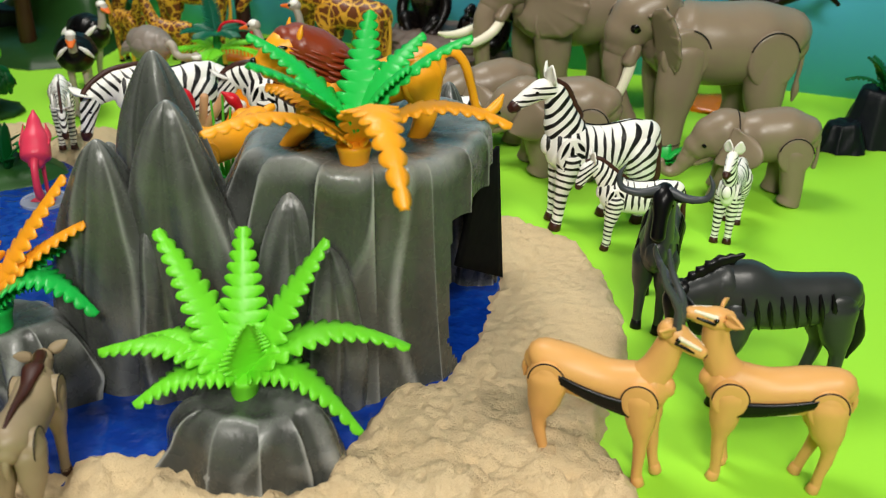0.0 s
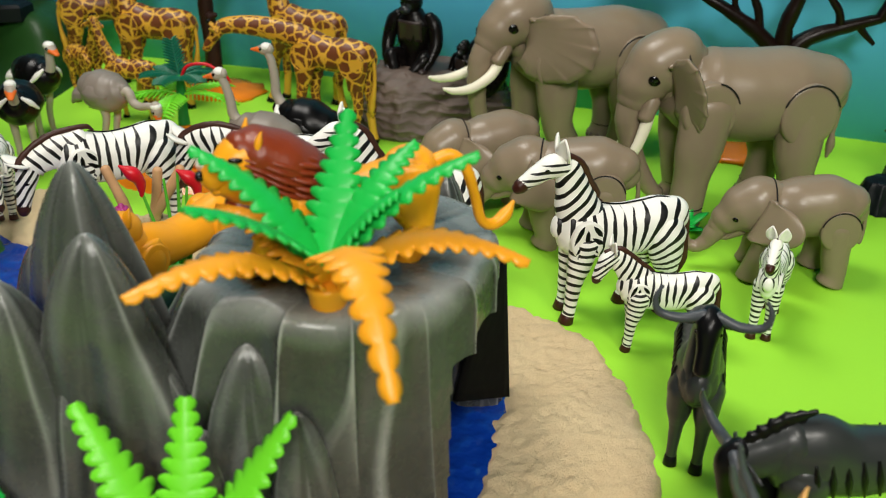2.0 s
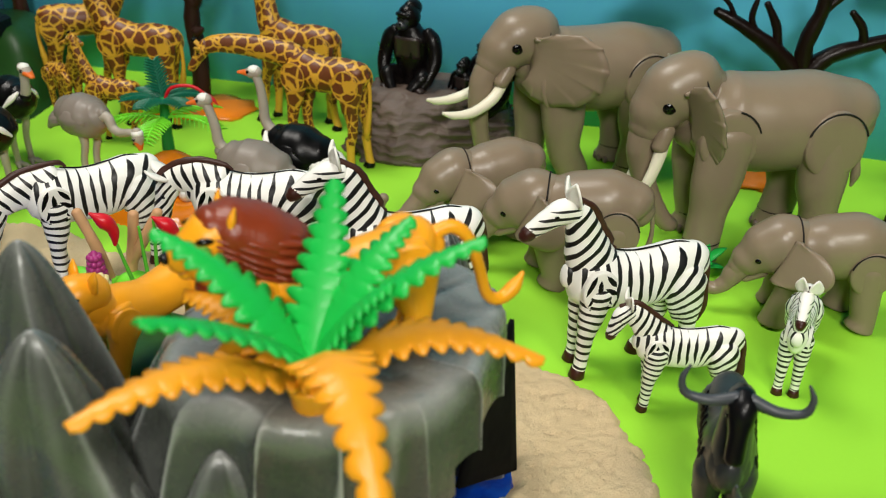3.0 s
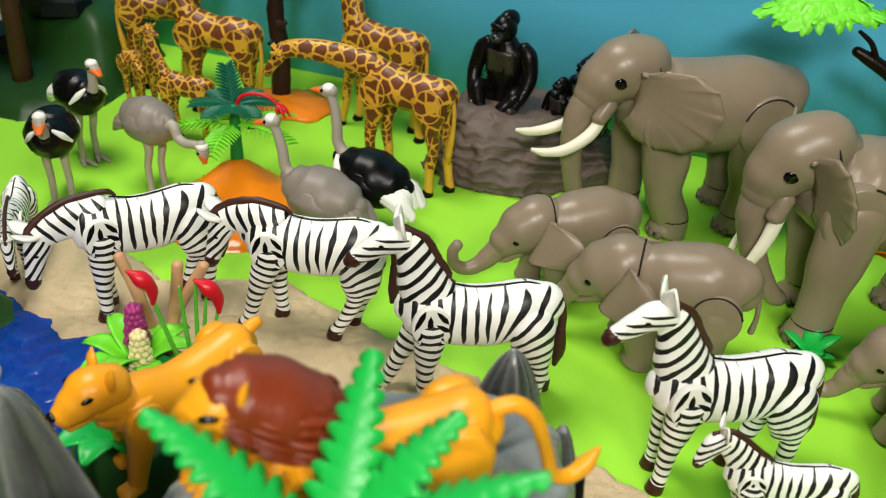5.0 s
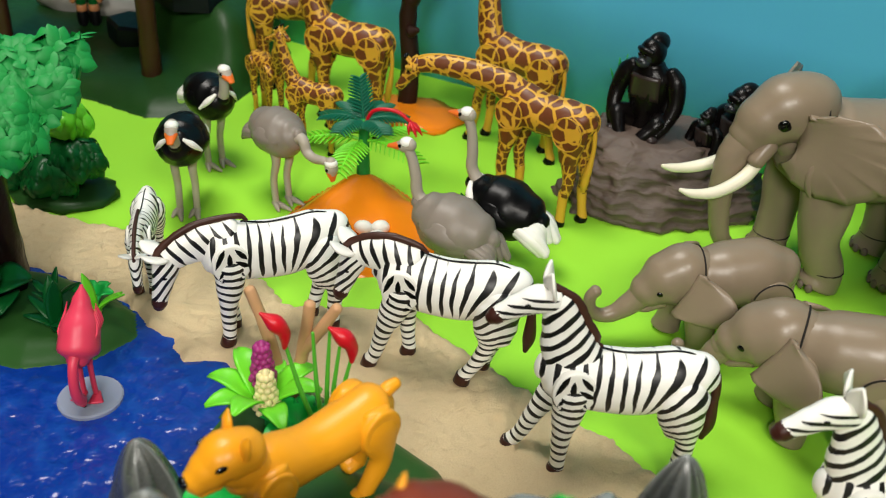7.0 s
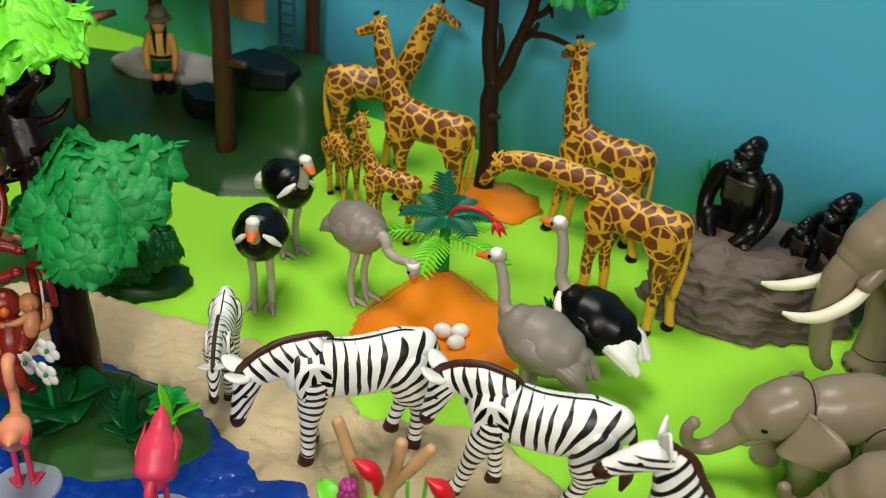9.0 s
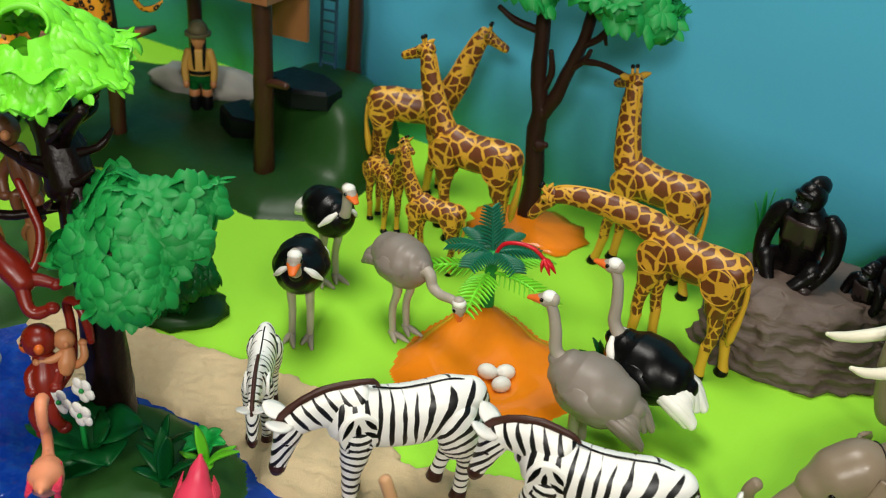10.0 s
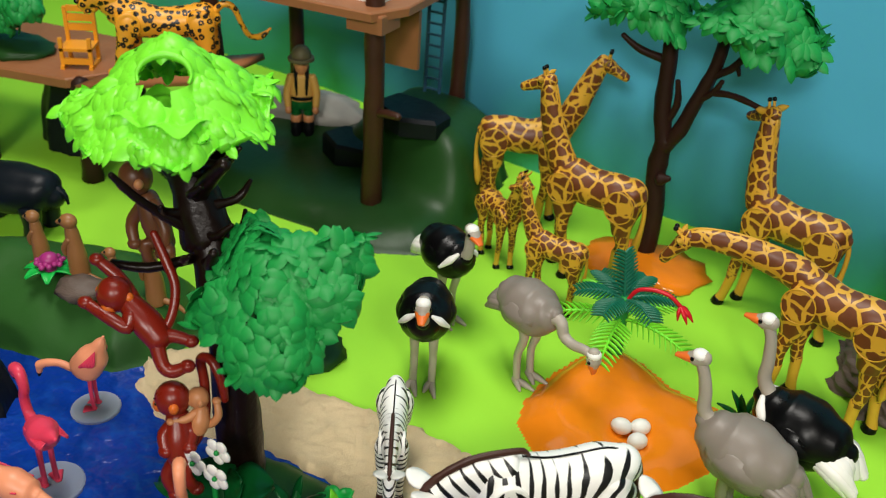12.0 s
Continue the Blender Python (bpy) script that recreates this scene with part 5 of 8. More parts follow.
# ---- antelopes and wildebeest ----
def antelope(m, label, mats, size=1.0, head=None, horns=0.0, band=True, stride=(0.2, -0.2, -0.2, 0.2)):
    fig = Figure("antelope_figure", m, size, mats, label, "toy antelope", "toy antelopes")
    s = fig.part("body")
    s.tube([(-3.0, 0, 5.0), (-2.6, 0, 5.15), (-1.4, 0, 4.95), (0.2, 0, 4.7), (1.7, 0, 4.8), (2.5, 0, 5.0), (2.9, 0, 5.1)], [(0.5, 0.6), (0.9, 1.0), (1.05, 1.1), (1.0, 1.05), (0.98, 1.15), (0.75, 0.95), (0.4, 0.5)], 0, 18, 4)
    s.tube([(-1.8, 0, 4.2), (0, 0, 4.0), (1.6, 0, 4.1)], [(0.55, 0.3), (0.75, 0.42), (0.5, 0.3)], 1, 14, 3)
    if band:
        for y in (1, -1):
            s.sheet(lambda u, v: (-2.3 + 3.9 * u, y * (0.86 + 0.16 * math.sin(math.pi * u) + 0.03), 5.2 - 1.05 * u - 0.1 * math.sin(3 * u) + (v - 0.5) * (0.32 + 0.45 * u)), 10, 3, 0.12 * y, 2)
    neck, skull = head
    s = fig.part("head")
    s.tube([(1.9, 0, 5.1), *neck], [(0.75, 0.95)] + [(0.55 - 0.06 * i, 0.72 - 0.1 * i) for i in range(len(neck))], 0, 14, 4)
    a, b = Vector(skull[0]), Vector(skull[1])
    way = (b - a).normalized()
    side = Vector((0, 0, 1)).cross(way).normalized()
    top = way.cross(side)
    s.tube([a - way * 0.3, a + way * 0.2, a.lerp(b, 0.6), b], [(0.45, 0.5), (0.54, 0.55), (0.38, 0.4), (0.27, 0.28)], 0, 14, 4, tuple(side))
    s.tube([a.lerp(b, 0.35) - top * 0.22, b - top * 0.1], [(0.34, 0.22), (0.22, 0.16)], 1, 10, 2, tuple(side))
    s.ball(b + way * 0.1, (0.15, 0.2, 0.14), 2)
    for sgn in (1, -1):
        s.tube([a + way * 0.35 + side * (0.47 * sgn) - top * 0.05, b - way * 0.3 + side * (0.3 * sgn) - top * 0.02], [0.09, 0.07], 2, 8, 2)
        s.tube([a + way * 0.35 + side * (0.42 * sgn) + top * 0.22, b - way * 0.15 + side * (0.18 * sgn) + top * 0.2], [0.12, 0.08], 1, 8, 2)
        s.ball(a + way * 0.35 + side * (0.5 * sgn) + top * 0.14, 0.12, 3, seg=8, rings=6)
        leaf_ear(fig.part("ear"), a - way * 0.1 + side * (0.4 * sgn) + top * 0.3, a - way * 0.55 + side * (1.25 * sgn) + top * 0.45, 0.3, 0, tuple(way))
        if horns:
            s = fig.part("horn", "ringed dark grey horn")
            p = a + top * 0.45 + side * (0.2 * sgn)
            s.tube([p, p + top * 0.9 - way * 0.5 + side * 0.1 * sgn, p + top * 1.6 - way * 1.5 + side * 0.3 * sgn, p + top * 2.3 - way * 2.1 + side * 0.35 * sgn], [0.2, 0.18, 0.14, 0.07], 4, 10, 5, ripple=lambda run, q: 1 + 0.10 * math.sin(run * 18))
    for n, (x, y) in enumerate(((1.9, 0.6), (1.9, -0.6), (-2.2, 0.62), (-2.2, -0.62))):
        s = fig.part("leg")
        limb(s, (x, y, 4.6), (x + stride[n] * 1.5, y, 0), (0.85 if n < 2 else 1.0, 0.3, 0.23), 0, 5, 0.3, 1.35, 0.1 if n < 2 else -0.35)
        px, pz, r = (1.9, 4.6, 0.8) if n < 2 else (-2.15, 4.65, 0.85)
        joint(s, px, 1.1 if y > 0 else -1.1, pz, r, 0.5, 0, tall=1.12)
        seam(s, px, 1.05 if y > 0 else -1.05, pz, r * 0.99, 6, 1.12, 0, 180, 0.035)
    if not band:
        s = fig.part("dorsal_mane", "dark brown dorsal mane")
        s.tube([(-2.6, 0, 6.15), (-1.2, 0, 6.1), (0.6, 0, 5.85), (2.0, 0, 6.0), *[(p[0], p[1], p[2] + 0.62) for p in neck]], [(0.08, 0.06), (0.16, 0.12), (0.3, 0.14), (0.5, 0.16)] + [(0.3, 0.18)] * len(neck), 2, 10, 4)
    s = fig.part("tail")
    s.tube([(-3.1, 0, 5.3), (-3.4, 0, 4.7), (-3.4, 0, 4.1)], [0.14, 0.17, 0.07], 0, 8, 3)
    return fig.finish()


GAZ = [GAZELLE, GAZELLE_WHITE, BLACK, EYE, HORN, GAZELLE, SEAM_SHADE]
antelope(spot(7.5, 28.6, 0.15, -14), "tan plastic gazelle with ringed horns and a dark flank stripe", GAZ, 0.98, ([(2.4, 0, 6.1), (2.65, 0, 7.0), (2.8, 0, 7.5)], ((2.75, 0, 7.8), (4.05, -0.2, 7.2))), 0.9, True, (0.6, 0.2, -0.2, 0.1))
antelope(spot(14.9, 29.0, 0, 176), "tan plastic gazelle doe turning its head", GAZ, 0.98, ([(2.5, 0, 6.0), (2.8, 0, 7.0), (2.9, 0, 7.7)], ((2.75, 0, 8.0), (4.1, 0.2, 8.3))), 0.0, True, (0.0, -0.3, -0.2, 0.2))
antelope(spot(-15.4, 22.9, 0.4, 104), "cream plastic antelope with a brown dorsal mane", [KUDU, KUDU, HOOF, EYE, HORN, HOOF, SEAM_SHADE], 0.9, ([(2.6, 0, 5.2), (3.4, 0.1, 5.1), (4.0, 0.2, 4.9)], ((4.0, 0.2, 5.1), (4.9, 0.7, 4.1))), 0.0, False, (0.1, -0.1, 0.1, -0.1))


def wildebeest(m, label, size=1.0, nod=0.0, yaw=0.0, lift=0.0, stride=(0.2, -0.2, -0.2, 0.3)):
    fig = Figure("wildebeest_figure", m, size, [WILDEBEEST, DARKFUR, HORN, EYE], label, "toy wildebeest", "toy wildebeests")
    s = fig.part("body")
    s.tube([(-3.9, 0, 5.2), (-3.4, 0, 5.4), (-2.0, 0, 5.3), (0, 0, 5.3), (1.6, 0, 5.7), (2.8, 0, 5.9), (3.4, 0, 5.9)], [(0.6, 0.7), (1.0, 1.15), (1.15, 1.3), (1.2, 1.45), (1.2, 1.75), (0.95, 1.45), (0.6, 0.9)], 0, 20, 4)
    for sgn in (1, -1):
        for i in range(8):
            x = 1.9 - 0.62 * i
            s.tube([(x + 0.15, sgn * (1.05 if x < 1 else 1.12), 6.1), (x, sgn * 1.18, 5.3), (x - 0.35, sgn * 0.96, 4.35)], [0.05, 0.15, 0.05], 1, 6, 3)
    h = (3.0, 0, 6.0)
    sw = lambda pts: turned([(p[0] - 0.35 * lift * min(1.1, max(0.0, p[0] - 2.4)), p[1], p[2] + lift * min(1.0, max(0.0, p[0] - 2.2) / 1.6)) for p in pts], h, yaw, nod)
    s = fig.part("head")
    s.tube(sw([(2.4, 0, 5.9), (3.6, 0, 6.1), (4.4, 0, 6.3)]), [(0.9, 1.3), (0.7, 0.95), (0.55, 0.7)], 0, 16, 3)
    s.tube(sw([(4.2, 0, 6.7), (4.7, 0, 6.3), (5.1, 0, 5.2), (5.3, 0, 4.3)]), [(0.5, 0.5), (0.6, 0.62), (0.42, 0.48), (0.42, 0.40)], 1, 16, 4)
    s = fig.part("beard", "black moulded beard")
    s.tube(sw([(4.3, 0, 5.4), (4.0, 0, 4.4), (3.6, 0, 3.6)]), [(0.28, 0.5), (0.22, 0.6), (0.08, 0.2)], 1, 10, 4, ripple=lambda run, a: 1 + 0.12 * math.sin(a * 7 + run * 5))
    s = fig.part("mane", "black ragged mane")
    s.tube(sw([(4.2, 0, 6.9), (3.4, 0, 6.95), (2.4, 0, 7.15), (1.2, 0, 7.15)]), [(0.12, 0.2), (0.2, 0.45), (0.2, 0.45), (0.08, 0.1)], 1, 10, 6, ripple=lambda run, a: 1 + 0.22 * math.sin(run * 13))
    for sgn in (1, -1):
        s = fig.part("horn", "curved dark grey horn")
        s.tube(sw([(4.5, sgn * 0.3, 6.8), (4.6, sgn * 1.3, 6.5), (4.7, sgn * 2.3, 6.7), (4.7, sgn * 2.55, 7.4), (4.6, sgn * 2.3, 8.0)]), [0.27, 0.24, 0.19, 0.14, 0.06], 2, 12, 4)
        leaf_ear(fig.part("ear"), *sw([(4.2, sgn * 0.5, 6.4), (4.0, sgn * 1.5, 6.15)]), 0.26, 0, (1, 0, 0))
        eyes(fig.part("eye"), sw([(4.85, sgn * 0.52, 6.05)]), 0.12, 3)
    for n, (x, y) in enumerate(((2.0, 0.65), (2.0, -0.65), (-2.9, 0.65), (-2.9, -0.65))):
        s = fig.part("leg")
        limb(s, (x, y, 5.0), (x + stride[n] * 1.5, y, 0), (1.05, 0.34, 0.27), 0, 1, 0.45, 1.35, 0.1 if n < 2 else -0.35)
    s = fig.part("tail")
    s.tube([(-3.9, 0, 5.9), (-4.4, 0, 5.3), (-4.5, 0, 4.2)], [0.18, 0.16, 0.2], 0, 8, 3)
    s.tube([(-4.45, 0, 4.6), (-4.6, 0, 3.2), (-4.4, 0, 1.9)], [0.2, 0.42, 0.1], 1, 12, 4, ripple=lambda run, a: 1 + 0.1 * math.sin(a * 6))
    return fig.finish()


wildebeest(spot(11.4, 42.7, 0.0, 259), "dark grey plastic wildebeest facing forward with curved horns", 0.92, 0, 0, 3.1, (0.1, -0.1, -0.2, 0.2))
wildebeest(spot(16.0, 35.4, 0, 193), "dark grey striped plastic wildebeest with lowered head", 1.04, 26, -6, 0.0, (0.2, -0.2, -0.3, 0.2))


# ---- ostriches, nest and palm ----
def ostrich(m, label, cock=True, neck=None, legs=True, size=1.07, big=1.0):
    """neck: points up to the head, then the tip of the beak."""
    fig = Figure("ostrich_figure", m, size, [BLACK if cock else OSTRICH_GREY, WHITE, OSTRICH_SKIN, BEAK, EYE], label, "toy ostrich", "toy ostriches")
    s = fig.part("body")
    s.tube([(-2.2, 0, 5.4), (-1.7, 0, 5.4), (-0.6, 0, 5.3), (0.6, 0, 5.3), (1.5, 0, 5.6), (1.9, 0, 5.8)], [(0.5, 0.5), (1.15, 1.1), (1.6, 1.55), (1.55, 1.5), (0.95, 1.0), (0.4, 0.4)], 0, 20, 4)
    for sgn in (1, -1):
        s.sheet(lambda u, v: (1.3 - 3.0 * u, sgn * (0.55 + 1.05 * math.sin(math.pi * (0.15 + 0.75 * u)) * (0.55 + 0.45 * math.sin(math.pi * v)) + 0.14), 5.2 + (v - 0.45) * 1.7 * math.sin(math.pi * (0.12 + 0.8 * u)) + 0.05 * math.sin(30 * v)), 10, 8, 0.16 * sgn, 0)
        if cock:
            s.tube([(1.7, sgn * 0.5, 6.1), (1.5, sgn * 0.95, 5.7), (1.05, sgn * 1.4, 5.1)], [(0.1, 0.12), (0.16, 0.24), (0.07, 0.1)], 1, 10, 4)
    for k in range(11):
        a = radians(-100 + 20 * k)
        s.tube([(-1.2, 0.95 * math.sin(a), 5.0 + 0.5 * math.cos(a)), (-2.1 - 0.1 * math.cos(a), 0.98 * math.sin(a), 4.8 + 0.45 * math.cos(a)), (-2.75 - 0.25 * math.sin(5 * k), 0.9 * math.sin(a), 4.25 + 0.3 * math.cos(a))], [(0.34, 0.32), (0.44, 0.42), (0.22, 0.24)] if cock else [(0.3, 0.28), (0.36, 0.34), (0.14, 0.16)], 1 if cock else 0, 8, 3)
    if not legs:
        for v in s.bm.verts:
            v.co = Vector((-0.2, 0, 5.2)) + Vector((v.co.x + 0.2, v.co.y, v.co.z - 5.2)) * big + Vector((0, 0, 0.16 * (v.co.x - 1.5)))
    s = fig.part("neck")
    *path, tip = [Vector(p) for p in neck]
    s.tube([(1.3, 0, 5.5), *path], [0.55] + [0.36 - 0.03 * i for i in range(len(path))], 2, 12, 5)
    head = path[-1]
    s = fig.part("head")
    way = (tip - head).normalized()
    s.tube([head - way * 0.35, head + way * 0.15, head + way * 0.45], [(0.34, 0.36), (0.44, 0.42), (0.32, 0.26)], 2, 12, 3)
    s.ball(head + Vector((0, 0, 0.18)) - way * 0.05, (0.42, 0.42, 0.3), 1)
    s = fig.part("beak", "orange beak")
    s.tube([head + way * 0.35, tip], [(0.42, 0.26), (0.2, 0.1)], 3, 10, 3)
    side = Vector((0, 0, 1)).cross(way).normalized()
    for q in (1, -1):
        eyes(fig.part("eye"), [head + way * 0.22 + side * (0.38 * q) + Vector((0, 0, 0.1))], 0.12, 4)
    for sgn in (1, -1):
        s = fig.part("leg")
        if legs:
            s.tube([(0.1, sgn * 0.55, 4.6), (0.25, sgn * 0.55, 3.4), (-0.1, sgn * 0.55, 2.0), (0.05, sgn * 0.55, 0.3)], [0.5, 0.28, 0.24, 0.22], 2, 10, 4)
            for q, long in ((14, 1.25), (-26, 0.85)):
                s.tube([(-0.1, sgn * 0.55, 0.26), (0.5 * long * math.cos(radians(q)), sgn * 0.55 + 0.5 * math.sin(radians(q)), 0.24), (long * math.cos(radians(q)), sgn * 0.55 + long * math.sin(radians(q)), 0.1)], [0.22, 0.2, 0.1], 2, 8, 3)
        else:
            s.tube([(0.2, sgn * 0.6, 4.4), (0.45, sgn * 0.6, 3.2), (0.2, sgn * 0.6, 1.1)], [0.5, 0.3, 0.26], 2, 10, 3)
    return fig.finish()


LOW_NECK = [(2.3, 0, 5.6), (2.7, 0, 4.9), (3.4, 0, 4.7), (4.4, 0, 4.9), (5.0, 0, 4.75), (5.15, 0, 3.85)]
ostrich(spot(-36.0, 70.6, 0, 292), "black and white plastic cock ostrich on grey legs", True, [(1.9, 0, 5.9), (2.1, 0, 6.5), (2.1, 0, 6.9), (2.3, 0, 7.1), (3.1, 0, 6.5)])
ostrich(spot(-38.0, 77.6, 0, 330), "black and white plastic cock ostrich standing behind another", True, [(1.9, 0, 6.0), (2.1, 0, 6.8), (2.1, 0, 7.4), (2.3, 0, 7.8), (3.2, 0, 7.4)])
ostrich(spot(-30.7, 74.4, 0, -24), "grey plastic hen ostrich lowering its head", False, LOW_NECK)
ostrich(spot(-16.5, 69.7, -1.1, 172), "grey plastic hen ostrich sitting beside the nest", False, [(2.3, 0, 6.4), (2.5, 0, 7.5), (2.8, 0, 8.6), (3.2, 0, 9.3), (4.3, 0, 9.0)], False, 1.07, 1.18)
ostrich(spot(-14.2, 73.3, -1.1, 168), "black and white plastic cock ostrich sitting beside the nest", True, [(2.3, 0, 6.8), (2.4, 0, 8.0), (2.6, 0, 9.4), (3.0, 0, 10.2), (4.1, 0, 10.1)], False, 1.07, 1.18)

NEST = [(-29.7, 72.6), (-28.9, 76.0), (-27.6, 78.9), (-26.4, 80.2), (-24.6, 79.8), (-22.0, 78.3), (-18.9, 78.0), (-17.6, 76.0), (-17.8, 72.6), (-19.4, 69.8), (-21.6, 68.0), (-24.4, 67.4), (-27.4, 68.4), (-29.2, 70.2)]
nest_far = inside_of(NEST)


def nest_height(x, y):
    d = max(0.0, nest_far(x, y))
    rise = 1.15 * (1 - math.exp(-d / 1.1))
    bowl = -0.75 * math.exp(-(((x + 22.8) / 1.9) ** 2 + ((y - 72.2) / 2.0) ** 2))
    palm = 0.9 * math.exp(-(((x + 25.9) / 2.2) ** 2 + ((y - 77.6) / 2.2) ** 2))
    return rise + bowl + palm + 0.10 * noise.noise(Vector((x * 0.6, y * 0.6, 4))) * min(1, d)


s = Shape()
s.hills(-31, -15, 66, 81, 80, 75, nest_height, 0, lambda x, y: nest_far(x, y) > -0.25)
tagged(s.done("nest_mound", NEST_ORANGE), "glossy orange plastic earth mound with a hollow for eggs", "toy mound")
for x, y in ((-23.5, 72.3), (-22.5, 72.9), (-22.3, 71.6)):
    s = Shape()
    s.ball((0, 0, 0.46), (0.66, 0.52, 0.5), 0, (0, 8, 30 * x))
    tagged(s.done("egg", WHITE, m=spot(x, y, nest_height(x, y) - 0.02)), "smooth white plastic ostrich egg in the nest", "toy egg", "eggs in the nest")


def feather_leaf(base, tip, wide, mat, parent, rise=0.25, pairs=11):
    """A palm leaf: a bowed rib with narrow leaflets."""
    base, tip = Vector(base), Vector(tip)
    span = tip - base
    across = Vector((0, 0, 1)).cross(span).normalized()
    line = lambda u: base + span * u + Vector((0, 0, 1)) * span.length * rise * 4 * u * (1 - u)
    s = Shape()
    s.tube([line(i / 6) for i in range(7)], [0.13, 0.12, 0.11, 0.1, 0.09, 0.07, 0.04], 0, 6, 2)
    for i in range(pairs):
        u = 0.16 + 0.82 * i / (pairs - 1)
        long = wide * math.sin(math.pi * min(0.9, 0.25 + 0.6 * u)) ** 0.6
        for sgn in (1, -1):
            p = line(u)
            q = p + across * (sgn * long) + span.normalized() * long * 0.65 - Vector((0, 0, 0.12 * long))
            s.tube([p, p.lerp(q, 0.5) + Vector((0, 0, 0.05)), q], [(0.06, 0.1), (0.05, 0.13), (0.03, 0.04)], 0, 6, 2)
    return s.done("palm_leaf", mat, parent)


palm = thing("palm", spot(-25.9, 77.9, 1.9), "small dark green plastic palm with feathery leaves and lighter lower leaves", "toy plant")
s = Shape()
s.tube([(0, 0, 0), (0, 0, 2.0), (0.05, 0, 4.2)], [0.5, 0.42, 0.32], 0, 12, 3, cap=0.3)
s.done("stem", LEAF_GREEN, palm)
for k in range(6):
    a = radians(60 * k + 20)
    feather_leaf((0, 0, 4.0), (2.9 * math.cos(a), 2.9 * math.sin(a), 4.3), 0.95, PALM_GREEN, palm, 0.12)
feather_leaf((0, 0, 4.1), (-0.6, 0.5, 7.0), 0.95, PALM_GREEN, palm, 0.02)
for k in range(5):
    a = radians(72 * k - 15)
    feather_leaf((0, 0, 2.6), (4.8 * math.cos(a), 4.8 * math.sin(a), 2.3), 1.1, LEAF_BRIGHT, palm, 0.10)
s = Shape()
s.tube([(0.2, -0.1, 4.1), (0.7, -0.1, 5.0), (1.6, 0.0, 5.3), (2.6, 0.1, 5.2), (3.4, 0.2, 4.6)], [0.12, 0.14, 0.14, 0.14, 0.13], 0, 8, 5)
for k in range(5):
    s.tube([(3.4, 0.2, 4.6), (3.6 + 0.3 * math.cos(1.3 * k), 0.2 + 0.3 * math.sin(1.3 * k), 4.3), (3.8 + 0.5 * math.cos(1.3 * k), 0.2 + 0.5 * math.sin(1.3 * k), 3.8)], [(0.1, 0.1), (0.24, 0.14), (0.05, 0.05)], 0, 8, 3)
s.done("red_shoot", RED, palm, label="curved red plastic shoot")


# ---- gorilla rock ----
GOR = [(-13.0, 84.9), (-11.0, 81.8), (-8.0, 81.0), (-4.5, 81.6), (-1.0, 83.6), (1.5, 85.8), (2.6, 89.0), (0.5, 92.5), (-4.0, 93.5), (-9.0, 93.0), (-12.6, 90.0)]
s = Shape()
crag(s, GOR, [(-10.6, 86.0), (-9.6, 84.6), (-7.6, 84.2), (-4.8, 84.6), (-2.6, 85.6), (-1.0, 87.2), (-0.6, 89.4), (-2.0, 91.4), (-5.0, 91.8), (-8.4, 91.2), (-10.6, 89.0)], 0.0, 5.2, 0, 56, 170, 0.03, 9, 8.0, 1.5, None, 0.3)
for v in s.bm.verts:
    level = v.co.z * 1.5 + 0.10 * v.co.x + 1.6 * noise.noise(Vector((v.co.x * 0.16, v.co.y * 0.16, 3.0))) + 0.4 * noise.noise(Vector((v.co.x * 0.9, v.co.y * 0.9, 1.0)))
    step = 3.2 * ((level % 1.0) ** 2.5 - 0.4)
    out = Vector((v.co.x + 5.5, v.co.y - 87.5, 0)).normalized()
    v.co += out * (0.10 * step + 0.55 * noise.noise(v.co * 0.55) + 0.25 * noise.noise(v.co * 1.4)) + Vector((0, 0, 0.35 * noise.noise(v.co * 0.5)))
tagged(s.done("gorilla_rock", BROWN_STONE), "layered grey brown plastic rock under the gorillas", "toy rock")


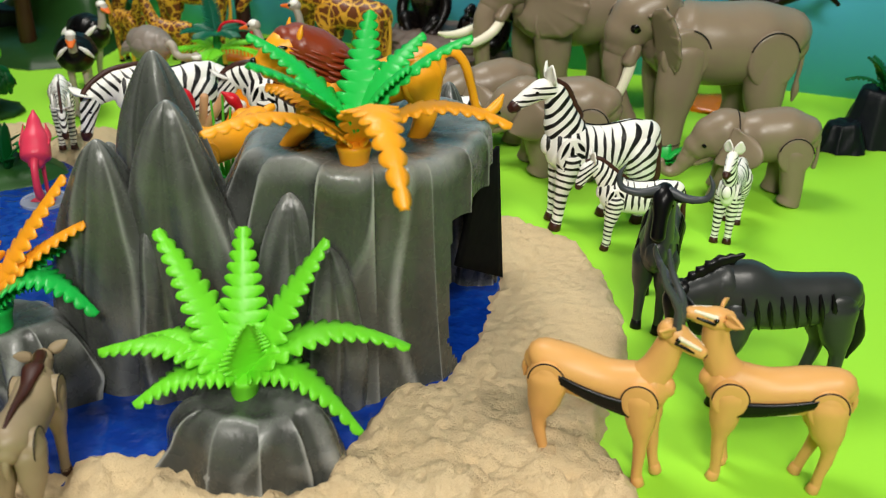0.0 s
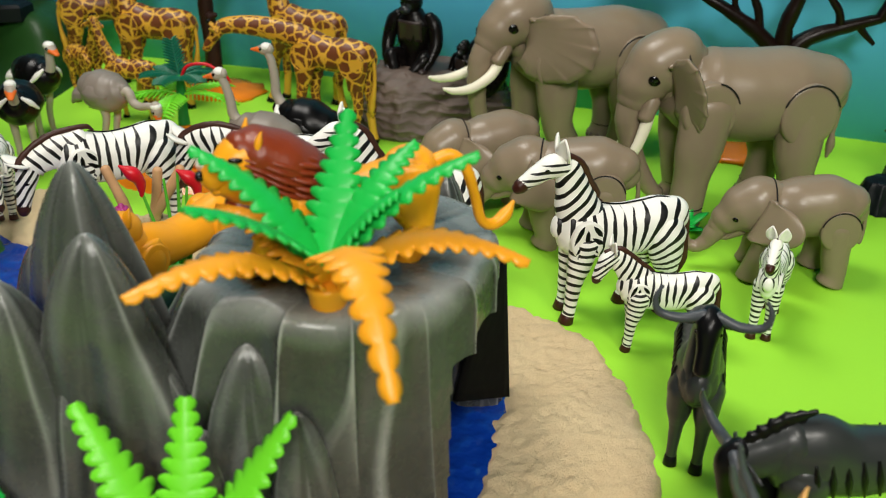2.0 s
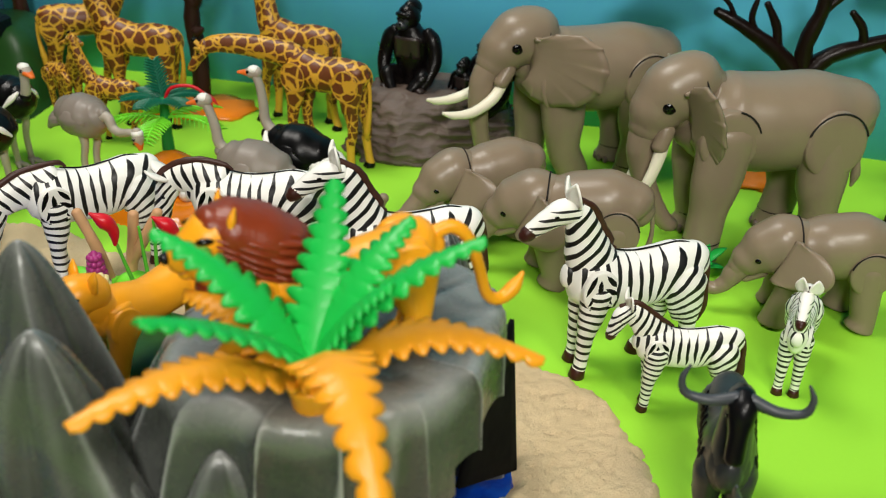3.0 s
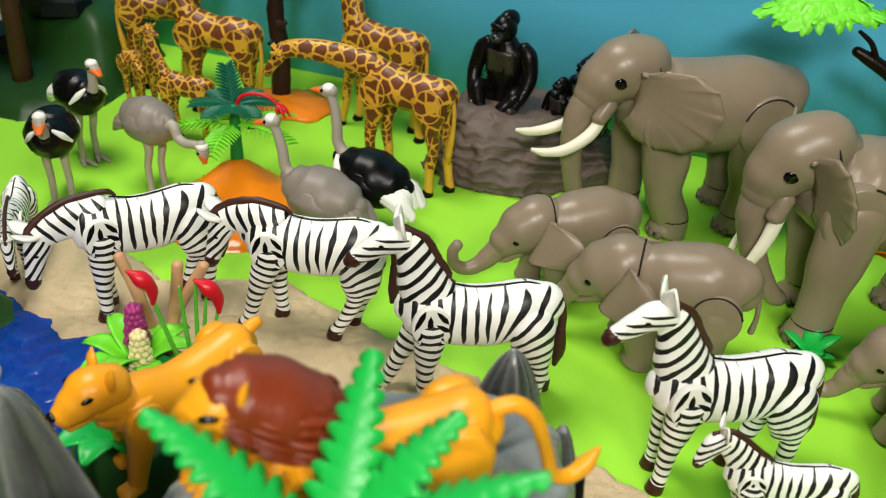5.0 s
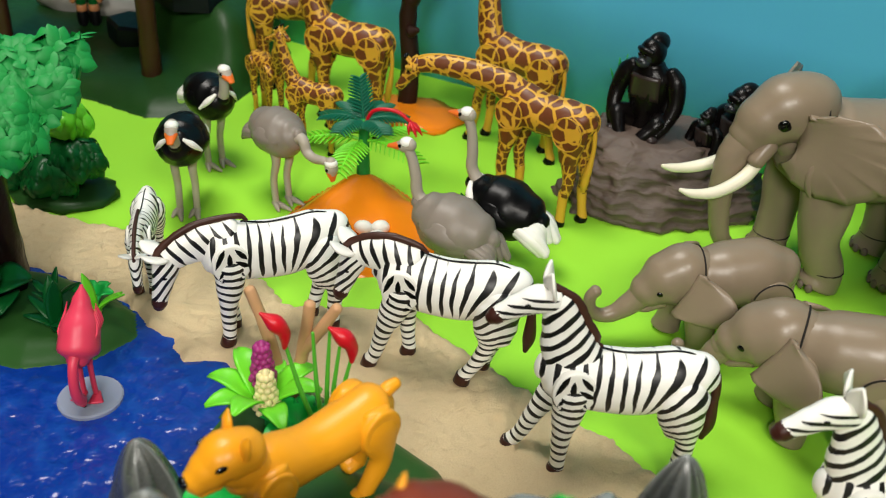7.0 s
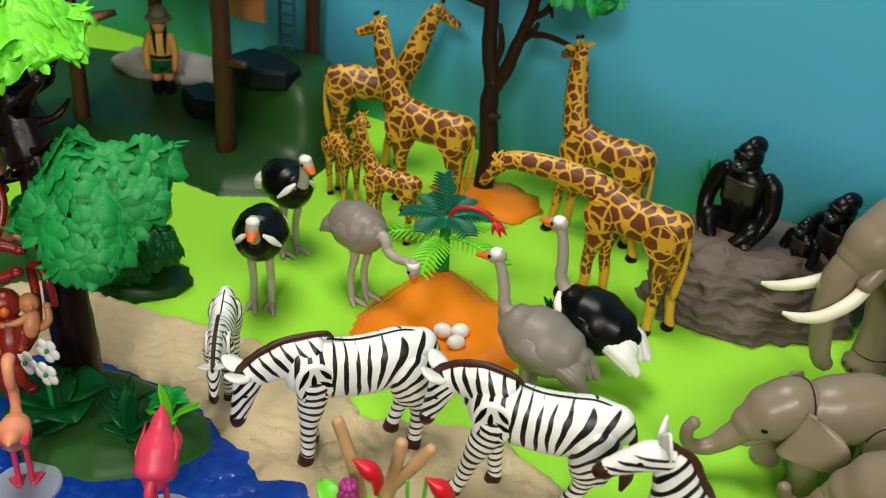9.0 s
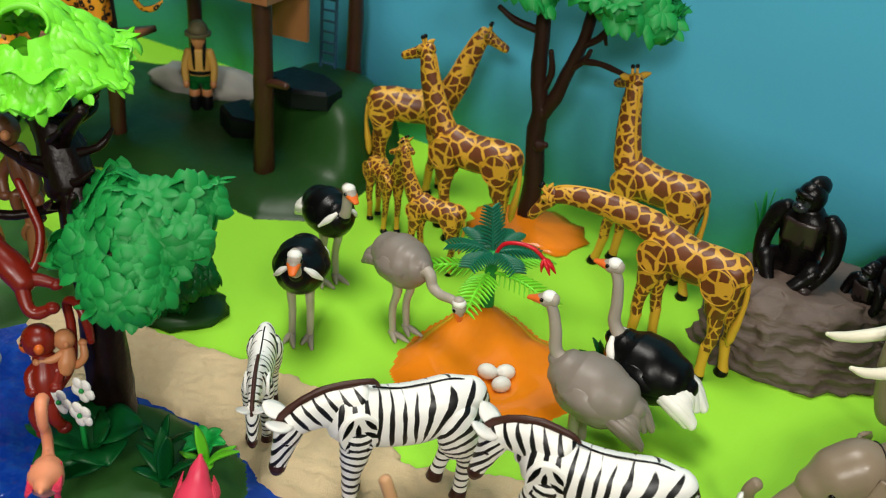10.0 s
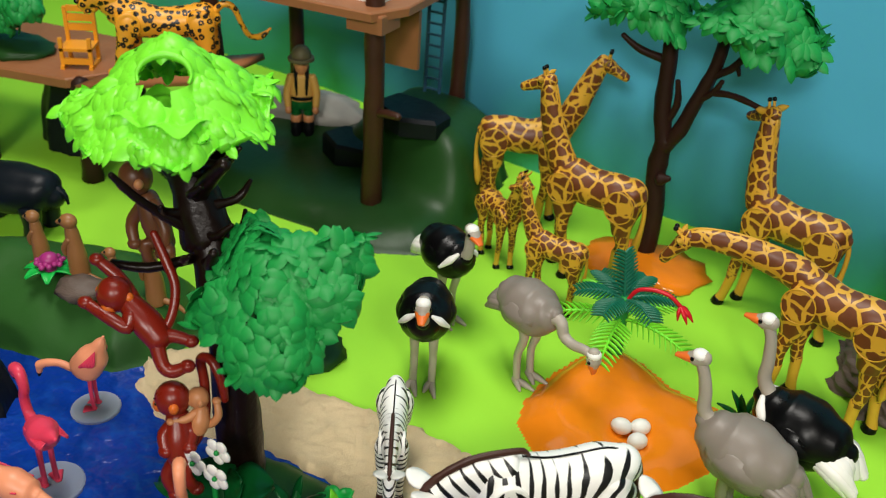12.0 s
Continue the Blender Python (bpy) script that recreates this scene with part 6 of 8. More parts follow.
def gorilla(m, label, size=1.0, yaw=0.0):
    """A seated ape figure with straight arms resting on its knees."""
    fig = Figure("gorilla_figure", m, size, [GORILLA, GORILLA_SKIN, EYE, GORILLA_FACE], label, "toy gorilla", "toy gorillas")
    fur = lambda run, a: 1 + 0.025 * math.sin(a * 9 + run * 2.2)
    s = fig.part("body")
    s.tube([(-0.5, 0, 0.6), (-0.2, 0, 1.6), (0.0, 0, 2.9), (0.15, 0, 4.0), (0.25, 0, 4.9)], [(1.45, 1.25), (1.3, 1.15), (1.5, 1.15), (1.65, 1.1), (0.85, 0.8)], 0, 24, 5, cap=0.5, ripple=fur)
    s.sheet(lambda u, v: (0.98 + 0.30 * math.sin(math.pi * u) * (0.4 + 0.6 * v) + 0.12 * v, (u - 0.5) * 2.1, 2.6 + 1.7 * v), 8, 6, 0.2, 1)
    swing = lambda pts: turned(pts, (0.2, 0, 4.8), yaw)
    s = fig.part("head")
    s.ball(swing([(0.45, 0, 5.75)])[0], (0.98, 0.86, 1.05), 0, (0, 0, yaw), 20, 14)
    s.ball(swing([(0.05, 0, 6.35)])[0], (0.86, 0.62, 0.72), 0, (0, 0, yaw), 18, 12)
    s.tube(swing([(1.12, -0.55, 5.98), (1.36, 0, 6.06), (1.12, 0.55, 5.98)]), [0.2, 0.22, 0.2], 0, 10, 3, side=(0, 0, 1))
    s = fig.part("face", "bluish grey bare face")
    s.ball(swing([(1.02, 0, 5.55)])[0], (0.42, 0.62, 0.55), 3, (0, 0, yaw), 16, 10)
    s.ball(swing([(1.22, 0, 5.2)])[0], (0.48, 0.52, 0.38), 3, (0, 0, yaw), 16, 10)
    for q in (1, -1):
        s.ball(swing([(1.42, 0.26 * q, 5.72)])[0], 0.11, 2, seg=8, rings=6)
        s.ball(swing([(1.62, 0.16 * q, 5.36)])[0], (0.08, 0.1, 0.07), 2, seg=8, rings=6)
    for y in (1, -1):
        s = fig.part("arm")
        s.tube([(0.1, y * 1.35, 4.5), (0.15, y * 1.8, 3.9), (0.5, y * 2.15, 2.5), (1.15, y * 1.95, 1.35), (1.7, y * 1.6, 0.6)], [0.52, 0.66, 0.55, 0.46, 0.36], 0, 16, 5, ripple=fur)
        s.ball((1.95, y * 1.5, 0.4), (0.5, 0.42, 0.32), 1, (0, 0, 0), 12, 8)
        s = fig.part("leg")
        s.tube([(-0.1, y * 0.8, 0.8), (1.2, y * 1.5, 1.35), (1.9, y * 1.1, 0.75), (2.3, y * 0.7, 0.3)], [0.8, 0.66, 0.48, 0.4], 0, 16, 5, ripple=fur)
        s.ball((2.6, y * 0.65, 0.2), (0.6, 0.38, 0.26), 1, (0, 0, 0), 12, 8)
    return fig.finish()


gorilla(spot(-7.6, 88.4, 4.6, 254), "black plastic gorilla sitting upright on the rock", 1.08, -22)
gorilla(spot(-0.7, 88.4, 2.6, 226), "black plastic gorilla crouching behind the rock", 1.0, -10)
gorilla(spot(-2.9, 87.2, 3.6, 230), "small black plastic gorilla youngster on the rock", 0.6)


def tuft(m, label, blades, mat, group="grass tufts"):
    """Upright strap leaves from one root: (lean x, lean y, height, half width)."""
    plant = thing("leaf_tuft", m, label, "toy plant", group)
    for x, y, h, w in blades:
        s = Shape()
        side = Vector((-y, x, 0)).normalized() if abs(x) + abs(y) > 0.05 else Vector((1, 0, 0))

        def place(u, v):
            t = (v - 0.5) * 2
            wide = w * (0.55 + 0.9 * u) * (1 - u**3) + 0.04
            return Vector((x * u * u, y * u * u, h * (u - 0.25 * u * u * (abs(x) + abs(y)) / max(h, 0.5)))) + side * (t * wide) + Vector((x, y, 0)) * (0.1 * t * t * w)

        s.sheet(place, 8, 4, 0.09)
        s.done("blade", mat, plant)
    return plant


tuft(spot(-10.4, 93.6, 3.6), "thin green plastic grass tuft behind the rock", [(-0.9, 0.1, 3.6, 0.22), (0.2, 0.0, 4.8, 0.24), (0.8, 0.2, 4.4, 0.22), (-0.3, 0.2, 4.4, 0.22), (1.5, 0.1, 3.4, 0.2)], LEAF_GREEN)
tuft(spot(-17.3, 77.3, 0.1), "dark green strap leaf plant behind the ostriches", [(-1.0, 0.2, 2.4, 0.3), (-0.4, -0.5, 2.8, 0.32), (0.5, 0.3, 2.8, 0.3), (1.2, -0.2, 2.2, 0.28), (-1.6, -0.3, 1.7, 0.28)], DEEP_GREEN)
tuft(spot(14.6, 66.8, 0), "bright green broad leaf sprout on the ground", [(-1.5, 0.3, 1.7, 0.62), (1.5, 0.2, 2.0, 0.62), (0.3, -1.3, 1.5, 0.6), (0.1, 0.8, 2.4, 0.55), (-1.1, -1.0, 1.1, 0.5), (1.2, -0.9, 1.2, 0.5)], FERN_GREEN)


# ---- trees ----
def twig(s, pts, r0, r1, mat=0, seg=10):
    n = len(pts)
    s.tube(pts, [r0 + (r1 - r0) * i / (n - 1) for i in range(n)], mat, seg, 4, (0.3, 0.9, 0.2), ripple=lambda run, a: 1 + 0.06 * math.sin(a * 5 + run) + 0.05 * math.sin(run * 3.1))


def crown(name, centre, size, mat, parent, leaves=420, leaf=0.95, seed=1, hole=None, drape=0.35, wide=0.36, label="", lobes=(), tilt=(0.0, 0.0), low=-28, bowl=0.0, stars=0):
    """A moulded leaf cap: a lumpy shell thick with overlapping raised leaves and a ragged rim."""
    rng = random.Random(seed)
    c = Vector(centre)
    s = Shape()

    def surface(a, b):
        d = Vector((math.cos(b) * math.cos(a), math.cos(b) * math.sin(a), math.sin(b)))
        reach = sum(l * math.exp(-(math.remainder(a - radians(g), 2 * math.pi) / radians(w)) ** 2) for g, w, l, _ in lobes)
        rise = sum(h * math.exp(-(math.remainder(a - radians(g), 2 * math.pi) / radians(w)) ** 2) for g, w, _, h in lobes)
        k = 1 + reach * math.cos(b) ** 2 + (0.10 if bowl else 0.20) * noise.noise(Vector((d.x * 1.7, d.y * 1.7, d.z * 1.7 + seed))) + (0.04 * math.sin(a * 7 + seed) * math.cos(b) if bowl else 0.12 * math.sin(a * 5 + seed))
        p = Vector((d.x * size[0] * k, d.y * size[1] * k, d.z * size[2] * (1 + 0.12 * noise.noise(d * 3 + Vector((seed, 0, 0))))))
        flat = math.hypot(d.x, d.y)
        if bowl:
            p.z = size[2] * (1 - flat**bowl) + 0.22 * noise.noise(d * 4 + Vector((0, seed, 0))) * size[2] * flat
            p.z += rise * flat**2 + p.x * tilt[0] + p.y * tilt[1]
        p.z -= drape * size[2] * flat**3
        return c + p

    low = radians(low)
    nu, nv = 64, 16
    grid = [[s.vert(surface(2 * math.pi * i / nu, low + (math.pi / 2 - low) * j / nv)) for i in range(nu)] for j in range(nv)]
    top = s.vert(surface(0, math.pi / 2))
    for j in range(nv - 1):
        for i in range(nu):
            p = (grid[j][i].co + grid[j + 1][(i + 1) % nu].co) / 2
            if hole and (p - Vector(hole[:3])).length < hole[3]:
                continue
            s.face((grid[j][i], grid[j][(i + 1) % nu], grid[j + 1][(i + 1) % nu], grid[j + 1][i]))
    for i in range(nu):
        s.face((grid[-1][i], grid[-1][(i + 1) % nu], top))
    spots = []
    for n in range(leaves):
        spots.append((rng.uniform(0, 2 * math.pi), math.acos(math.sqrt(rng.random())) if bowl else math.asin(rng.uniform(math.sin(low), 1.0)), None))
    if bowl:
        for n in range(nu if stars else 0):
            spots.append((2 * math.pi * n / nu + rng.uniform(-0.05, 0.05), low + rng.uniform(0.1, 0.25), 0.0))
    for n in range(stars):
        a, b = rng.uniform(0, 2 * math.pi), math.acos(math.sqrt(rng.uniform(0.05, 0.9)))
        spots += [(a, b, 2 * math.pi * (k + 0.3 * rng.random()) / 8 + n) for k in range(8)]
    for a, b, star in spots:
        p = surface(a, b)
        if hole and (p - Vector(hole[:3])).length < hole[3] * 1.3:
            continue
        q = surface(a + 0.04, b)
        r = surface(a, b - 0.08)
        down, across = (r - p).normalized(), (q - p).normalized()
        out = across.cross(down)
        out = out if out.dot(p - c) > 0 else -out
        out.normalize()
        turn = rng.uniform(-0.45, 0.45) if star is None else star
        way = (down * math.cos(turn) + across * math.sin(turn)).normalized()
        side = out.cross(way)
        long = leaf * rng.uniform(0.75, 1.3) * (0.7 if bowl and not stars and b < 0.7 else 1.0)
        w = long * wide
        if star and stars:
            p = p + way * long * 0.4 + out * 0.10
        lift = out * 0.05
        rib_high = (0.13 if not bowl else 0.075 if stars else 0.085) * long
        root = s.vert(p + lift - way * long * 0.3)
        sag = out * (long * long / (1.7 * max(1.0, (p - c).length))) if bowl else Vector()
        tip = s.vert(p + way * long * 0.75 + out * 0.03 - sag * 0.75**2)
        rows = []
        for k in (0.14, 0.32, 0.52, 0.72, 0.88):
            at = p + way * long * (1.05 * k - 0.3) - sag * (1.05 * k - 0.3) ** 2
            half = w * math.sin(math.pi * k**1.2) ** 0.7
            rise_k = out * (0.04 + rib_high * math.sin(math.pi * k))
            rows.append((s.vert(at + side * half + out * 0.015 - way * half * 0.2), s.vert(at + side * half * 0.5 + rise_k * 0.95), s.vert(at + rise_k * 0.8), s.vert(at - side * half * 0.5 + rise_k * 0.95), s.vert(at - side * half + out * 0.015 - way * half * 0.2)))
        for one, two in zip(rows, rows[1:]):
            for i in range(4):
                s.face((one[i], one[i + 1], two[i + 1], two[i]))
        for i in range(4):
            s.face((root, rows[0][i + 1], rows[0][i]))
            s.face((tip, rows[-1][i], rows[-1][i + 1]))
    if hole and hole[3] > 1:
        o = Vector(hole[:3])
        n = (o - c).normalized()
        u = n.cross(Vector((0, 0, 1))).normalized()
        v = u.cross(n)
        s.tube([o + (u * math.cos(t) + v * math.sin(t) * 0.8) * hole[3] * 1.02 + n * (0.0 + 0.2 * max(0.0, math.sin(t))) for t in [radians(20 * i) for i in range(-1, 11)]], [0.08 + 0.12 * max(0.0, math.sin(radians(20 * i))) for i in range(-1, 11)], 0, 10, 3, tuple(n))
    return s.done(name, mat, parent, label=label)


tree = thing("acacia_tree", spot(0, 0), "tall brown plastic tree with forked branches and green crowns", "toy tree")
s = Shape()
twig(s, [(-28.6, 94.0, 0.2), (-28.4, 94.1, 3.5), (-28.8, 94.2, 7.5), (-28.6, 94.2, 10.0)], 0.88, 0.68, 0, 14)
twig(s, [(-28.6, 94.2, 9.6), (-29.2, 94.2, 12.5), (-29.4, 94.2, 16.0), (-29.6, 94.2, 20.5)], 0.7, 0.5, 0, 12)
twig(s, [(-28.6, 94.2, 9.4), (-27.6, 94.0, 11.2), (-26.9, 94.0, 13.5), (-26.0, 94.0, 16.5), (-25.6, 94.0, 20.0)], 0.6, 0.4, 0, 12)
twig(s, [(-26.9, 94.0, 13.6), (-25.8, 93.6, 14.6), (-25.3, 93.4, 15.6)], 0.32, 0.16)
twig(s, [(-25.7, 93.6, 14.6), (-24.2, 93.2, 14.8), (-22.0, 92.6, 14.5)], 0.26, 0.2)
twig(s, [(-28.9, 94.2, 11.2), (-28.2, 94.0, 13.0), (-28.4, 93.8, 14.8)], 0.35, 0.2)
twig(s, [(-26.4, 94.0, 15.5), (-25.0, 93.8, 16.4), (-24.0, 93.6, 17.8), (-23.0, 93.6, 18.6)], 0.32, 0.2)
twig(s, [(-24.6, 93.7, 17.0), (-24.3, 93.6, 16.2)], 0.2, 0.12)
twig(s, [(-29.3, 94.2, 16.0), (-31.5, 94.2, 16.4), (-33.0, 94.2, 17.2)], 0.35, 0.2)
twig(s, [(-28.2, 93.4, 7.2), (-27.6, 93.2, 7.5)], 0.5, 0.25)
s.done("trunk", BARK, tree)
crown("crown", (-31.6, 94.6, 19.6), (2.9, 2.6, 2.2), LEAF_GREEN, tree, 200, 1.25, 3, None, 0.0, 0.3, "", ((200, 22, 0.3, -0.9), (320, 18, 0.3, -1.0), (60, 25, 0.2, 0)), (0, 0.1), 0, 1.8, 16)
crown("crown", (-23.4, 93.8, 19.8), (3.7, 3.0, 2.4), LEAF_GREEN, tree, 220, 1.25, 5, None, 0.0, 0.3, "", ((-40, 20, 0.3, -1.4), (200, 20, 0.35, -0.4), (270, 18, 0.2, -0.6)), (-0.08, 0.1), 0, 1.8, 18)
crown("crown", (-28.0, 94.6, 24.6), (4.0, 3.0, 2.4), LEAF_GREEN, tree, 200, 1.25, 9, None, 0.0, 0.3, "", ((180, 22, 0.3, -0.6), (300, 20, 0.25, -0.8)), (0, 0.1), 0, 1.8, 14)
s = Shape()
s.ball((-28.0, 92.8, 0.0), (5.0, 3.6, 0.75), 0, (0, 0, 0), 28, 10, 0, 0.3)
tagged(s.done("earth_disc", NEST_ORANGE), "flat orange plastic earth base under the tree", "toy mound")

back_tree = thing("bare_tree", spot(0, 0), "dark brown plastic tree with bare forking branches", "toy tree")
s = Shape()
twig(s, [(24.2, 84.0, 0.2), (24.0, 84.0, 4.0), (23.8, 84.0, 8.6)], 1.2, 0.9, 0, 14)
for pts, a, b in (
    ([(23.8, 84.0, 8.0), (21.5, 84.0, 10.4), (18.6, 84.0, 12.2), (16.6, 84.2, 13.2)], 0.6, 0.3),
    ([(23.8, 84.0, 8.2), (25.6, 84.0, 10.2), (28.6, 84.2, 11.2), (31.4, 84.4, 12.0)], 0.65, 0.3),
    ([(23.8, 84.0, 8.2), (23.6, 84.0, 11.0), (24.4, 84.0, 14.0), (24.0, 84.0, 16.0)], 0.6, 0.35),
    ([(21.5, 84.0, 10.4), (21.2, 84.0, 12.2), (20.2, 84.0, 14.0)], 0.35, 0.2),
    ([(19.8, 84.0, 11.5), (19.2, 84.0, 12.8), (19.4, 84.0, 14.2)], 0.26, 0.16),
    ([(28.0, 84.2, 11.0), (27.6, 84.0, 12.4), (26.6, 84.0, 13.6)], 0.32, 0.2),
    ([(29.4, 84.2, 11.4), (30.0, 84.2, 10.7), (30.9, 84.2, 9.9)], 0.3, 0.14),
    ([(31.0, 84.4, 11.8), (31.6, 84.4, 13.6), (32.6, 84.4, 15.4)], 0.32, 0.2),
    ([(18.0, 84.0, 12.5), (17.4, 84.0, 13.8), (16.4, 84.0, 14.6)], 0.2, 0.1),
    ([(24.2, 84.0, 13.4), (26.0, 84.0, 15.2), (27.4, 84.0, 16.8)], 0.3, 0.2),
):
    twig(s, pts, a * 1.3, b * 1.25)
s.done("trunk", DARK_BARK, back_tree)
crown("crown", (13.6, 84.2, 15.6), (3.3, 2.2, 1.5), LEAF_BRIGHT, back_tree, 160, 1.25, 11, None, 0.0, 0.3, "", ((190, 22, 0.3, -0.5), (240, 18, 0.2, -0.5), (340, 25, 0.3, 0.2)), (0, 0.1), 0, 1.8)
crown("crown", (33.5, 84.6, 16.4), (4.4, 3.0, 2.2), LEAF_GREEN, back_tree, 160, 1.2, 12, None, 0.0, 0.3, "", ((190, 22, 0.3, -0.5), (300, 20, 0.2, -0.6)), (0, 0.1), 0, 1.8)
s = Shape()
s.ball((22.6, 83.4, 0.0), (5.2, 3.6, 0.8), 0, (0, 0, 0), 28, 10, 0, 0.3)
tagged(s.done("earth_disc", NEST_ORANGE), "flat orange plastic earth base behind the elephants", "toy mound")

# dark rocks with a palm at the table's edge
for x, y, r, h, label in ((33.5, 75.5, 3.0, 4.8, "dark slate plastic rock with a palm on top"), (30.2, 73.2, 2.2, 2.4, "low dark slate plastic rock on the green card")):
    s = Shape()
    crag(s, ring_of(x, y, r, r * 0.85), ring_of(x, y, r * 0.6, r * 0.5), 0, h, 0, 14, 48, 0.12, 7, x, 1.1, None, 0.25)
    tagged(s.done("slate_rock", SLATE), label, "toy rock", "slate rocks")
edge_palm = thing("fern", spot(33.6, 75.4, 4.6), "deep green plastic fern on the dark rock", "toy plant", "plastic ferns")
for dx, dy, dz in ((-3.4, 0.3, 0.8), (-2.2, -0.6, 3.0), (0.8, 0.4, 4.2), (2.6, -0.6, 2.2), (-1.0, 1.6, 2.6)):
    frond((0, 0, 0), (dx, dy, dz), 0.6, 0.22, 8, DEEP_GREEN, edge_palm)


# ---- dark hill with the tree house ----
HILL = [(-66, 82.6), (-60.7, 83.6), (-53, 83.4), (-47.5, 82.4), (-43.6, 84.4), (-42.4, 88.0), (-42.6, 94.0), (-43.6, 101.0), (-47, 104.0), (-56, 106.0), (-70, 107.0), (-80, 104.0), (-79, 92.0), (-73, 86.0)]
hill_far = inside_of(HILL)


def hill_height(x, y):
    d = max(0.0, hill_far(x, y))
    base = 1.9 * (1 - math.exp(-d / 1.6))
    block = 1 / (1 + math.exp(-(y - 91.8 + 0.25 * (x + 50)) * 1.3)) * 1 / (1 + math.exp(-(x + 56.0) * 0.9)) * (1 - math.exp(-d / 0.9))
    return base + 5.1 * block + 0.35 * noise.noise(Vector((x * 0.22, y * 0.22, 2))) * min(1, d) - 0.05


s = Shape()
s.hills(-82, -41, 81, 108, 120, 90, hill_height, 0, lambda x, y: hill_far(x, y) > -0.4)
tagged(s.done("green_hill", DARK_MOSS), "dark mossy green plastic hill with a raised block", "toy hill")
s = Shape()
s.slab([(-53.4, 93.2), (-49.5, 91.0), (-46.6, 92.0), (-46.4, 94.2), (-49.0, 96.0), (-52.6, 96.2)], 6.2, 7.8, 0, 0.3)
tagged(s.done("stone_step", SLATE), "dark blue grey flat plastic stone step on the hill", "toy step", "stone steps")
s = Shape()
s.slab([(-58.2, 92.8), (-55.6, 90.8), (-52.6, 91.2), (-52.0, 93.4), (-54.2, 95.4), (-57.4, 95.2)], 1.4, 3.9, 0, 0.3)
tagged(s.done("stone_step", SLATE), "dark blue grey plastic stone step beside the figure", "toy step", "stone steps")
s = Shape()
s.ball((-63.6, 98.8, 2.6), (6.4, 2.0, 2.0), 0, (0, 0, 8), 28, 14, 0, 0.25)
tagged(s.done("pale_boulder", PALE_STONE), "pale grey brown plastic boulder behind the figure", "toy rock")

s = Shape()
for y in (0.62, -0.62):
    s.tube([(0, y, 0.5), (0, y, 1.9), (0, y, 2.6)], [(0.55, 0.6), (0.52, 0.55), (0.5, 0.55)], 3, 12, 2, cap=0.3)
    s.tube([(0, y, 0.3), (0.35, y, 0.25)], [(0.5, 0.4), (0.45, 0.3)], 2, 10, 2)
    s.tube([(0, y, 0.3), (0, y, 1.2)], [(0.6, 0.65), (0.58, 0.62)], 2, 12, 2, cap=0.2)
    s.tube([(0, y, 1.2), (0, y, 1.7)], [(0.57, 0.61), (0.56, 0.6)], 4, 12, 2, cap=0.1)
    s.tube([(0, y * 1.7, 4.5), (0.15, y * 2.3, 3.5), (0.4, y * 2.2, 2.5)], [0.42, 0.4, 0.34], 1, 10, 3)
    s.ball((0.55, y * 2.15, 2.2), 0.34, 4, seg=10, rings=7)
    s.tube([(0.2, y * 0.9, 5.4), (0.55, y * 0.8, 4.2), (0.6, y * 0.75, 3.4)], [0.22, 0.2, 0.12], 2, 8, 3)
s.tube([(0, 0, 2.3), (0, 0, 2.9)], [(1.15, 0.7), (1.1, 0.68)], 3, 16, 2, cap=0.2)
s.tube([(0, 0, 2.9), (0, 0, 3.9), (0, 0, 4.7)], [(1.15, 0.7), (1.2, 0.75), (1.0, 0.62)], 1, 16, 3, cap=0.4)
s.tube([(0, 0, 2.95), (0, 0, 3.2)], [(1.2, 0.76), (1.2, 0.76)], 2, 16, 2, cap=0.1)
s.ball((0, 0, 5.6), (0.78, 0.78, 0.9), 4)
s.ball((-0.1, 0, 6.2), (1.0, 1.0, 0.75), 0)
s.slab(ring_of(0, 0, 1.35, 1.3, 18), 5.9, 6.12, 0, 0.05)
tagged(s.done("doll_figure", [OLIVE, KHAKI, DARKFUR, DEEP_GREEN, MONKEY_TAN], m=spot(-62.0, 95.2, hill_height(-62.0, 95.2) - 0.05, -58) @ Matrix.Diagonal((0.98, 0.92, 1.24, 1.0))), "small plastic doll with khaki shirt and green hat", "doll")

house = thing("tree_house", spot(0, 0), "brown plastic tree house deck on trunk posts", "toy house")
for name, outline, low, high in (("deck", [(-67.5, 84.8), (-49.0, 85.4), (-47.6, 88.5), (-48.2, 104.0), (-51.0, 104.0), (-53.0, 97.0), (-66.0, 97.0)], 17.2, 17.9), ("deck_rim", [(-51.4, 85.9), (-48.4, 85.9), (-48.4, 88.6), (-51.4, 88.6)], 16.2, 17.6)):
    s = Shape()
    s.slab(outline, low, high, 0, 0.12)
    s.done(name, DECK, house)
for x, y, z, r, top in ((-49.9, 87.4, 1.2, 0.85, 23), (-49.8, 102.4, 6.0, 0.75, 17.4), (-64.2, 97.6, 1.5, 0.7, 17.4), (-64.8, 87.0, 1.2, 0.7, 17.4)):
    s = Shape()
    twig(s, [(x, y, z), (x + 0.1, y, (z + top) / 2), (x - 0.1, y, top)], r, r * 0.85, 0, 14)
    twig(s, [(x, y, z + 8.2), (x + 1.4, y - 0.4, z + 8.6), (x + 2.6, y - 0.6, z + 8.7)], 0.42, 0.3) if x > -50 and y < 90 else twig(s, [(x, y, top - 2.4), (x - 0.7, y, top - 1.0), (x - 1.6, y, top)], 0.6, 0.8)
    s.done("post", POST_BARK, house)
s = Shape()
s.box((-52.0, 92.0, 11.8), (-48.6, 92.4, 17.4))
s.done("hanging_board", DECK, house)
s = Shape()
s.box((-53.0, 87.6, 17.9), (-49.6, 90.4, 19.0))
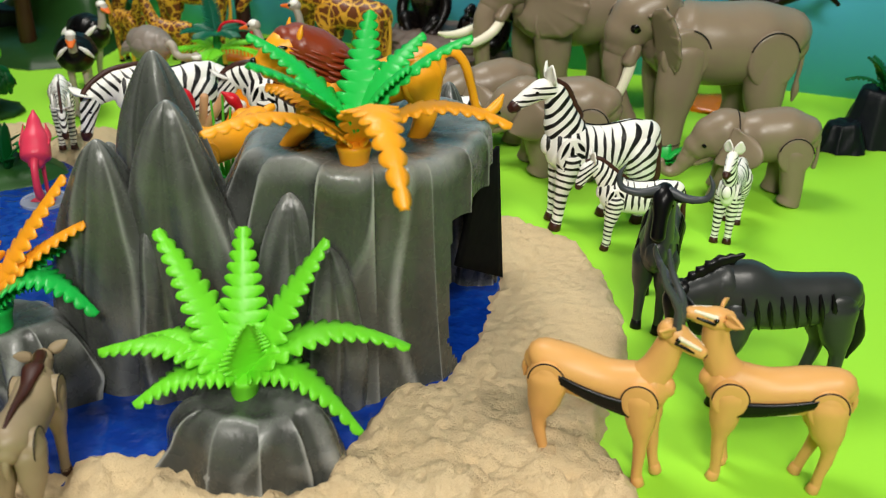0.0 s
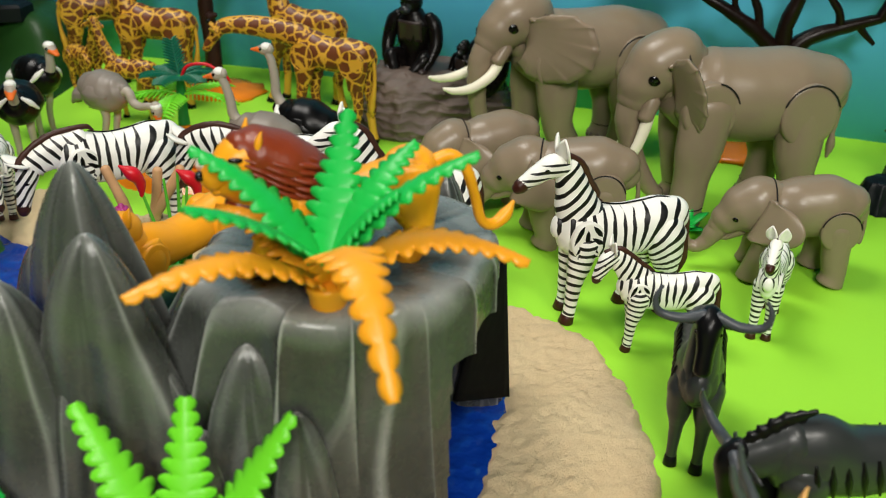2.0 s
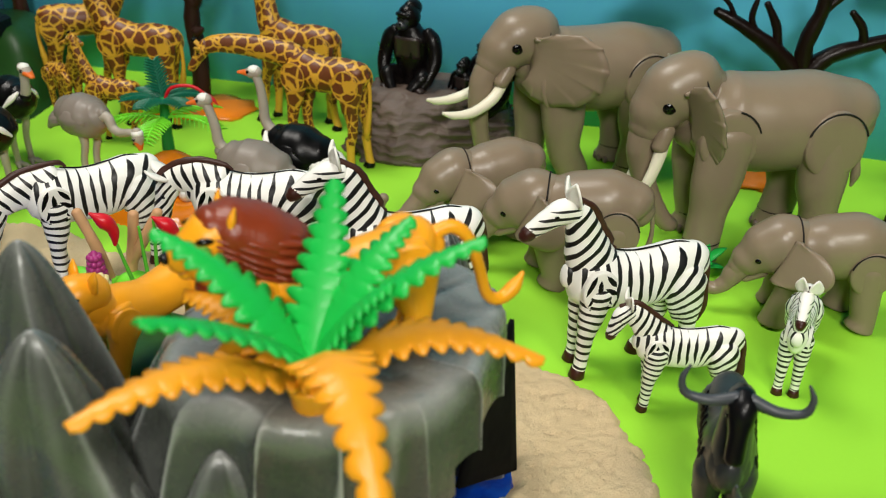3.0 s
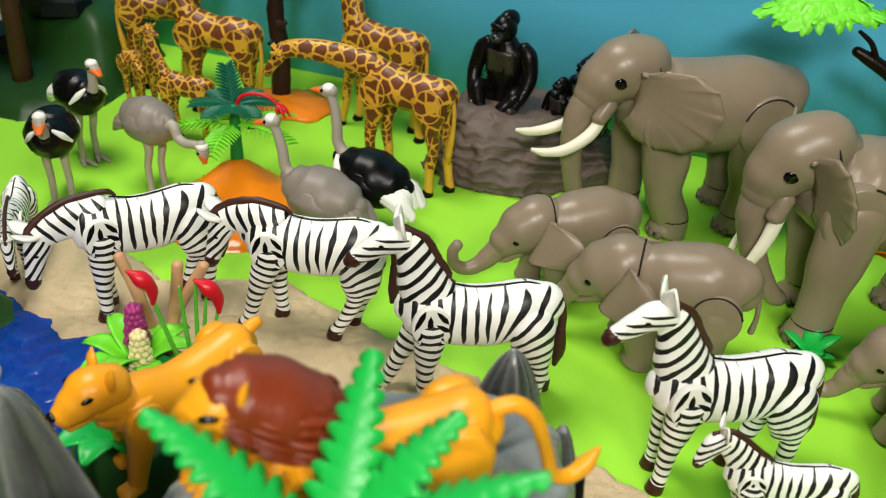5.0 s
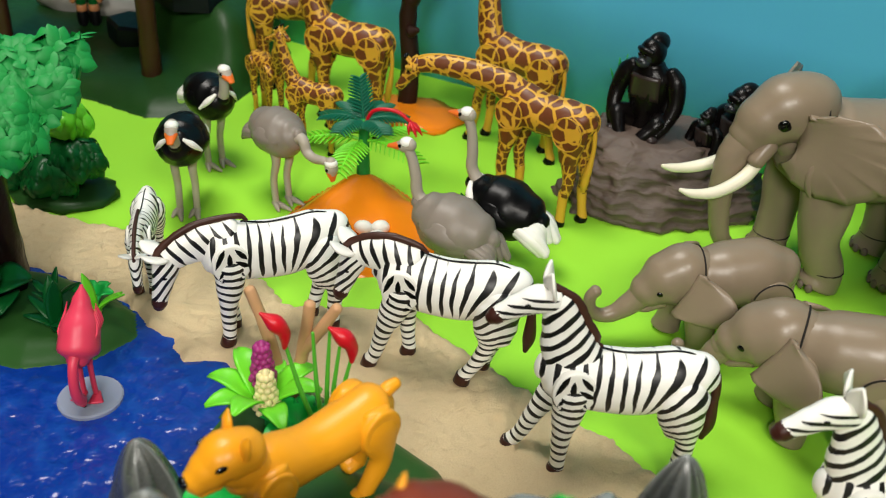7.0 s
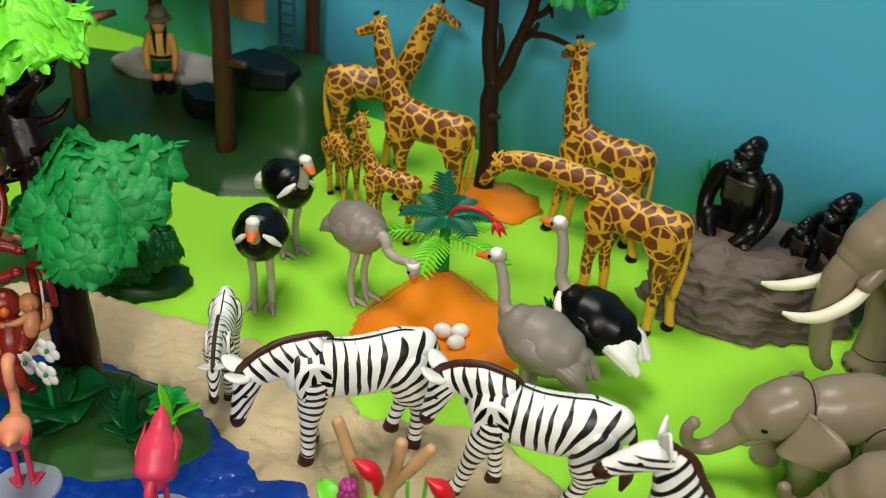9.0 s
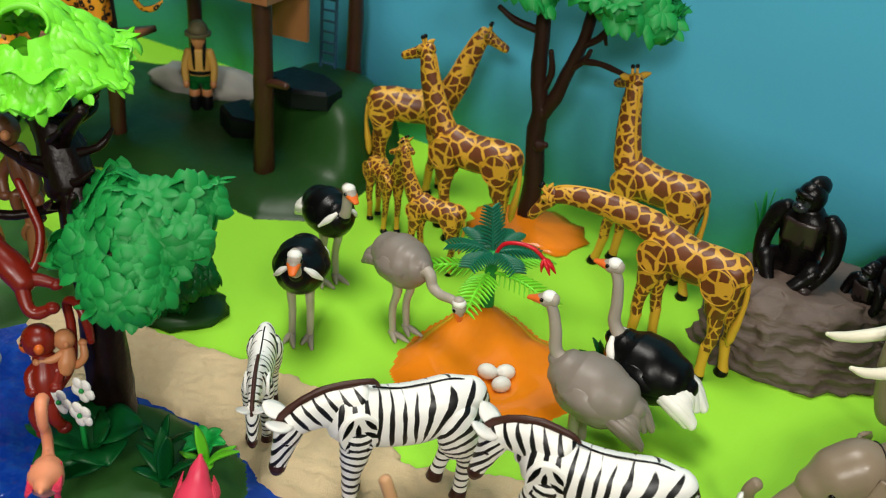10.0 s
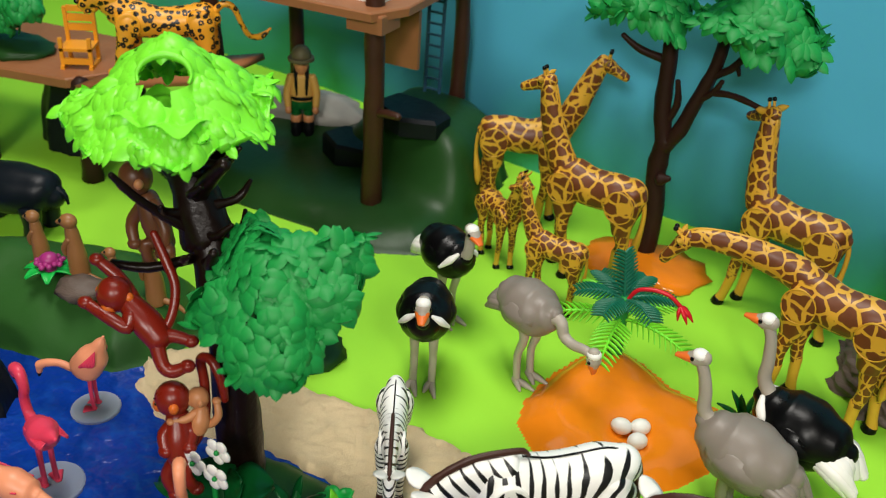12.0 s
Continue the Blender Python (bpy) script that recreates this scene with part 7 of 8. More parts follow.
s.box((-58.6, 88.0, 17.9), (-54.6, 91.4, 19.2))
s.done("crate", [WHITE], house, label="pale plastic crate on the deck")
ladder = thing("ladder", spot(0, 0), "narrow blue grey plastic ladder leading up to the deck", "toy ladder")
for dx in (-0.75, 0.75):
    s = Shape()
    s.tube([(-51.4 + dx, 100.4, 6.4), (-51.4 + dx, 100.6, 18)], [0.17, 0.17], 0, 8, 2)
    s.done("rail", STEEL, ladder)
for k in range(11):
    s = Shape()
    s.tube([(-52.15, 100.4, 7.0 + k), (-50.65, 100.4, 7.0 + k)], [0.12, 0.12], 0, 8, 1, side=(0, 0, 1))
    s.done("rung", STEEL, ladder)
s = Shape()
twig(s, [(-58.6, 98.6, 17.2), (-58.0, 98.4, 15.4), (-57.2, 98.2, 14.6)], 0.3, 0.2)
leafy = thing("hanging_branch", spot(0, 0), "small leafy plastic branch under the deck", "toy plant")
s.done("twig", BARK, leafy)
crown("leaves", (-55.4, 98.0, 14.4), (2.5, 1.6, 1.2), LEAF_GREEN, leafy, 60, 1.1, 21, None, 0.0, 0.3, "", ((200, 25, 0.4, -0.4),), (0.2, 0.1), 0, 1.8)

# walkway, chair and leopard
bridge = thing("walkway", spot(0, 0), "brown plastic walkway on dark posts", "toy walkway")
s = Shape()
s.slab([(-92, 76.0), (-74.0, 79.4), (-70.6, 85.6), (-74.5, 90.0), (-94, 88.0)], 8.5, 9.3, 0, 0.12)
s.done("deck", DECK, bridge)
s = Shape()
s.sheet(lambda u, v: (-72.5 + 12.5 * u, 79.0 + 7.0 * v + 1.2 * u, 9.2 + 3.0 * u), 6, 3, 0.5)
s.done("ramp", DECK, bridge)
for x, y in ((-73.5, 80.4), (-75.4, 88.2), (-84.0, 78.6)):
    s = Shape()
    twig(s, [(x, y, 0), (x + 0.2, y, 4.5), (x, y, 8.7)], 0.9, 0.8, 0, 12)
    s.done("post", BARK, bridge)
chair = thing("chair", spot(-75.4, 82.6, 9.3, 300), "orange plastic folding chair on the walkway", "toy chair")
for name, low, high in (("seat", (-1.2, -1.3, 1.5), (1.2, 1.3, 1.75)), ("leg", (-1.2, -1.3, 0), (-0.9, -1.0, 4.6)), ("leg", (-1.2, 1.0, 0), (-0.9, 1.3, 4.6)), ("leg", (0.9, -1.3, 0), (1.2, -1.0, 2.6)), ("leg", (0.9, 1.0, 0), (1.2, 1.3, 2.6)),
                        ("back_slat", (-1.2, -1.0, 2.6), (-1.0, 1.0, 3.2)), ("back_slat", (-1.2, -1.0, 3.4), (-1.0, 1.0, 4.0)), ("back_slat", (-1.2, -1.0, 4.2), (-1.0, 1.0, 4.7)), ("runner", (-1.2, -1.3, 0), (1.4, -1.0, 0.3)), ("runner", (-1.2, 1.0, 0), (1.4, 1.3, 0.3)), ("stretcher", (0.9, -1.0, 0.4), (1.2, 1.0, 0.9))):
    s = Shape()
    s.box(low, high)
    s.done(name, FERN_ORANGE, chair)
big_cat(spot(-66.0, 82.5, 10.7, 217), "spotted orange plastic leopard with a long curved tail", [LEOPARD, EYE, LION_MANE, LEOPARD], False, 0.98, True, 0, (0.6, -0.2, 0.2, -0.3), 0.0, 1.1)
# Near-black crag filling the dark area below the walkway deck.
s = Shape()
crag(s, ring_of(-79.8, 85.4, 4.2, 3.0), ring_of(-79.6, 85.6, 2.6, 1.8), 0, 7.6, 0, 14, 48, 0.1, 7, 6.6, 1.4, None, 0.3)
tagged(s.done("slate_rock", SLATE), "near-black crag-shaped plastic piece under the walkway", "toy rock", "slate rocks")


# ---- island with the monkey tree ----
ISLE = [(-31.0, 57.0), (-32.4, 58.9), (-35.0, 60.0), (-39.0, 60.3), (-42.8, 59.6), (-43.6, 56.5), (-42.0, 53.6), (-38.6, 51.8), (-35.0, 52.4), (-32.0, 54.4)]
isle_far = inside_of(ISLE)
isle_height = lambda x, y: 0.2 + 1.25 * (1 - math.exp(-max(0.0, isle_far(x, y)) / 0.9))
s = Shape()
s.hills(-44.5, -30, 51, 61, 72, 50, isle_height, 0, lambda x, y: isle_far(x, y) > -0.3)
tagged(s.done("green_island", MOSS), "smooth green plastic island base in the pond", "toy island")

monkey_tree = thing("monkey_tree", spot(0, 0), "dark brown plastic tree with two leafy green crowns", "toy tree")
s = Shape()
twig(s, [(-39.6, 57.2, 0.8), (-39.8, 57.4, 4.0), (-40.0, 57.6, 8.0), (-40.6, 58.0, 11.5), (-42.2, 59.0, 15.0)], 1.25, 1.0, 0, 16)
twig(s, [(-42.2, 59.0, 14.6), (-43.4, 59.4, 17.5), (-44.0, 60.0, 20.5)], 1.3, 0.8, 0, 14)
twig(s, [(-42.6, 59.2, 16.0), (-45.4, 59.6, 17.8), (-47.2, 59.8, 19.4)], 0.5, 0.3)
twig(s, [(-42.8, 59.0, 16.4), (-41.4, 58.4, 18.0), (-40.2, 58.2, 19.2)], 0.5, 0.3)
twig(s, [(-42.4, 58.6, 14.8), (-43.8, 56.8, 16.8), (-44.4, 55.6, 18.6)], 0.28, 0.16)
twig(s, [(-41.8, 58.4, 13.8), (-40.8, 57.4, 14.2), (-40.0, 56.8, 15.4)], 0.4, 0.25)
twig(s, [(-43.0, 58.6, 13.2), (-44.6, 57.4, 12.8), (-46.2, 56.6, 12.9)], 0.26, 0.24)
twig(s, [(-40.6, 58.0, 11.2), (-38.8, 57.6, 13.0), (-37.4, 57.6, 14.4)], 0.6, 0.4)
twig(s, [(-43.2, 59.6, 17.0), (-42.4, 61.0, 18.4), (-42.0, 61.8, 19.6)], 0.35, 0.2)
for k in range(14):
    a, z = k * 2.4, 12.5 + 0.45 * k
    twig(s, [(-42.4, 59.0, z), (-42.4 + 1.7 * math.cos(a), 59.0 + 1.7 * math.sin(a), z + 0.6), (-42.4 + 2.3 * math.cos(a + 0.3), 59.0 + 2.3 * math.sin(a + 0.3), z + 1.3)], 0.3, 0.12, 0, 8)
s.done("trunk", DARK_BARK, monkey_tree)
crown("crown", (-36.9, 57.1, 13.5), (2.7, 2.5, 2.4), LEAF_GREEN, monkey_tree, 170, 1.0, 31, (-36.9, 55.3, 14.2, 0.45), 0.0, 0.36, "deep green moulded leaf crown", ((48, 19, 0.66, 2.0), (14, 16, 0.40, 0.9), (-50, 22, 0.38, -0.8), (-88, 20, 0.30, -0.8), (208, 20, 0.48, -0.4), (145, 30, 0.40, 1.2)), (-0.06, 0.34), 0, 2.2, 70)
crown("crown", (-44.3, 59.8, 20.6), (3.4, 3.3, 3.2), LEAF_BRIGHT, monkey_tree, 520, 1.25, 33, (-43.5, 58.5, 22.5, 1.15), 0.0, 0.3, "bright light green moulded leaf crown", ((222, 20, 0.48, 0.0), (258, 26, 0.32, -1.2), (-48, 26, 0.34, -1.3), (50, 20, 0.36, 0.2), (8, 24, 0.42, -0.7), (120, 40, 0.2, 0.0)), (0.0, 0.04), 0, 1.5)
s = Shape()
s.hills(-45.8, -41.2, 56.6, 60.4, 14, 12, lambda x, y: 20.9 + 0.2 * math.sin(3 * x) * math.cos(2.6 * y))
s.done("inner_leaf", LEAF_BRIGHT, monkey_tree)


def monkey(m, label, mats, pts, size=1.0):
    """Body, head and limbs from a dictionary of joints."""
    fig = Figure("monkey_figure", m, size, mats, label, "toy monkey", "toy monkeys")
    s = fig.part("body")
    s.tube(pts["body"], [(0.6, 0.55), (0.78, 0.68), (0.64, 0.6)], 0, 14, 4)
    h = Vector(pts["head"])
    face = Vector(pts["face"]).normalized()
    s = fig.part("head")
    s.ball(h, (0.88, 0.84, 0.9), 0)
    s.ball(h + face * 0.55 - Vector((0, 0, 0.12)), (0.42, 0.42, 0.38), 1)
    side = face.cross(Vector((0, 0, 1))).normalized()
    for q in (1, -1):
        s.ball(h + side * (0.78 * q), (0.26, 0.26, 0.3), 1, seg=8, rings=6)
        s.ball(h + face * 0.8 + side * (0.2 * q) + Vector((0, 0, 0.14)), 0.09, 2, seg=8, rings=6)
    for limb_path in pts["limbs"]:
        s = fig.part("limb")
        s.tube(limb_path, [0.42] + [0.33] * (len(limb_path) - 2) + [0.27], 0, 12, 5)
        s.ball(limb_path[-1], (0.40, 0.36, 0.30), 0, seg=10, rings=7)
    if "tail" in pts:
        s = fig.part("tail")
        s.tube(pts["tail"], [0.26] + [0.24] * (len(pts["tail"]) - 2) + [0.2], 0, 10, 5)
    return fig.finish()


monkey(spot(0, 0, 0), "reddish brown plastic monkey swinging from the tree", [MONKEY_RED, MONKEY_FACE, EYE], {
    "body": [(-44.1, 55.4, 12.0), (-43.1, 55.4, 11.2), (-42.4, 55.3, 10.6)], "head": (-44.8, 55.2, 12.4), "face": (0.1, -0.8, -0.5),
    "limbs": [[(-44.2, 55.6, 12.2), (-45.0, 55.8, 12.9), (-46.1, 55.6, 13.7)], [(-43.7, 55.0, 11.7), (-43.6, 54.6, 11.3), (-44.3, 54.4, 11.6), (-45.8, 54.3, 12.1)],
              [(-42.5, 55.2, 10.7), (-41.9, 54.8, 9.7), (-41.4, 54.9, 9.4), (-40.8, 55.3, 9.7)], [(-42.3, 55.5, 10.7), (-41.9, 55.8, 10.7), (-41.2, 56.1, 10.5)]],
    "tail": [(-42.5, 55.7, 10.8), (-42.4, 56.3, 11.5), (-42.7, 57.0, 12.6), (-43.4, 57.3, 13.6), (-44.2, 57.5, 14.8)]})
monkey(spot(0, 0, 0), "reddish brown plastic monkey mother on the island", [MONKEY_RED, MONKEY_FACE, EYE], {
    "body": [(-41.1, 54.6, 7.0), (-40.7, 54.2, 6.1), (-40.4, 53.8, 5.3)], "head": (-41.4, 54.7, 7.9), "face": (-0.7, -0.7, -0.2),
    "limbs": [[(-41.0, 54.4, 6.8), (-41.3, 53.8, 6.4), (-40.9, 53.4, 5.8)], [(-40.8, 54.6, 6.9), (-40.3, 54.6, 6.4), (-40.0, 54.0, 6.0)],
              [(-40.5, 53.8, 5.3), (-40.8, 53.2, 4.5), (-40.3, 53.1, 3.6)], [(-40.3, 53.8, 5.3), (-39.9, 53.5, 4.5), (-39.6, 53.8, 3.7)]],
    "tail": [(-40.4, 54.2, 5.3), (-40.2, 55.4, 6.4), (-40.7, 56.2, 8.1), (-41.0, 56.4, 9.3), (-40.3, 56.4, 9.5), (-39.6, 56.2, 8.6), (-39.5, 56.2, 7.6)]})
monkey(spot(-40.3, 55.2, 7.2), "small tan plastic baby monkey clinging to its mother", [MONKEY_TAN, MONKEY_TAN, EYE], {
    "body": [(0.2, 0.1, 0.2), (0.4, -0.3, -0.6), (0.4, -0.6, -1.2)], "head": (-0.2, 0.3, 1.1), "face": (-0.6, -0.8, 0),
    "limbs": [[(0.1, 0, 0.2), (-0.3, -1.0, -0.1), (-1.2, -1.8, -0.2)], [(0.2, 0.2, -1.2), (1.0, 0.2, -0.9), (1.4, 0.6, -0.2), (1.0, 1.0, 0.8)], [(0.4, -0.6, -1.2), (-0.2, -1.2, -1.6), (-0.8, -1.6, -1.4)]]}, 0.62)
monkey(spot(-46.9, 60.0, 0), "glossy brown plastic monkey sitting among the branches", [MONKEY_BROWN, MONKEY_TAN, EYE], {
    "body": [(0.0, 0, 14.8), (0.4, 0, 13.6), (0.8, 0, 12.4)], "head": (-0.3, -0.3, 16.0), "face": (-0.6, -0.8, -0.3),
    "limbs": [[(0, 0, 14.6), (-0.8, -0.4, 13.4), (-0.4, -0.8, 12.4)], [(0.4, 0, 14.6), (1.4, -0.4, 13.6), (1.4, -0.8, 12.4)], [(0.8, 0, 12.4), (0.4, -0.8, 12.6), (0.6, -0.9, 11.6)], [(0.8, 0, 12.4), (1.7, -0.6, 12.6), (1.6, -0.6, 11.5)]]})


def broad_leaf(s, base, tip, wide, rise=0.25, mat=0):
    base, tip = Vector(base), Vector(tip)
    span = tip - base
    across = Vector((0, 0, 1)).cross(span).normalized()
    s.sheet(lambda u, v: base + span * u + Vector((0, 0, 1)) * span.length * rise * 4 * u * (1 - u) + across * ((v - 0.5) * 2 * wide * math.sin(math.pi * min(0.985, 0.06 + 0.92 * u)) ** 0.75)
            + Vector((0, 0, 1)) * (0.16 * wide * abs((v - 0.5) * 2)), 10, 6, 0.09, mat)


def leafy_plant(m, label, leaves, mat, group="broad leaf plants"):
    plant = thing("leaf_plant", m, label, "toy plant", group)
    for base, tip, w in leaves:
        s = Shape()
        broad_leaf(s, base, tip, w)
        s.done("leaf", mat, plant)
    return plant


leafy_plant(spot(-38.6, 54.6, 1.3), "dark green plastic plant with broad glossy leaves", [((0, 0, 0.6), (-3.8, -0.6, 1.2), 1.45), ((0, 0, 0.6), (-1.6, -2.6, 0.6), 1.45), ((0, 0, 0.6), (1.8, -1.0, 1.2), 1.45), ((0, 0, 1.3), (1.8, 1.6, 1.8), 1.45), ((0, 0, 0.5), (-0.2, -2.2, 0.3), 1.6), ((0, 0, 1.3), (0.6, 0.6, 2.2), 1.2), ((0, 0, 0.6), (-2.6, 1.2, 1.6), 1.3)], DEEP_GREEN)
tuft(spot(-34.4, 54.9, 1.3), "dark green strap leaf plant on the island", [(-1.8, 0.2, 2.2, 0.34), (-0.5, 0.6, 3.4, 0.48), (0.5, -0.2, 3.8, 0.5), (1.7, 0.4, 2.6, 0.46), (-1.2, -0.9, 1.8, 0.46), (1.1, -0.9, 1.7, 0.44)], DEEP_GREEN, "strap leaf plants")
tuft(spot(-35.8, 56.4, 1.3), "dark green strap leaf plant on the island", [(-1.4, 0.2, 2.0, 0.32), (0.2, 0.5, 2.8, 0.34), (1.5, 0.6, 2.4, 0.34), (-0.6, -0.7, 1.8, 0.3)], DEEP_GREEN, "strap leaf plants")
tuft(spot(-33.2, 56.7, 1.3), "bright green strap leaf plant on the island", [(-0.6, 0.1, 2.9, 0.34), (1.8, 0.3, 2.4, 0.32), (-1.5, -0.2, 1.2, 0.3), (0.7, -0.6, 1.3, 0.3), (1.2, 0.9, 2.0, 0.28)], FERN_LIGHT, "strap leaf plants")
leafy_plant(spot(-34.2, 57.8, 1.4), "low green plastic leaf rosette", [((0, 0, 0.1), (1.2 * math.cos(a), 1.2 * math.sin(a), 0.6), 0.4) for a in (0.3, 1.3, 2.4, 3.4, 4.4, 5.5)], FERN_GREEN)
blossom = thing("white_flowers", spot(-38.9, 54.2, 4.6), "cluster of white plastic flowers on a short stem", "toy flower")
for n, (x, y, z) in enumerate(((-0.7, -0.3, 0.8), (0.4, 0.2, 1.6), (0.7, -0.4, 0.6))):
    s = Shape()
    for k in range(5):
        a = 2 * math.pi * k / 5 + n
        s.ball((x + 0.42 * math.cos(a), y - 0.12, z + 0.42 * math.sin(a)), (0.34, 0.13, 0.34), 0, seg=10, rings=6)
    s.ball((x, y - 0.22, z), 0.14, 1, seg=8, rings=6)
    s.done("flower", [WHITE, LEAF_GREEN], blossom)
s = Shape()
s.tube([(0, 0.1, -3.0), (0, 0.1, 0.2)], [0.16, 0.14], 0, 8, 2)
s.done("stem", LEAF_GREEN, blossom)


# ---- flamingos ----
def flamingo(m, label, mats, neck, size=1.0, stand=0.25, steep=False):
    fig = Figure("flamingo_figure", m, size, mats, label, "toy flamingo", "toy flamingos")
    s = fig.part("body")
    level = [(-2.1, 0, 4.9), (-1.4, 0, 4.6), (-0.4, 0, 4.1), (0.6, 0, 3.8), (1.1, 0, 3.8)]
    s.tube([(-1.3, 0, 6.6), (-0.9, 0, 5.8), (-0.3, 0, 4.7), (0.4, 0, 3.7), (0.7, 0, 3.3)] if steep else level, [(0.1, 0.1), (0.5, 0.5), (1.02, 1.08), (1.1, 1.15), (0.6, 0.62)] if steep else [(0.12, 0.12), (0.42, 0.45), (0.85, 0.9), (0.72, 0.78), (0.35, 0.38)], 0, 16, 4)
    for sgn in (1, -1):
        for k in range(5):
            s.tube([(0.7 - 0.22 * k, sgn * (0.6 + 0.05 * k), 4.0 + 0.1 * k), (0.1 - 0.22 * k, sgn * 1.02, 4.6 + 0.05 * k), (-0.5 - 0.1 * k, sgn * 0.74, 5.3 + 0.12 * k)] if steep else [(0.4 - 0.3 * k, sgn * (0.66 + 0.02 * k), 4.3 - 0.05 * k), (-0.5 - 0.3 * k, sgn * 0.72, 4.2 + 0.06 * k), (-1.2 - 0.16 * k, sgn * 0.45, 4.4 + 0.08 * k)], [(0.04, 0.06), (0.07, 0.14), (0.03, 0.04)], 1, 6, 3)
    s = fig.part("neck")
    *path, tip = [Vector(p) for p in neck]
    s.tube([(0.7, 0, 3.9), *path], [0.42] + [0.27] * (len(path) - 2) + [0.3, 0.34], 0, 10, 5)
    head = path[-1]
    s.tube([head, head.lerp(tip, 0.6)], [0.3, 0.22], 0, 10, 2)
    s = fig.part("beak", "black tipped beak")
    s.tube([head.lerp(tip, 0.5), tip], [0.2, 0.12], 2, 8, 2)
    for sgn in (1, -1):
        s = fig.part("leg")
        s.tube([(0, sgn * 0.3, 3.5), (0.1, sgn * 0.3, 1.9), (0.05, sgn * 0.32, 0.4)], [0.2, 0.15, 0.15], 1, 8, 3)
        s.tube([(-0.1, sgn * 0.34, 0.36), (0.7, sgn * 0.5, 0.3)], [(0.18, 0.1), (0.42, 0.08)], 1, 8, 2)
    s = fig.part("stand", "round clear plastic stand")
    s.slab(ring_of(0.1, 0, 1.75, 1.75, 28), 0.0, stand, 3, 0.08)
    return fig.finish()


DIP = [(1.4, 0, 3.4), (1.7, 0, 2.4), (1.6, 0, 1.5), (1.3, 0, 1.0), (1.2, 0.1, 0.5)]
S_NECK = [(1.5, 0, 4.3), (1.7, 0, 5.2), (1.3, 0, 6.1), (1.6, 0, 6.9), (2.2, 0, 6.8), (2.5, 0, 6.0)]
LEVEL = [(1.3, 0, 3.5), (2.2, 0, 3.8), (3.2, 0, 3.7), (3.8, 0, 3.4), (3.95, 0, 2.5)]
REACH = [(1.6, 0, 3.6), (2.4, 0, 3.2), (3.4, 0, 3.5), (4.2, 0, 3.6), (4.6, 0, 3.3), (4.7, 0, 2.6)]
flamingo(spot(-30.2, 51.9, 0.22, 288), "crimson pink plastic flamingo dipping its head", [PINK, PINK, BLACK, CLEAR], DIP, 0.95, 0.25, True)
flamingo(spot(-51.2, 58.4, 0.22, 200), "salmon and red plastic flamingo with lowered neck", [SALMON, PINK, BLACK, CLEAR], LEVEL, 0.82, 0.25, True)
flamingo(spot(-48.6, 52.6, 0.22, 160), "pink plastic flamingo with an upright neck", [PINK, PINK, BLACK, CLEAR], S_NECK, 0.98)
flamingo(spot(-37.6, 50.6, 0.22, 130), "salmon plastic flamingo with a raised neck", [SALMON, PINK, BLACK, CLEAR], S_NECK, 0.98)
flamingo(spot(-46.6, 49.4, 0.22, 10), "salmon and red plastic flamingo at the pond", [SALMON, PINK, BLACK, CLEAR], REACH, 0.95)


# ---- flower bed on the green ledge ----
LEDGE = [(-8.2, 50.6), (-11.5, 53.6), (-16.0, 55.4), (-20.6, 56.8), (-23.2, 54.6), (-22.6, 50.0), (-20.4, 45.4), (-16.8, 41.8), (-12.0, 41.6), (-8.0, 45.0)]
ledge_far = inside_of(LEDGE)


def ledge_height(x, y):
    d = max(0.0, ledge_far(x, y))
    return 0.25 + 1.7 * (1 - math.exp(-d / 0.9)) + 3.0 / (1 + math.exp((y - 49.4) * 1.4)) * (1 - math.exp(-d / 0.7))


s = Shape()
s.hills(-24, -7, 41, 58, 85, 85, ledge_height, 0, lambda x, y: ledge_far(x, y) > -0.3)
tagged(s.done("green_ledge", MOSS), "mossy green plastic ledge behind the lion rock", "toy hill")
leafy_plant(spot(-20.3, 52.4, 1.9), "bright green plastic plant with curling broad leaves", [((0, 0, 0.5), (2.9 * math.cos(a), 2.7 * math.sin(a), 1.9 + 0.5 * math.sin(3 * a)), 0.62) for a in (0.2, 0.9, 1.7, 2.5, 3.2, 3.9, 4.7, 5.5)], FERN_LIGHT)
leafy_plant(spot(-18.2, 51.8, 1.9), "mid green plastic plant with curling broad leaves", [((0, 0, 0.3), (1.9 * math.cos(a), 1.9 * math.sin(a), 1.0), 0.55) for a in (0.0, 0.8, 1.7, 2.5, 3.3, 4.2, 5.1)], FERN_GREEN)
leafy_plant(spot(-17.2, 45.2, ledge_height(-17.2, 45.2) - 0.1), "bright green plastic leaves below the lioness", [((0, 0, 0.2), (2.5 * math.cos(a), 2.5 * math.sin(a), 1.2), 0.75) for a in (1.6, 2.6, 3.3, 4.0, 4.7, 5.6)], FERN_GREEN)
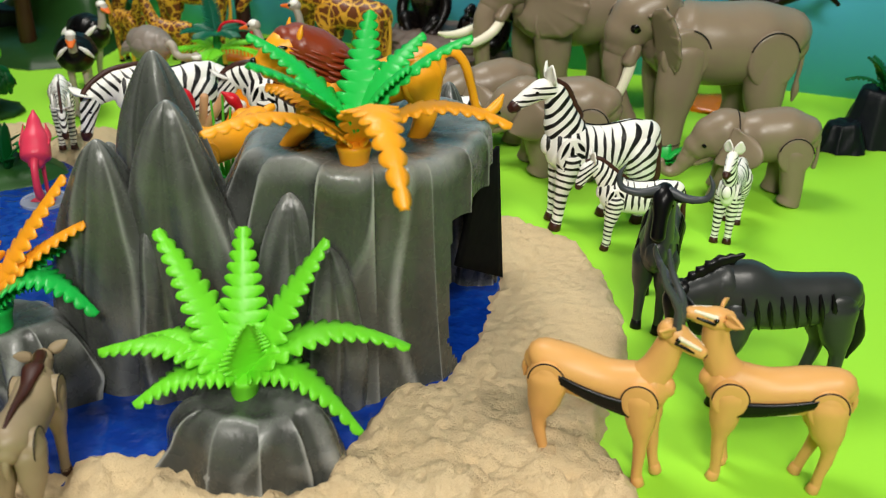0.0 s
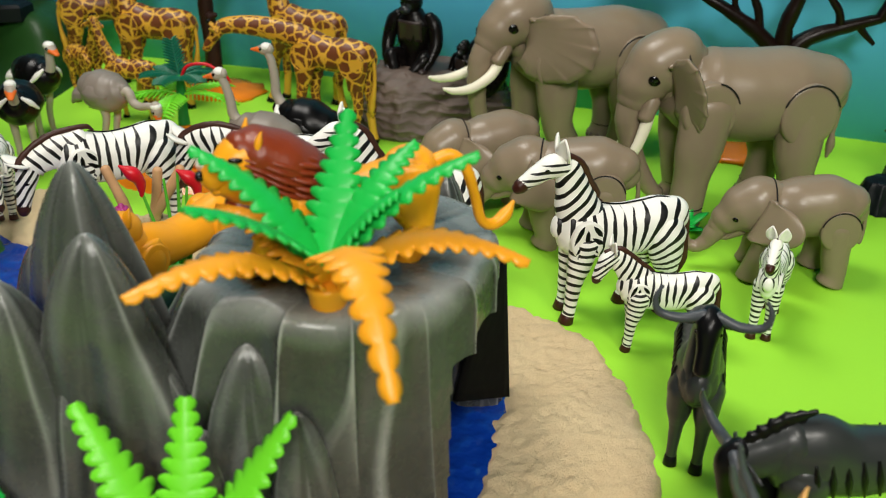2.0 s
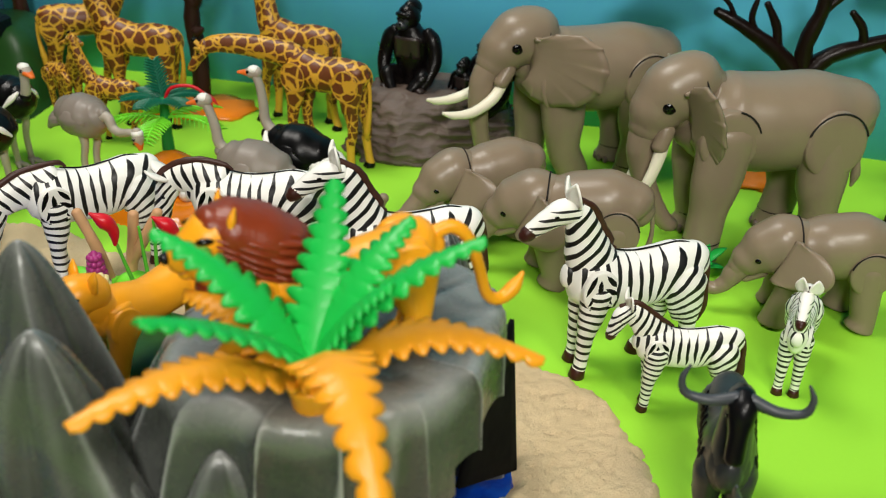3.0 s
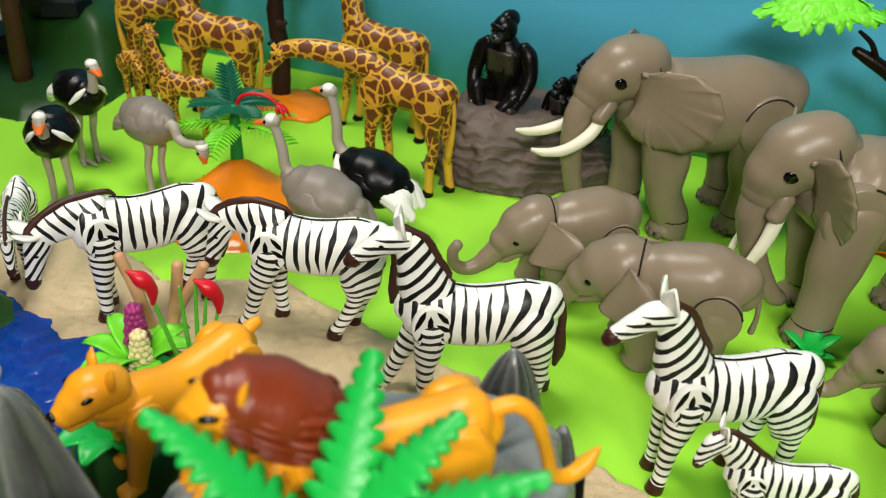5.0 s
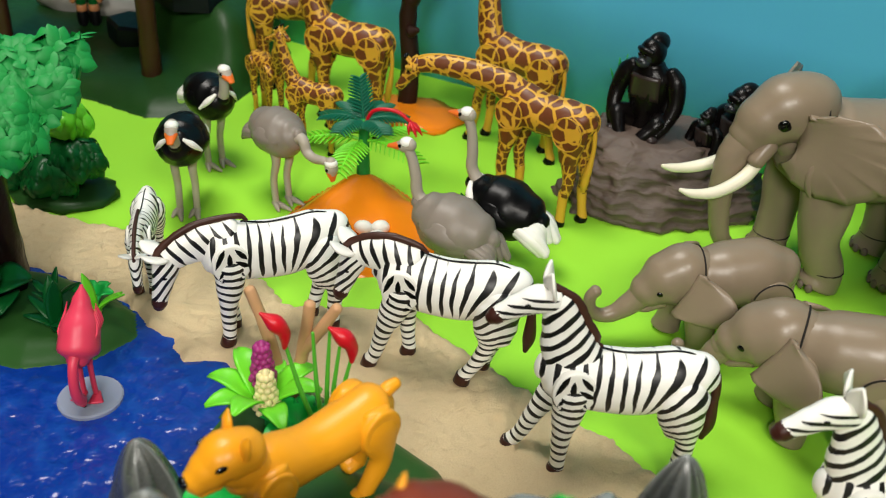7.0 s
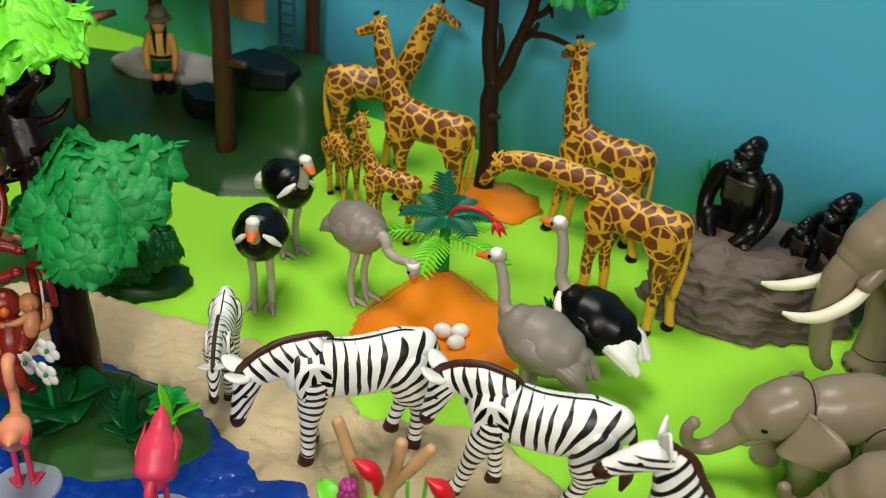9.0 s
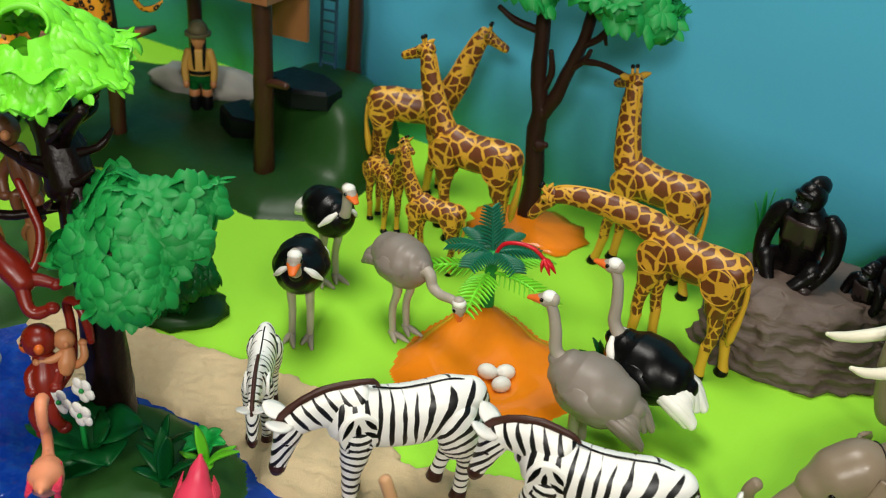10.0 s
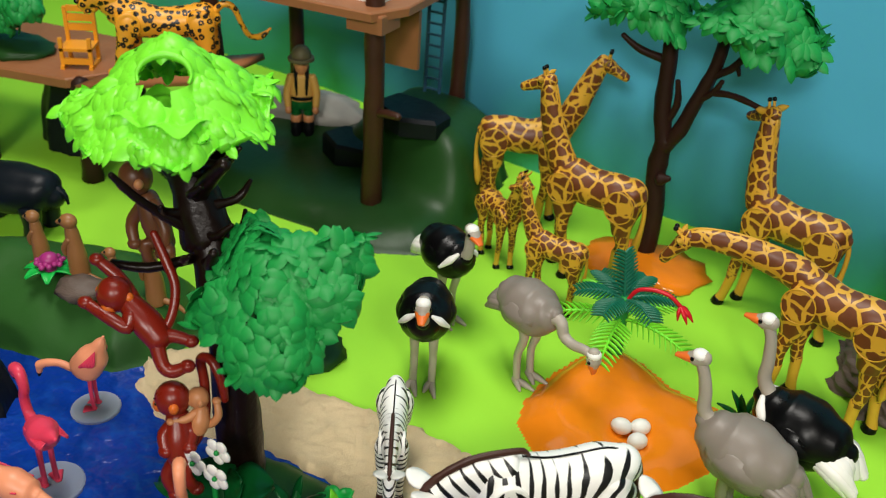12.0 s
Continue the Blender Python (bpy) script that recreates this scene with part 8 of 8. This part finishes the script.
for x, y, h, mat, label in ((-20.6, 53.0, 4.3, PURPLE, "purple plastic flower spike among green leaves"), (-19.9, 52.0, 2.6, CREAM, "cream plastic flower spike among green leaves")):
    s = Shape()
    s.tube([(0, 0, 0), (0, 0, h * 0.5)], [0.18, 0.16], 1, 8, 2)
    for k in range(7):
        r = 0.52 * (1 - 0.09 * k)
        for j in range(7):
            a = 2 * math.pi * (j + 0.5 * (k % 2)) / 7
            s.ball((r * math.cos(a), r * math.sin(a), h * 0.45 + 0.32 * k), (0.22, 0.22, 0.2), 0, seg=8, rings=5)
    s.ball((0, 0, h * 0.45 + 1.05), (0.4, 0.4, 1.3), 0)
    tagged(s.done("flower_spike", [mat, LEAF_GREEN], m=spot(x, y, 1.9)), label, "toy flower", "flower spikes")
branch = thing("dead_branch", spot(-20.2, 54.4, 1.3), "pale brown plastic branch forking upward", "toy branch")
for pts, r in (([(0, 0, 0), (-0.8, 0.2, 3.4), (-1.9, 0.4, 6.2)], 0.36), ([(0.1, 0, 0), (0.9, 0.1, 3.0), (1.4, 0.2, 6.4)], 0.4), ([(1.0, 0.1, 3.6), (2.0, 0.1, 5.2), (2.8, 0.2, 6.6)], 0.32)):
    s = Shape()
    twig(s, pts, r, 0.29)
    s.done("twig", PALE_WOOD, branch)
reeds = thing("red_flowers", spot(-16.4, 51.8, 1.5), "red plastic lilies on long green stems", "toy flower")
for dx, dy, h, red in ((-2.2, -0.2, 6.2, True), (0.8, 0.4, 5.9, True), (-1.0, 0.2, 6.8, False), (-0.2, 0.3, 7.2, False), (0.3, 0.2, 6.4, False)):
    s = Shape()
    s.tube([(-0.2, 0, 0), (dx * 0.55 - 0.2, dy * 0.4, h * 0.5), (dx, dy, h)], [0.15, 0.12, 0.08], 0, 8, 4)
    stem = s.done("stem", STEM_GREEN, reeds)
    if red:
        s = Shape()
        s.tube([(dx, dy, h - 0.3), (dx, dy, h + 0.5), (dx - 0.3, dy - 0.2, h + 1.1), (dx - 0.9, dy - 0.4, h + 1.6)], [0.12, 0.3, 0.42, 0.08], 0, 12, 4)
        s.done("flower", RED, stem)


# ---- left bank ----
MOUND = [(-51.4, 63.4), (-51.2, 67.6), (-53.8, 71.0), (-58.0, 71.6), (-64.0, 70.0), (-70.0, 67.5), (-72.0, 62.0), (-66.0, 59.4), (-60.5, 59.6), (-56.0, 60.4), (-52.8, 61.4)]
mound_far = inside_of(MOUND)
mound_height = lambda x, y: 0.1 + 3.9 * (1 - math.exp(-max(0.0, mound_far(x, y)) / 1.5)) + 0.6 * noise.noise(Vector((x * 0.3, y * 0.3, 6))) * min(1.0, max(0.0, mound_far(x, y)))
s = Shape()
s.hills(-73, -50, 58, 73, 92, 60, mound_height, 0, lambda x, y: mound_far(x, y) > -0.4)
tagged(s.done("green_mound", MOSS), "mossy green plastic mound beside the pond", "toy hill")


def meerkat(m, size=1.0):
    s = Shape()
    s.tube([(0, 0, 0.2), (0, 0, 1.4), (0.1, 0, 2.8), (0.15, 0, 3.4)], [(0.62, 0.6), (0.58, 0.55), (0.42, 0.42), (0.34, 0.34)], 0, 12, 4, cap=0.4)
    s.ball((0.25, 0, 3.8), (0.52, 0.44, 0.45), 0)
    s.tube([(0.5, 0, 3.75), (0.95, 0, 3.62)], [0.26, 0.14], 0, 8, 2)
    s.ball((1.0, 0, 3.62), 0.12, 1, seg=8, rings=6)
    for y in (0.3, -0.3):
        s.ball((0.5, y, 3.92), (0.16, 0.1, 0.14), 1, seg=8, rings=6)
        s.tube([(0.15, y, 2.8), (0.55, y, 2.2), (0.6, y * 0.6, 1.7)], [0.2, 0.18, 0.14], 0, 8, 3)
        s.ball((0.4, y * 1.2, 0.2), (0.5, 0.25, 0.2), 0, seg=8, rings=6)
    s.tube([(-0.5, 0, 0.4), (-1.4, 0, 0.2), (-2.0, 0.3, 0.15)], [0.2, 0.16, 0.1], 0, 8, 3)
    ob = s.done("meerkat_figure", [MEERKAT, DARKFUR], m=m @ Matrix.Scale(size, 4))
    return tagged(ob, "tan plastic meerkat standing upright on the mound", "toy meerkat", "toy meerkats")


meerkat(spot(-57.7, 64.2, 3.9, 190), 1.12)
meerkat(spot(-61.0, 64.2, 3.9, 185), 0.95)
meerkat(spot(-54.8, 64.4, 3.9, 190), 0.75)
meerkat(spot(-53.2, 66.0, 2.6, 190), 1.12)
s = Shape()
s.ball((0, 0, 0.3), (1.7, 1.2, 0.75), 0, (0, 0, 20), 18, 10, 0, 0.3)
tagged(s.done("pebble", BROWN_STONE, m=spot(-56.6, 63.2, 3.8)), "flat pale grey plastic stone on the mound", "toy rock")
leafy_plant(spot(-59.4, 63.4, 4.0), "green plastic leaf rosette with a purple flower", [((0, 0, 0.2), (1.7 * math.cos(a), 1.7 * math.sin(a), 0.5), 0.42) for a in (0.2, 1.0, 1.9, 2.8, 3.6, 4.4, 5.4)], FERN_GREEN)
s = Shape()
for k in range(26):
    a, r = k * 2.4, 0.17 * math.sqrt(k)
    s.ball((r * math.cos(a), r * math.sin(a), 0.6 - 0.35 * r), (0.2, 0.2, 0.18), 0, seg=8, rings=5)
s.tube([(0, 0, -0.5), (0, 0, 0.5)], [0.3, 0.6], 0, 10, 2)
tagged(s.done("purple_blossom", PURPLE, m=spot(-59.4, 63.4, 4.8)), "rounded purple plastic blossom", "toy flower")

s = Shape()
s.tube([(-4.6, 0, 3.6), (-3.6, 0, 3.9), (-1.0, 0, 3.9), (1.6, 0, 3.8), (3.2, 0, 3.6), (4.6, 0, 3.3), (5.8, 0, 2.9)], [(1.0, 1.0), (1.9, 1.9), (2.3, 2.2), (2.2, 2.1), (1.6, 1.6), (1.3, 1.25), (1.2, 1.0)], 0, 20, 4)
for x, y in ((2.2, 1.3), (2.2, -1.3), (-3.0, 1.3), (-3.0, -1.3)):
    s.tube([(x, y, 3.0), (x, y, 1.4), (x + 0.1, y, 0.3)], [0.95, 0.75, 0.8], 0, 14, 3, cap=0.3)
for y in (0.9, -0.9):
    s.ball((3.9, y, 4.9), (0.25, 0.35, 0.45), 0, seg=8, rings=6)
s.tube([(-4.9, 0, 4.4), (-5.5, 0, 4.0), (-5.7, 0, 3.2)], [0.3, 0.2, 0.12], 0, 8, 3)
tagged(s.done("hippo_figure", NAVY, m=spot(-72.6, 71.0, 0, 195) @ Matrix.Scale(0.92, 4)), "dark navy plastic hippopotamus standing on the bank", "toy hippo")
s = Shape()
crag(s, ring_of(-58.6, 55.2, 3.4, 2.8), ring_of(-58.8, 55.4, 1.6, 1.4), 0, 4.6, 0, 14, 48, 0.1, 8, 4.4, 1.4, None, 0.4)
tagged(s.done("dark_rock", SLATE), "rounded dark plastic rock standing in the pond", "toy rock")


def bush(m, label, balls, mat, mat_top=None):
    plant = thing("bush", m, label, "toy bush", "leafy bushes")
    for n, (x, y, z, r) in enumerate(balls):
        crown("leaf_clump", (x, y, z), (r, r * 0.9, r * 0.85), mat if n or not mat_top else mat_top, plant, 110, 0.8, 50 + n, None, 0.1)
    s = Shape()
    s.ball((0, 0, 0.2), (4.0, 3.0, 0.8), 0, (0, 0, 0), 24, 10, 0, 0.2)
    s.done("base", DARK_MOSS, plant)
    return plant


bush(spot(-45.6, 69.4, 0), "dense green plastic bush on a dark base", [(0.6, 0.6, 5.6, 1.9), (1.6, 0.0, 3.0, 2.0), (-1.4, 0.2, 3.2, 2.2), (0.2, -1.0, 1.9, 2.0), (-2.6, -0.6, 1.8, 1.7)], DEEP_GREEN, FERN_LIGHT)
bush(spot(-83.0, 82.0, 9.3), "green plastic bush growing on the walkway", [(0, 0, 5.2, 2.2), (2.4, -0.4, 4.2, 2.0), (-2.2, 0.4, 4.0, 2.0), (0.4, -1.2, 3.0, 1.8)], LEAF_GREEN)
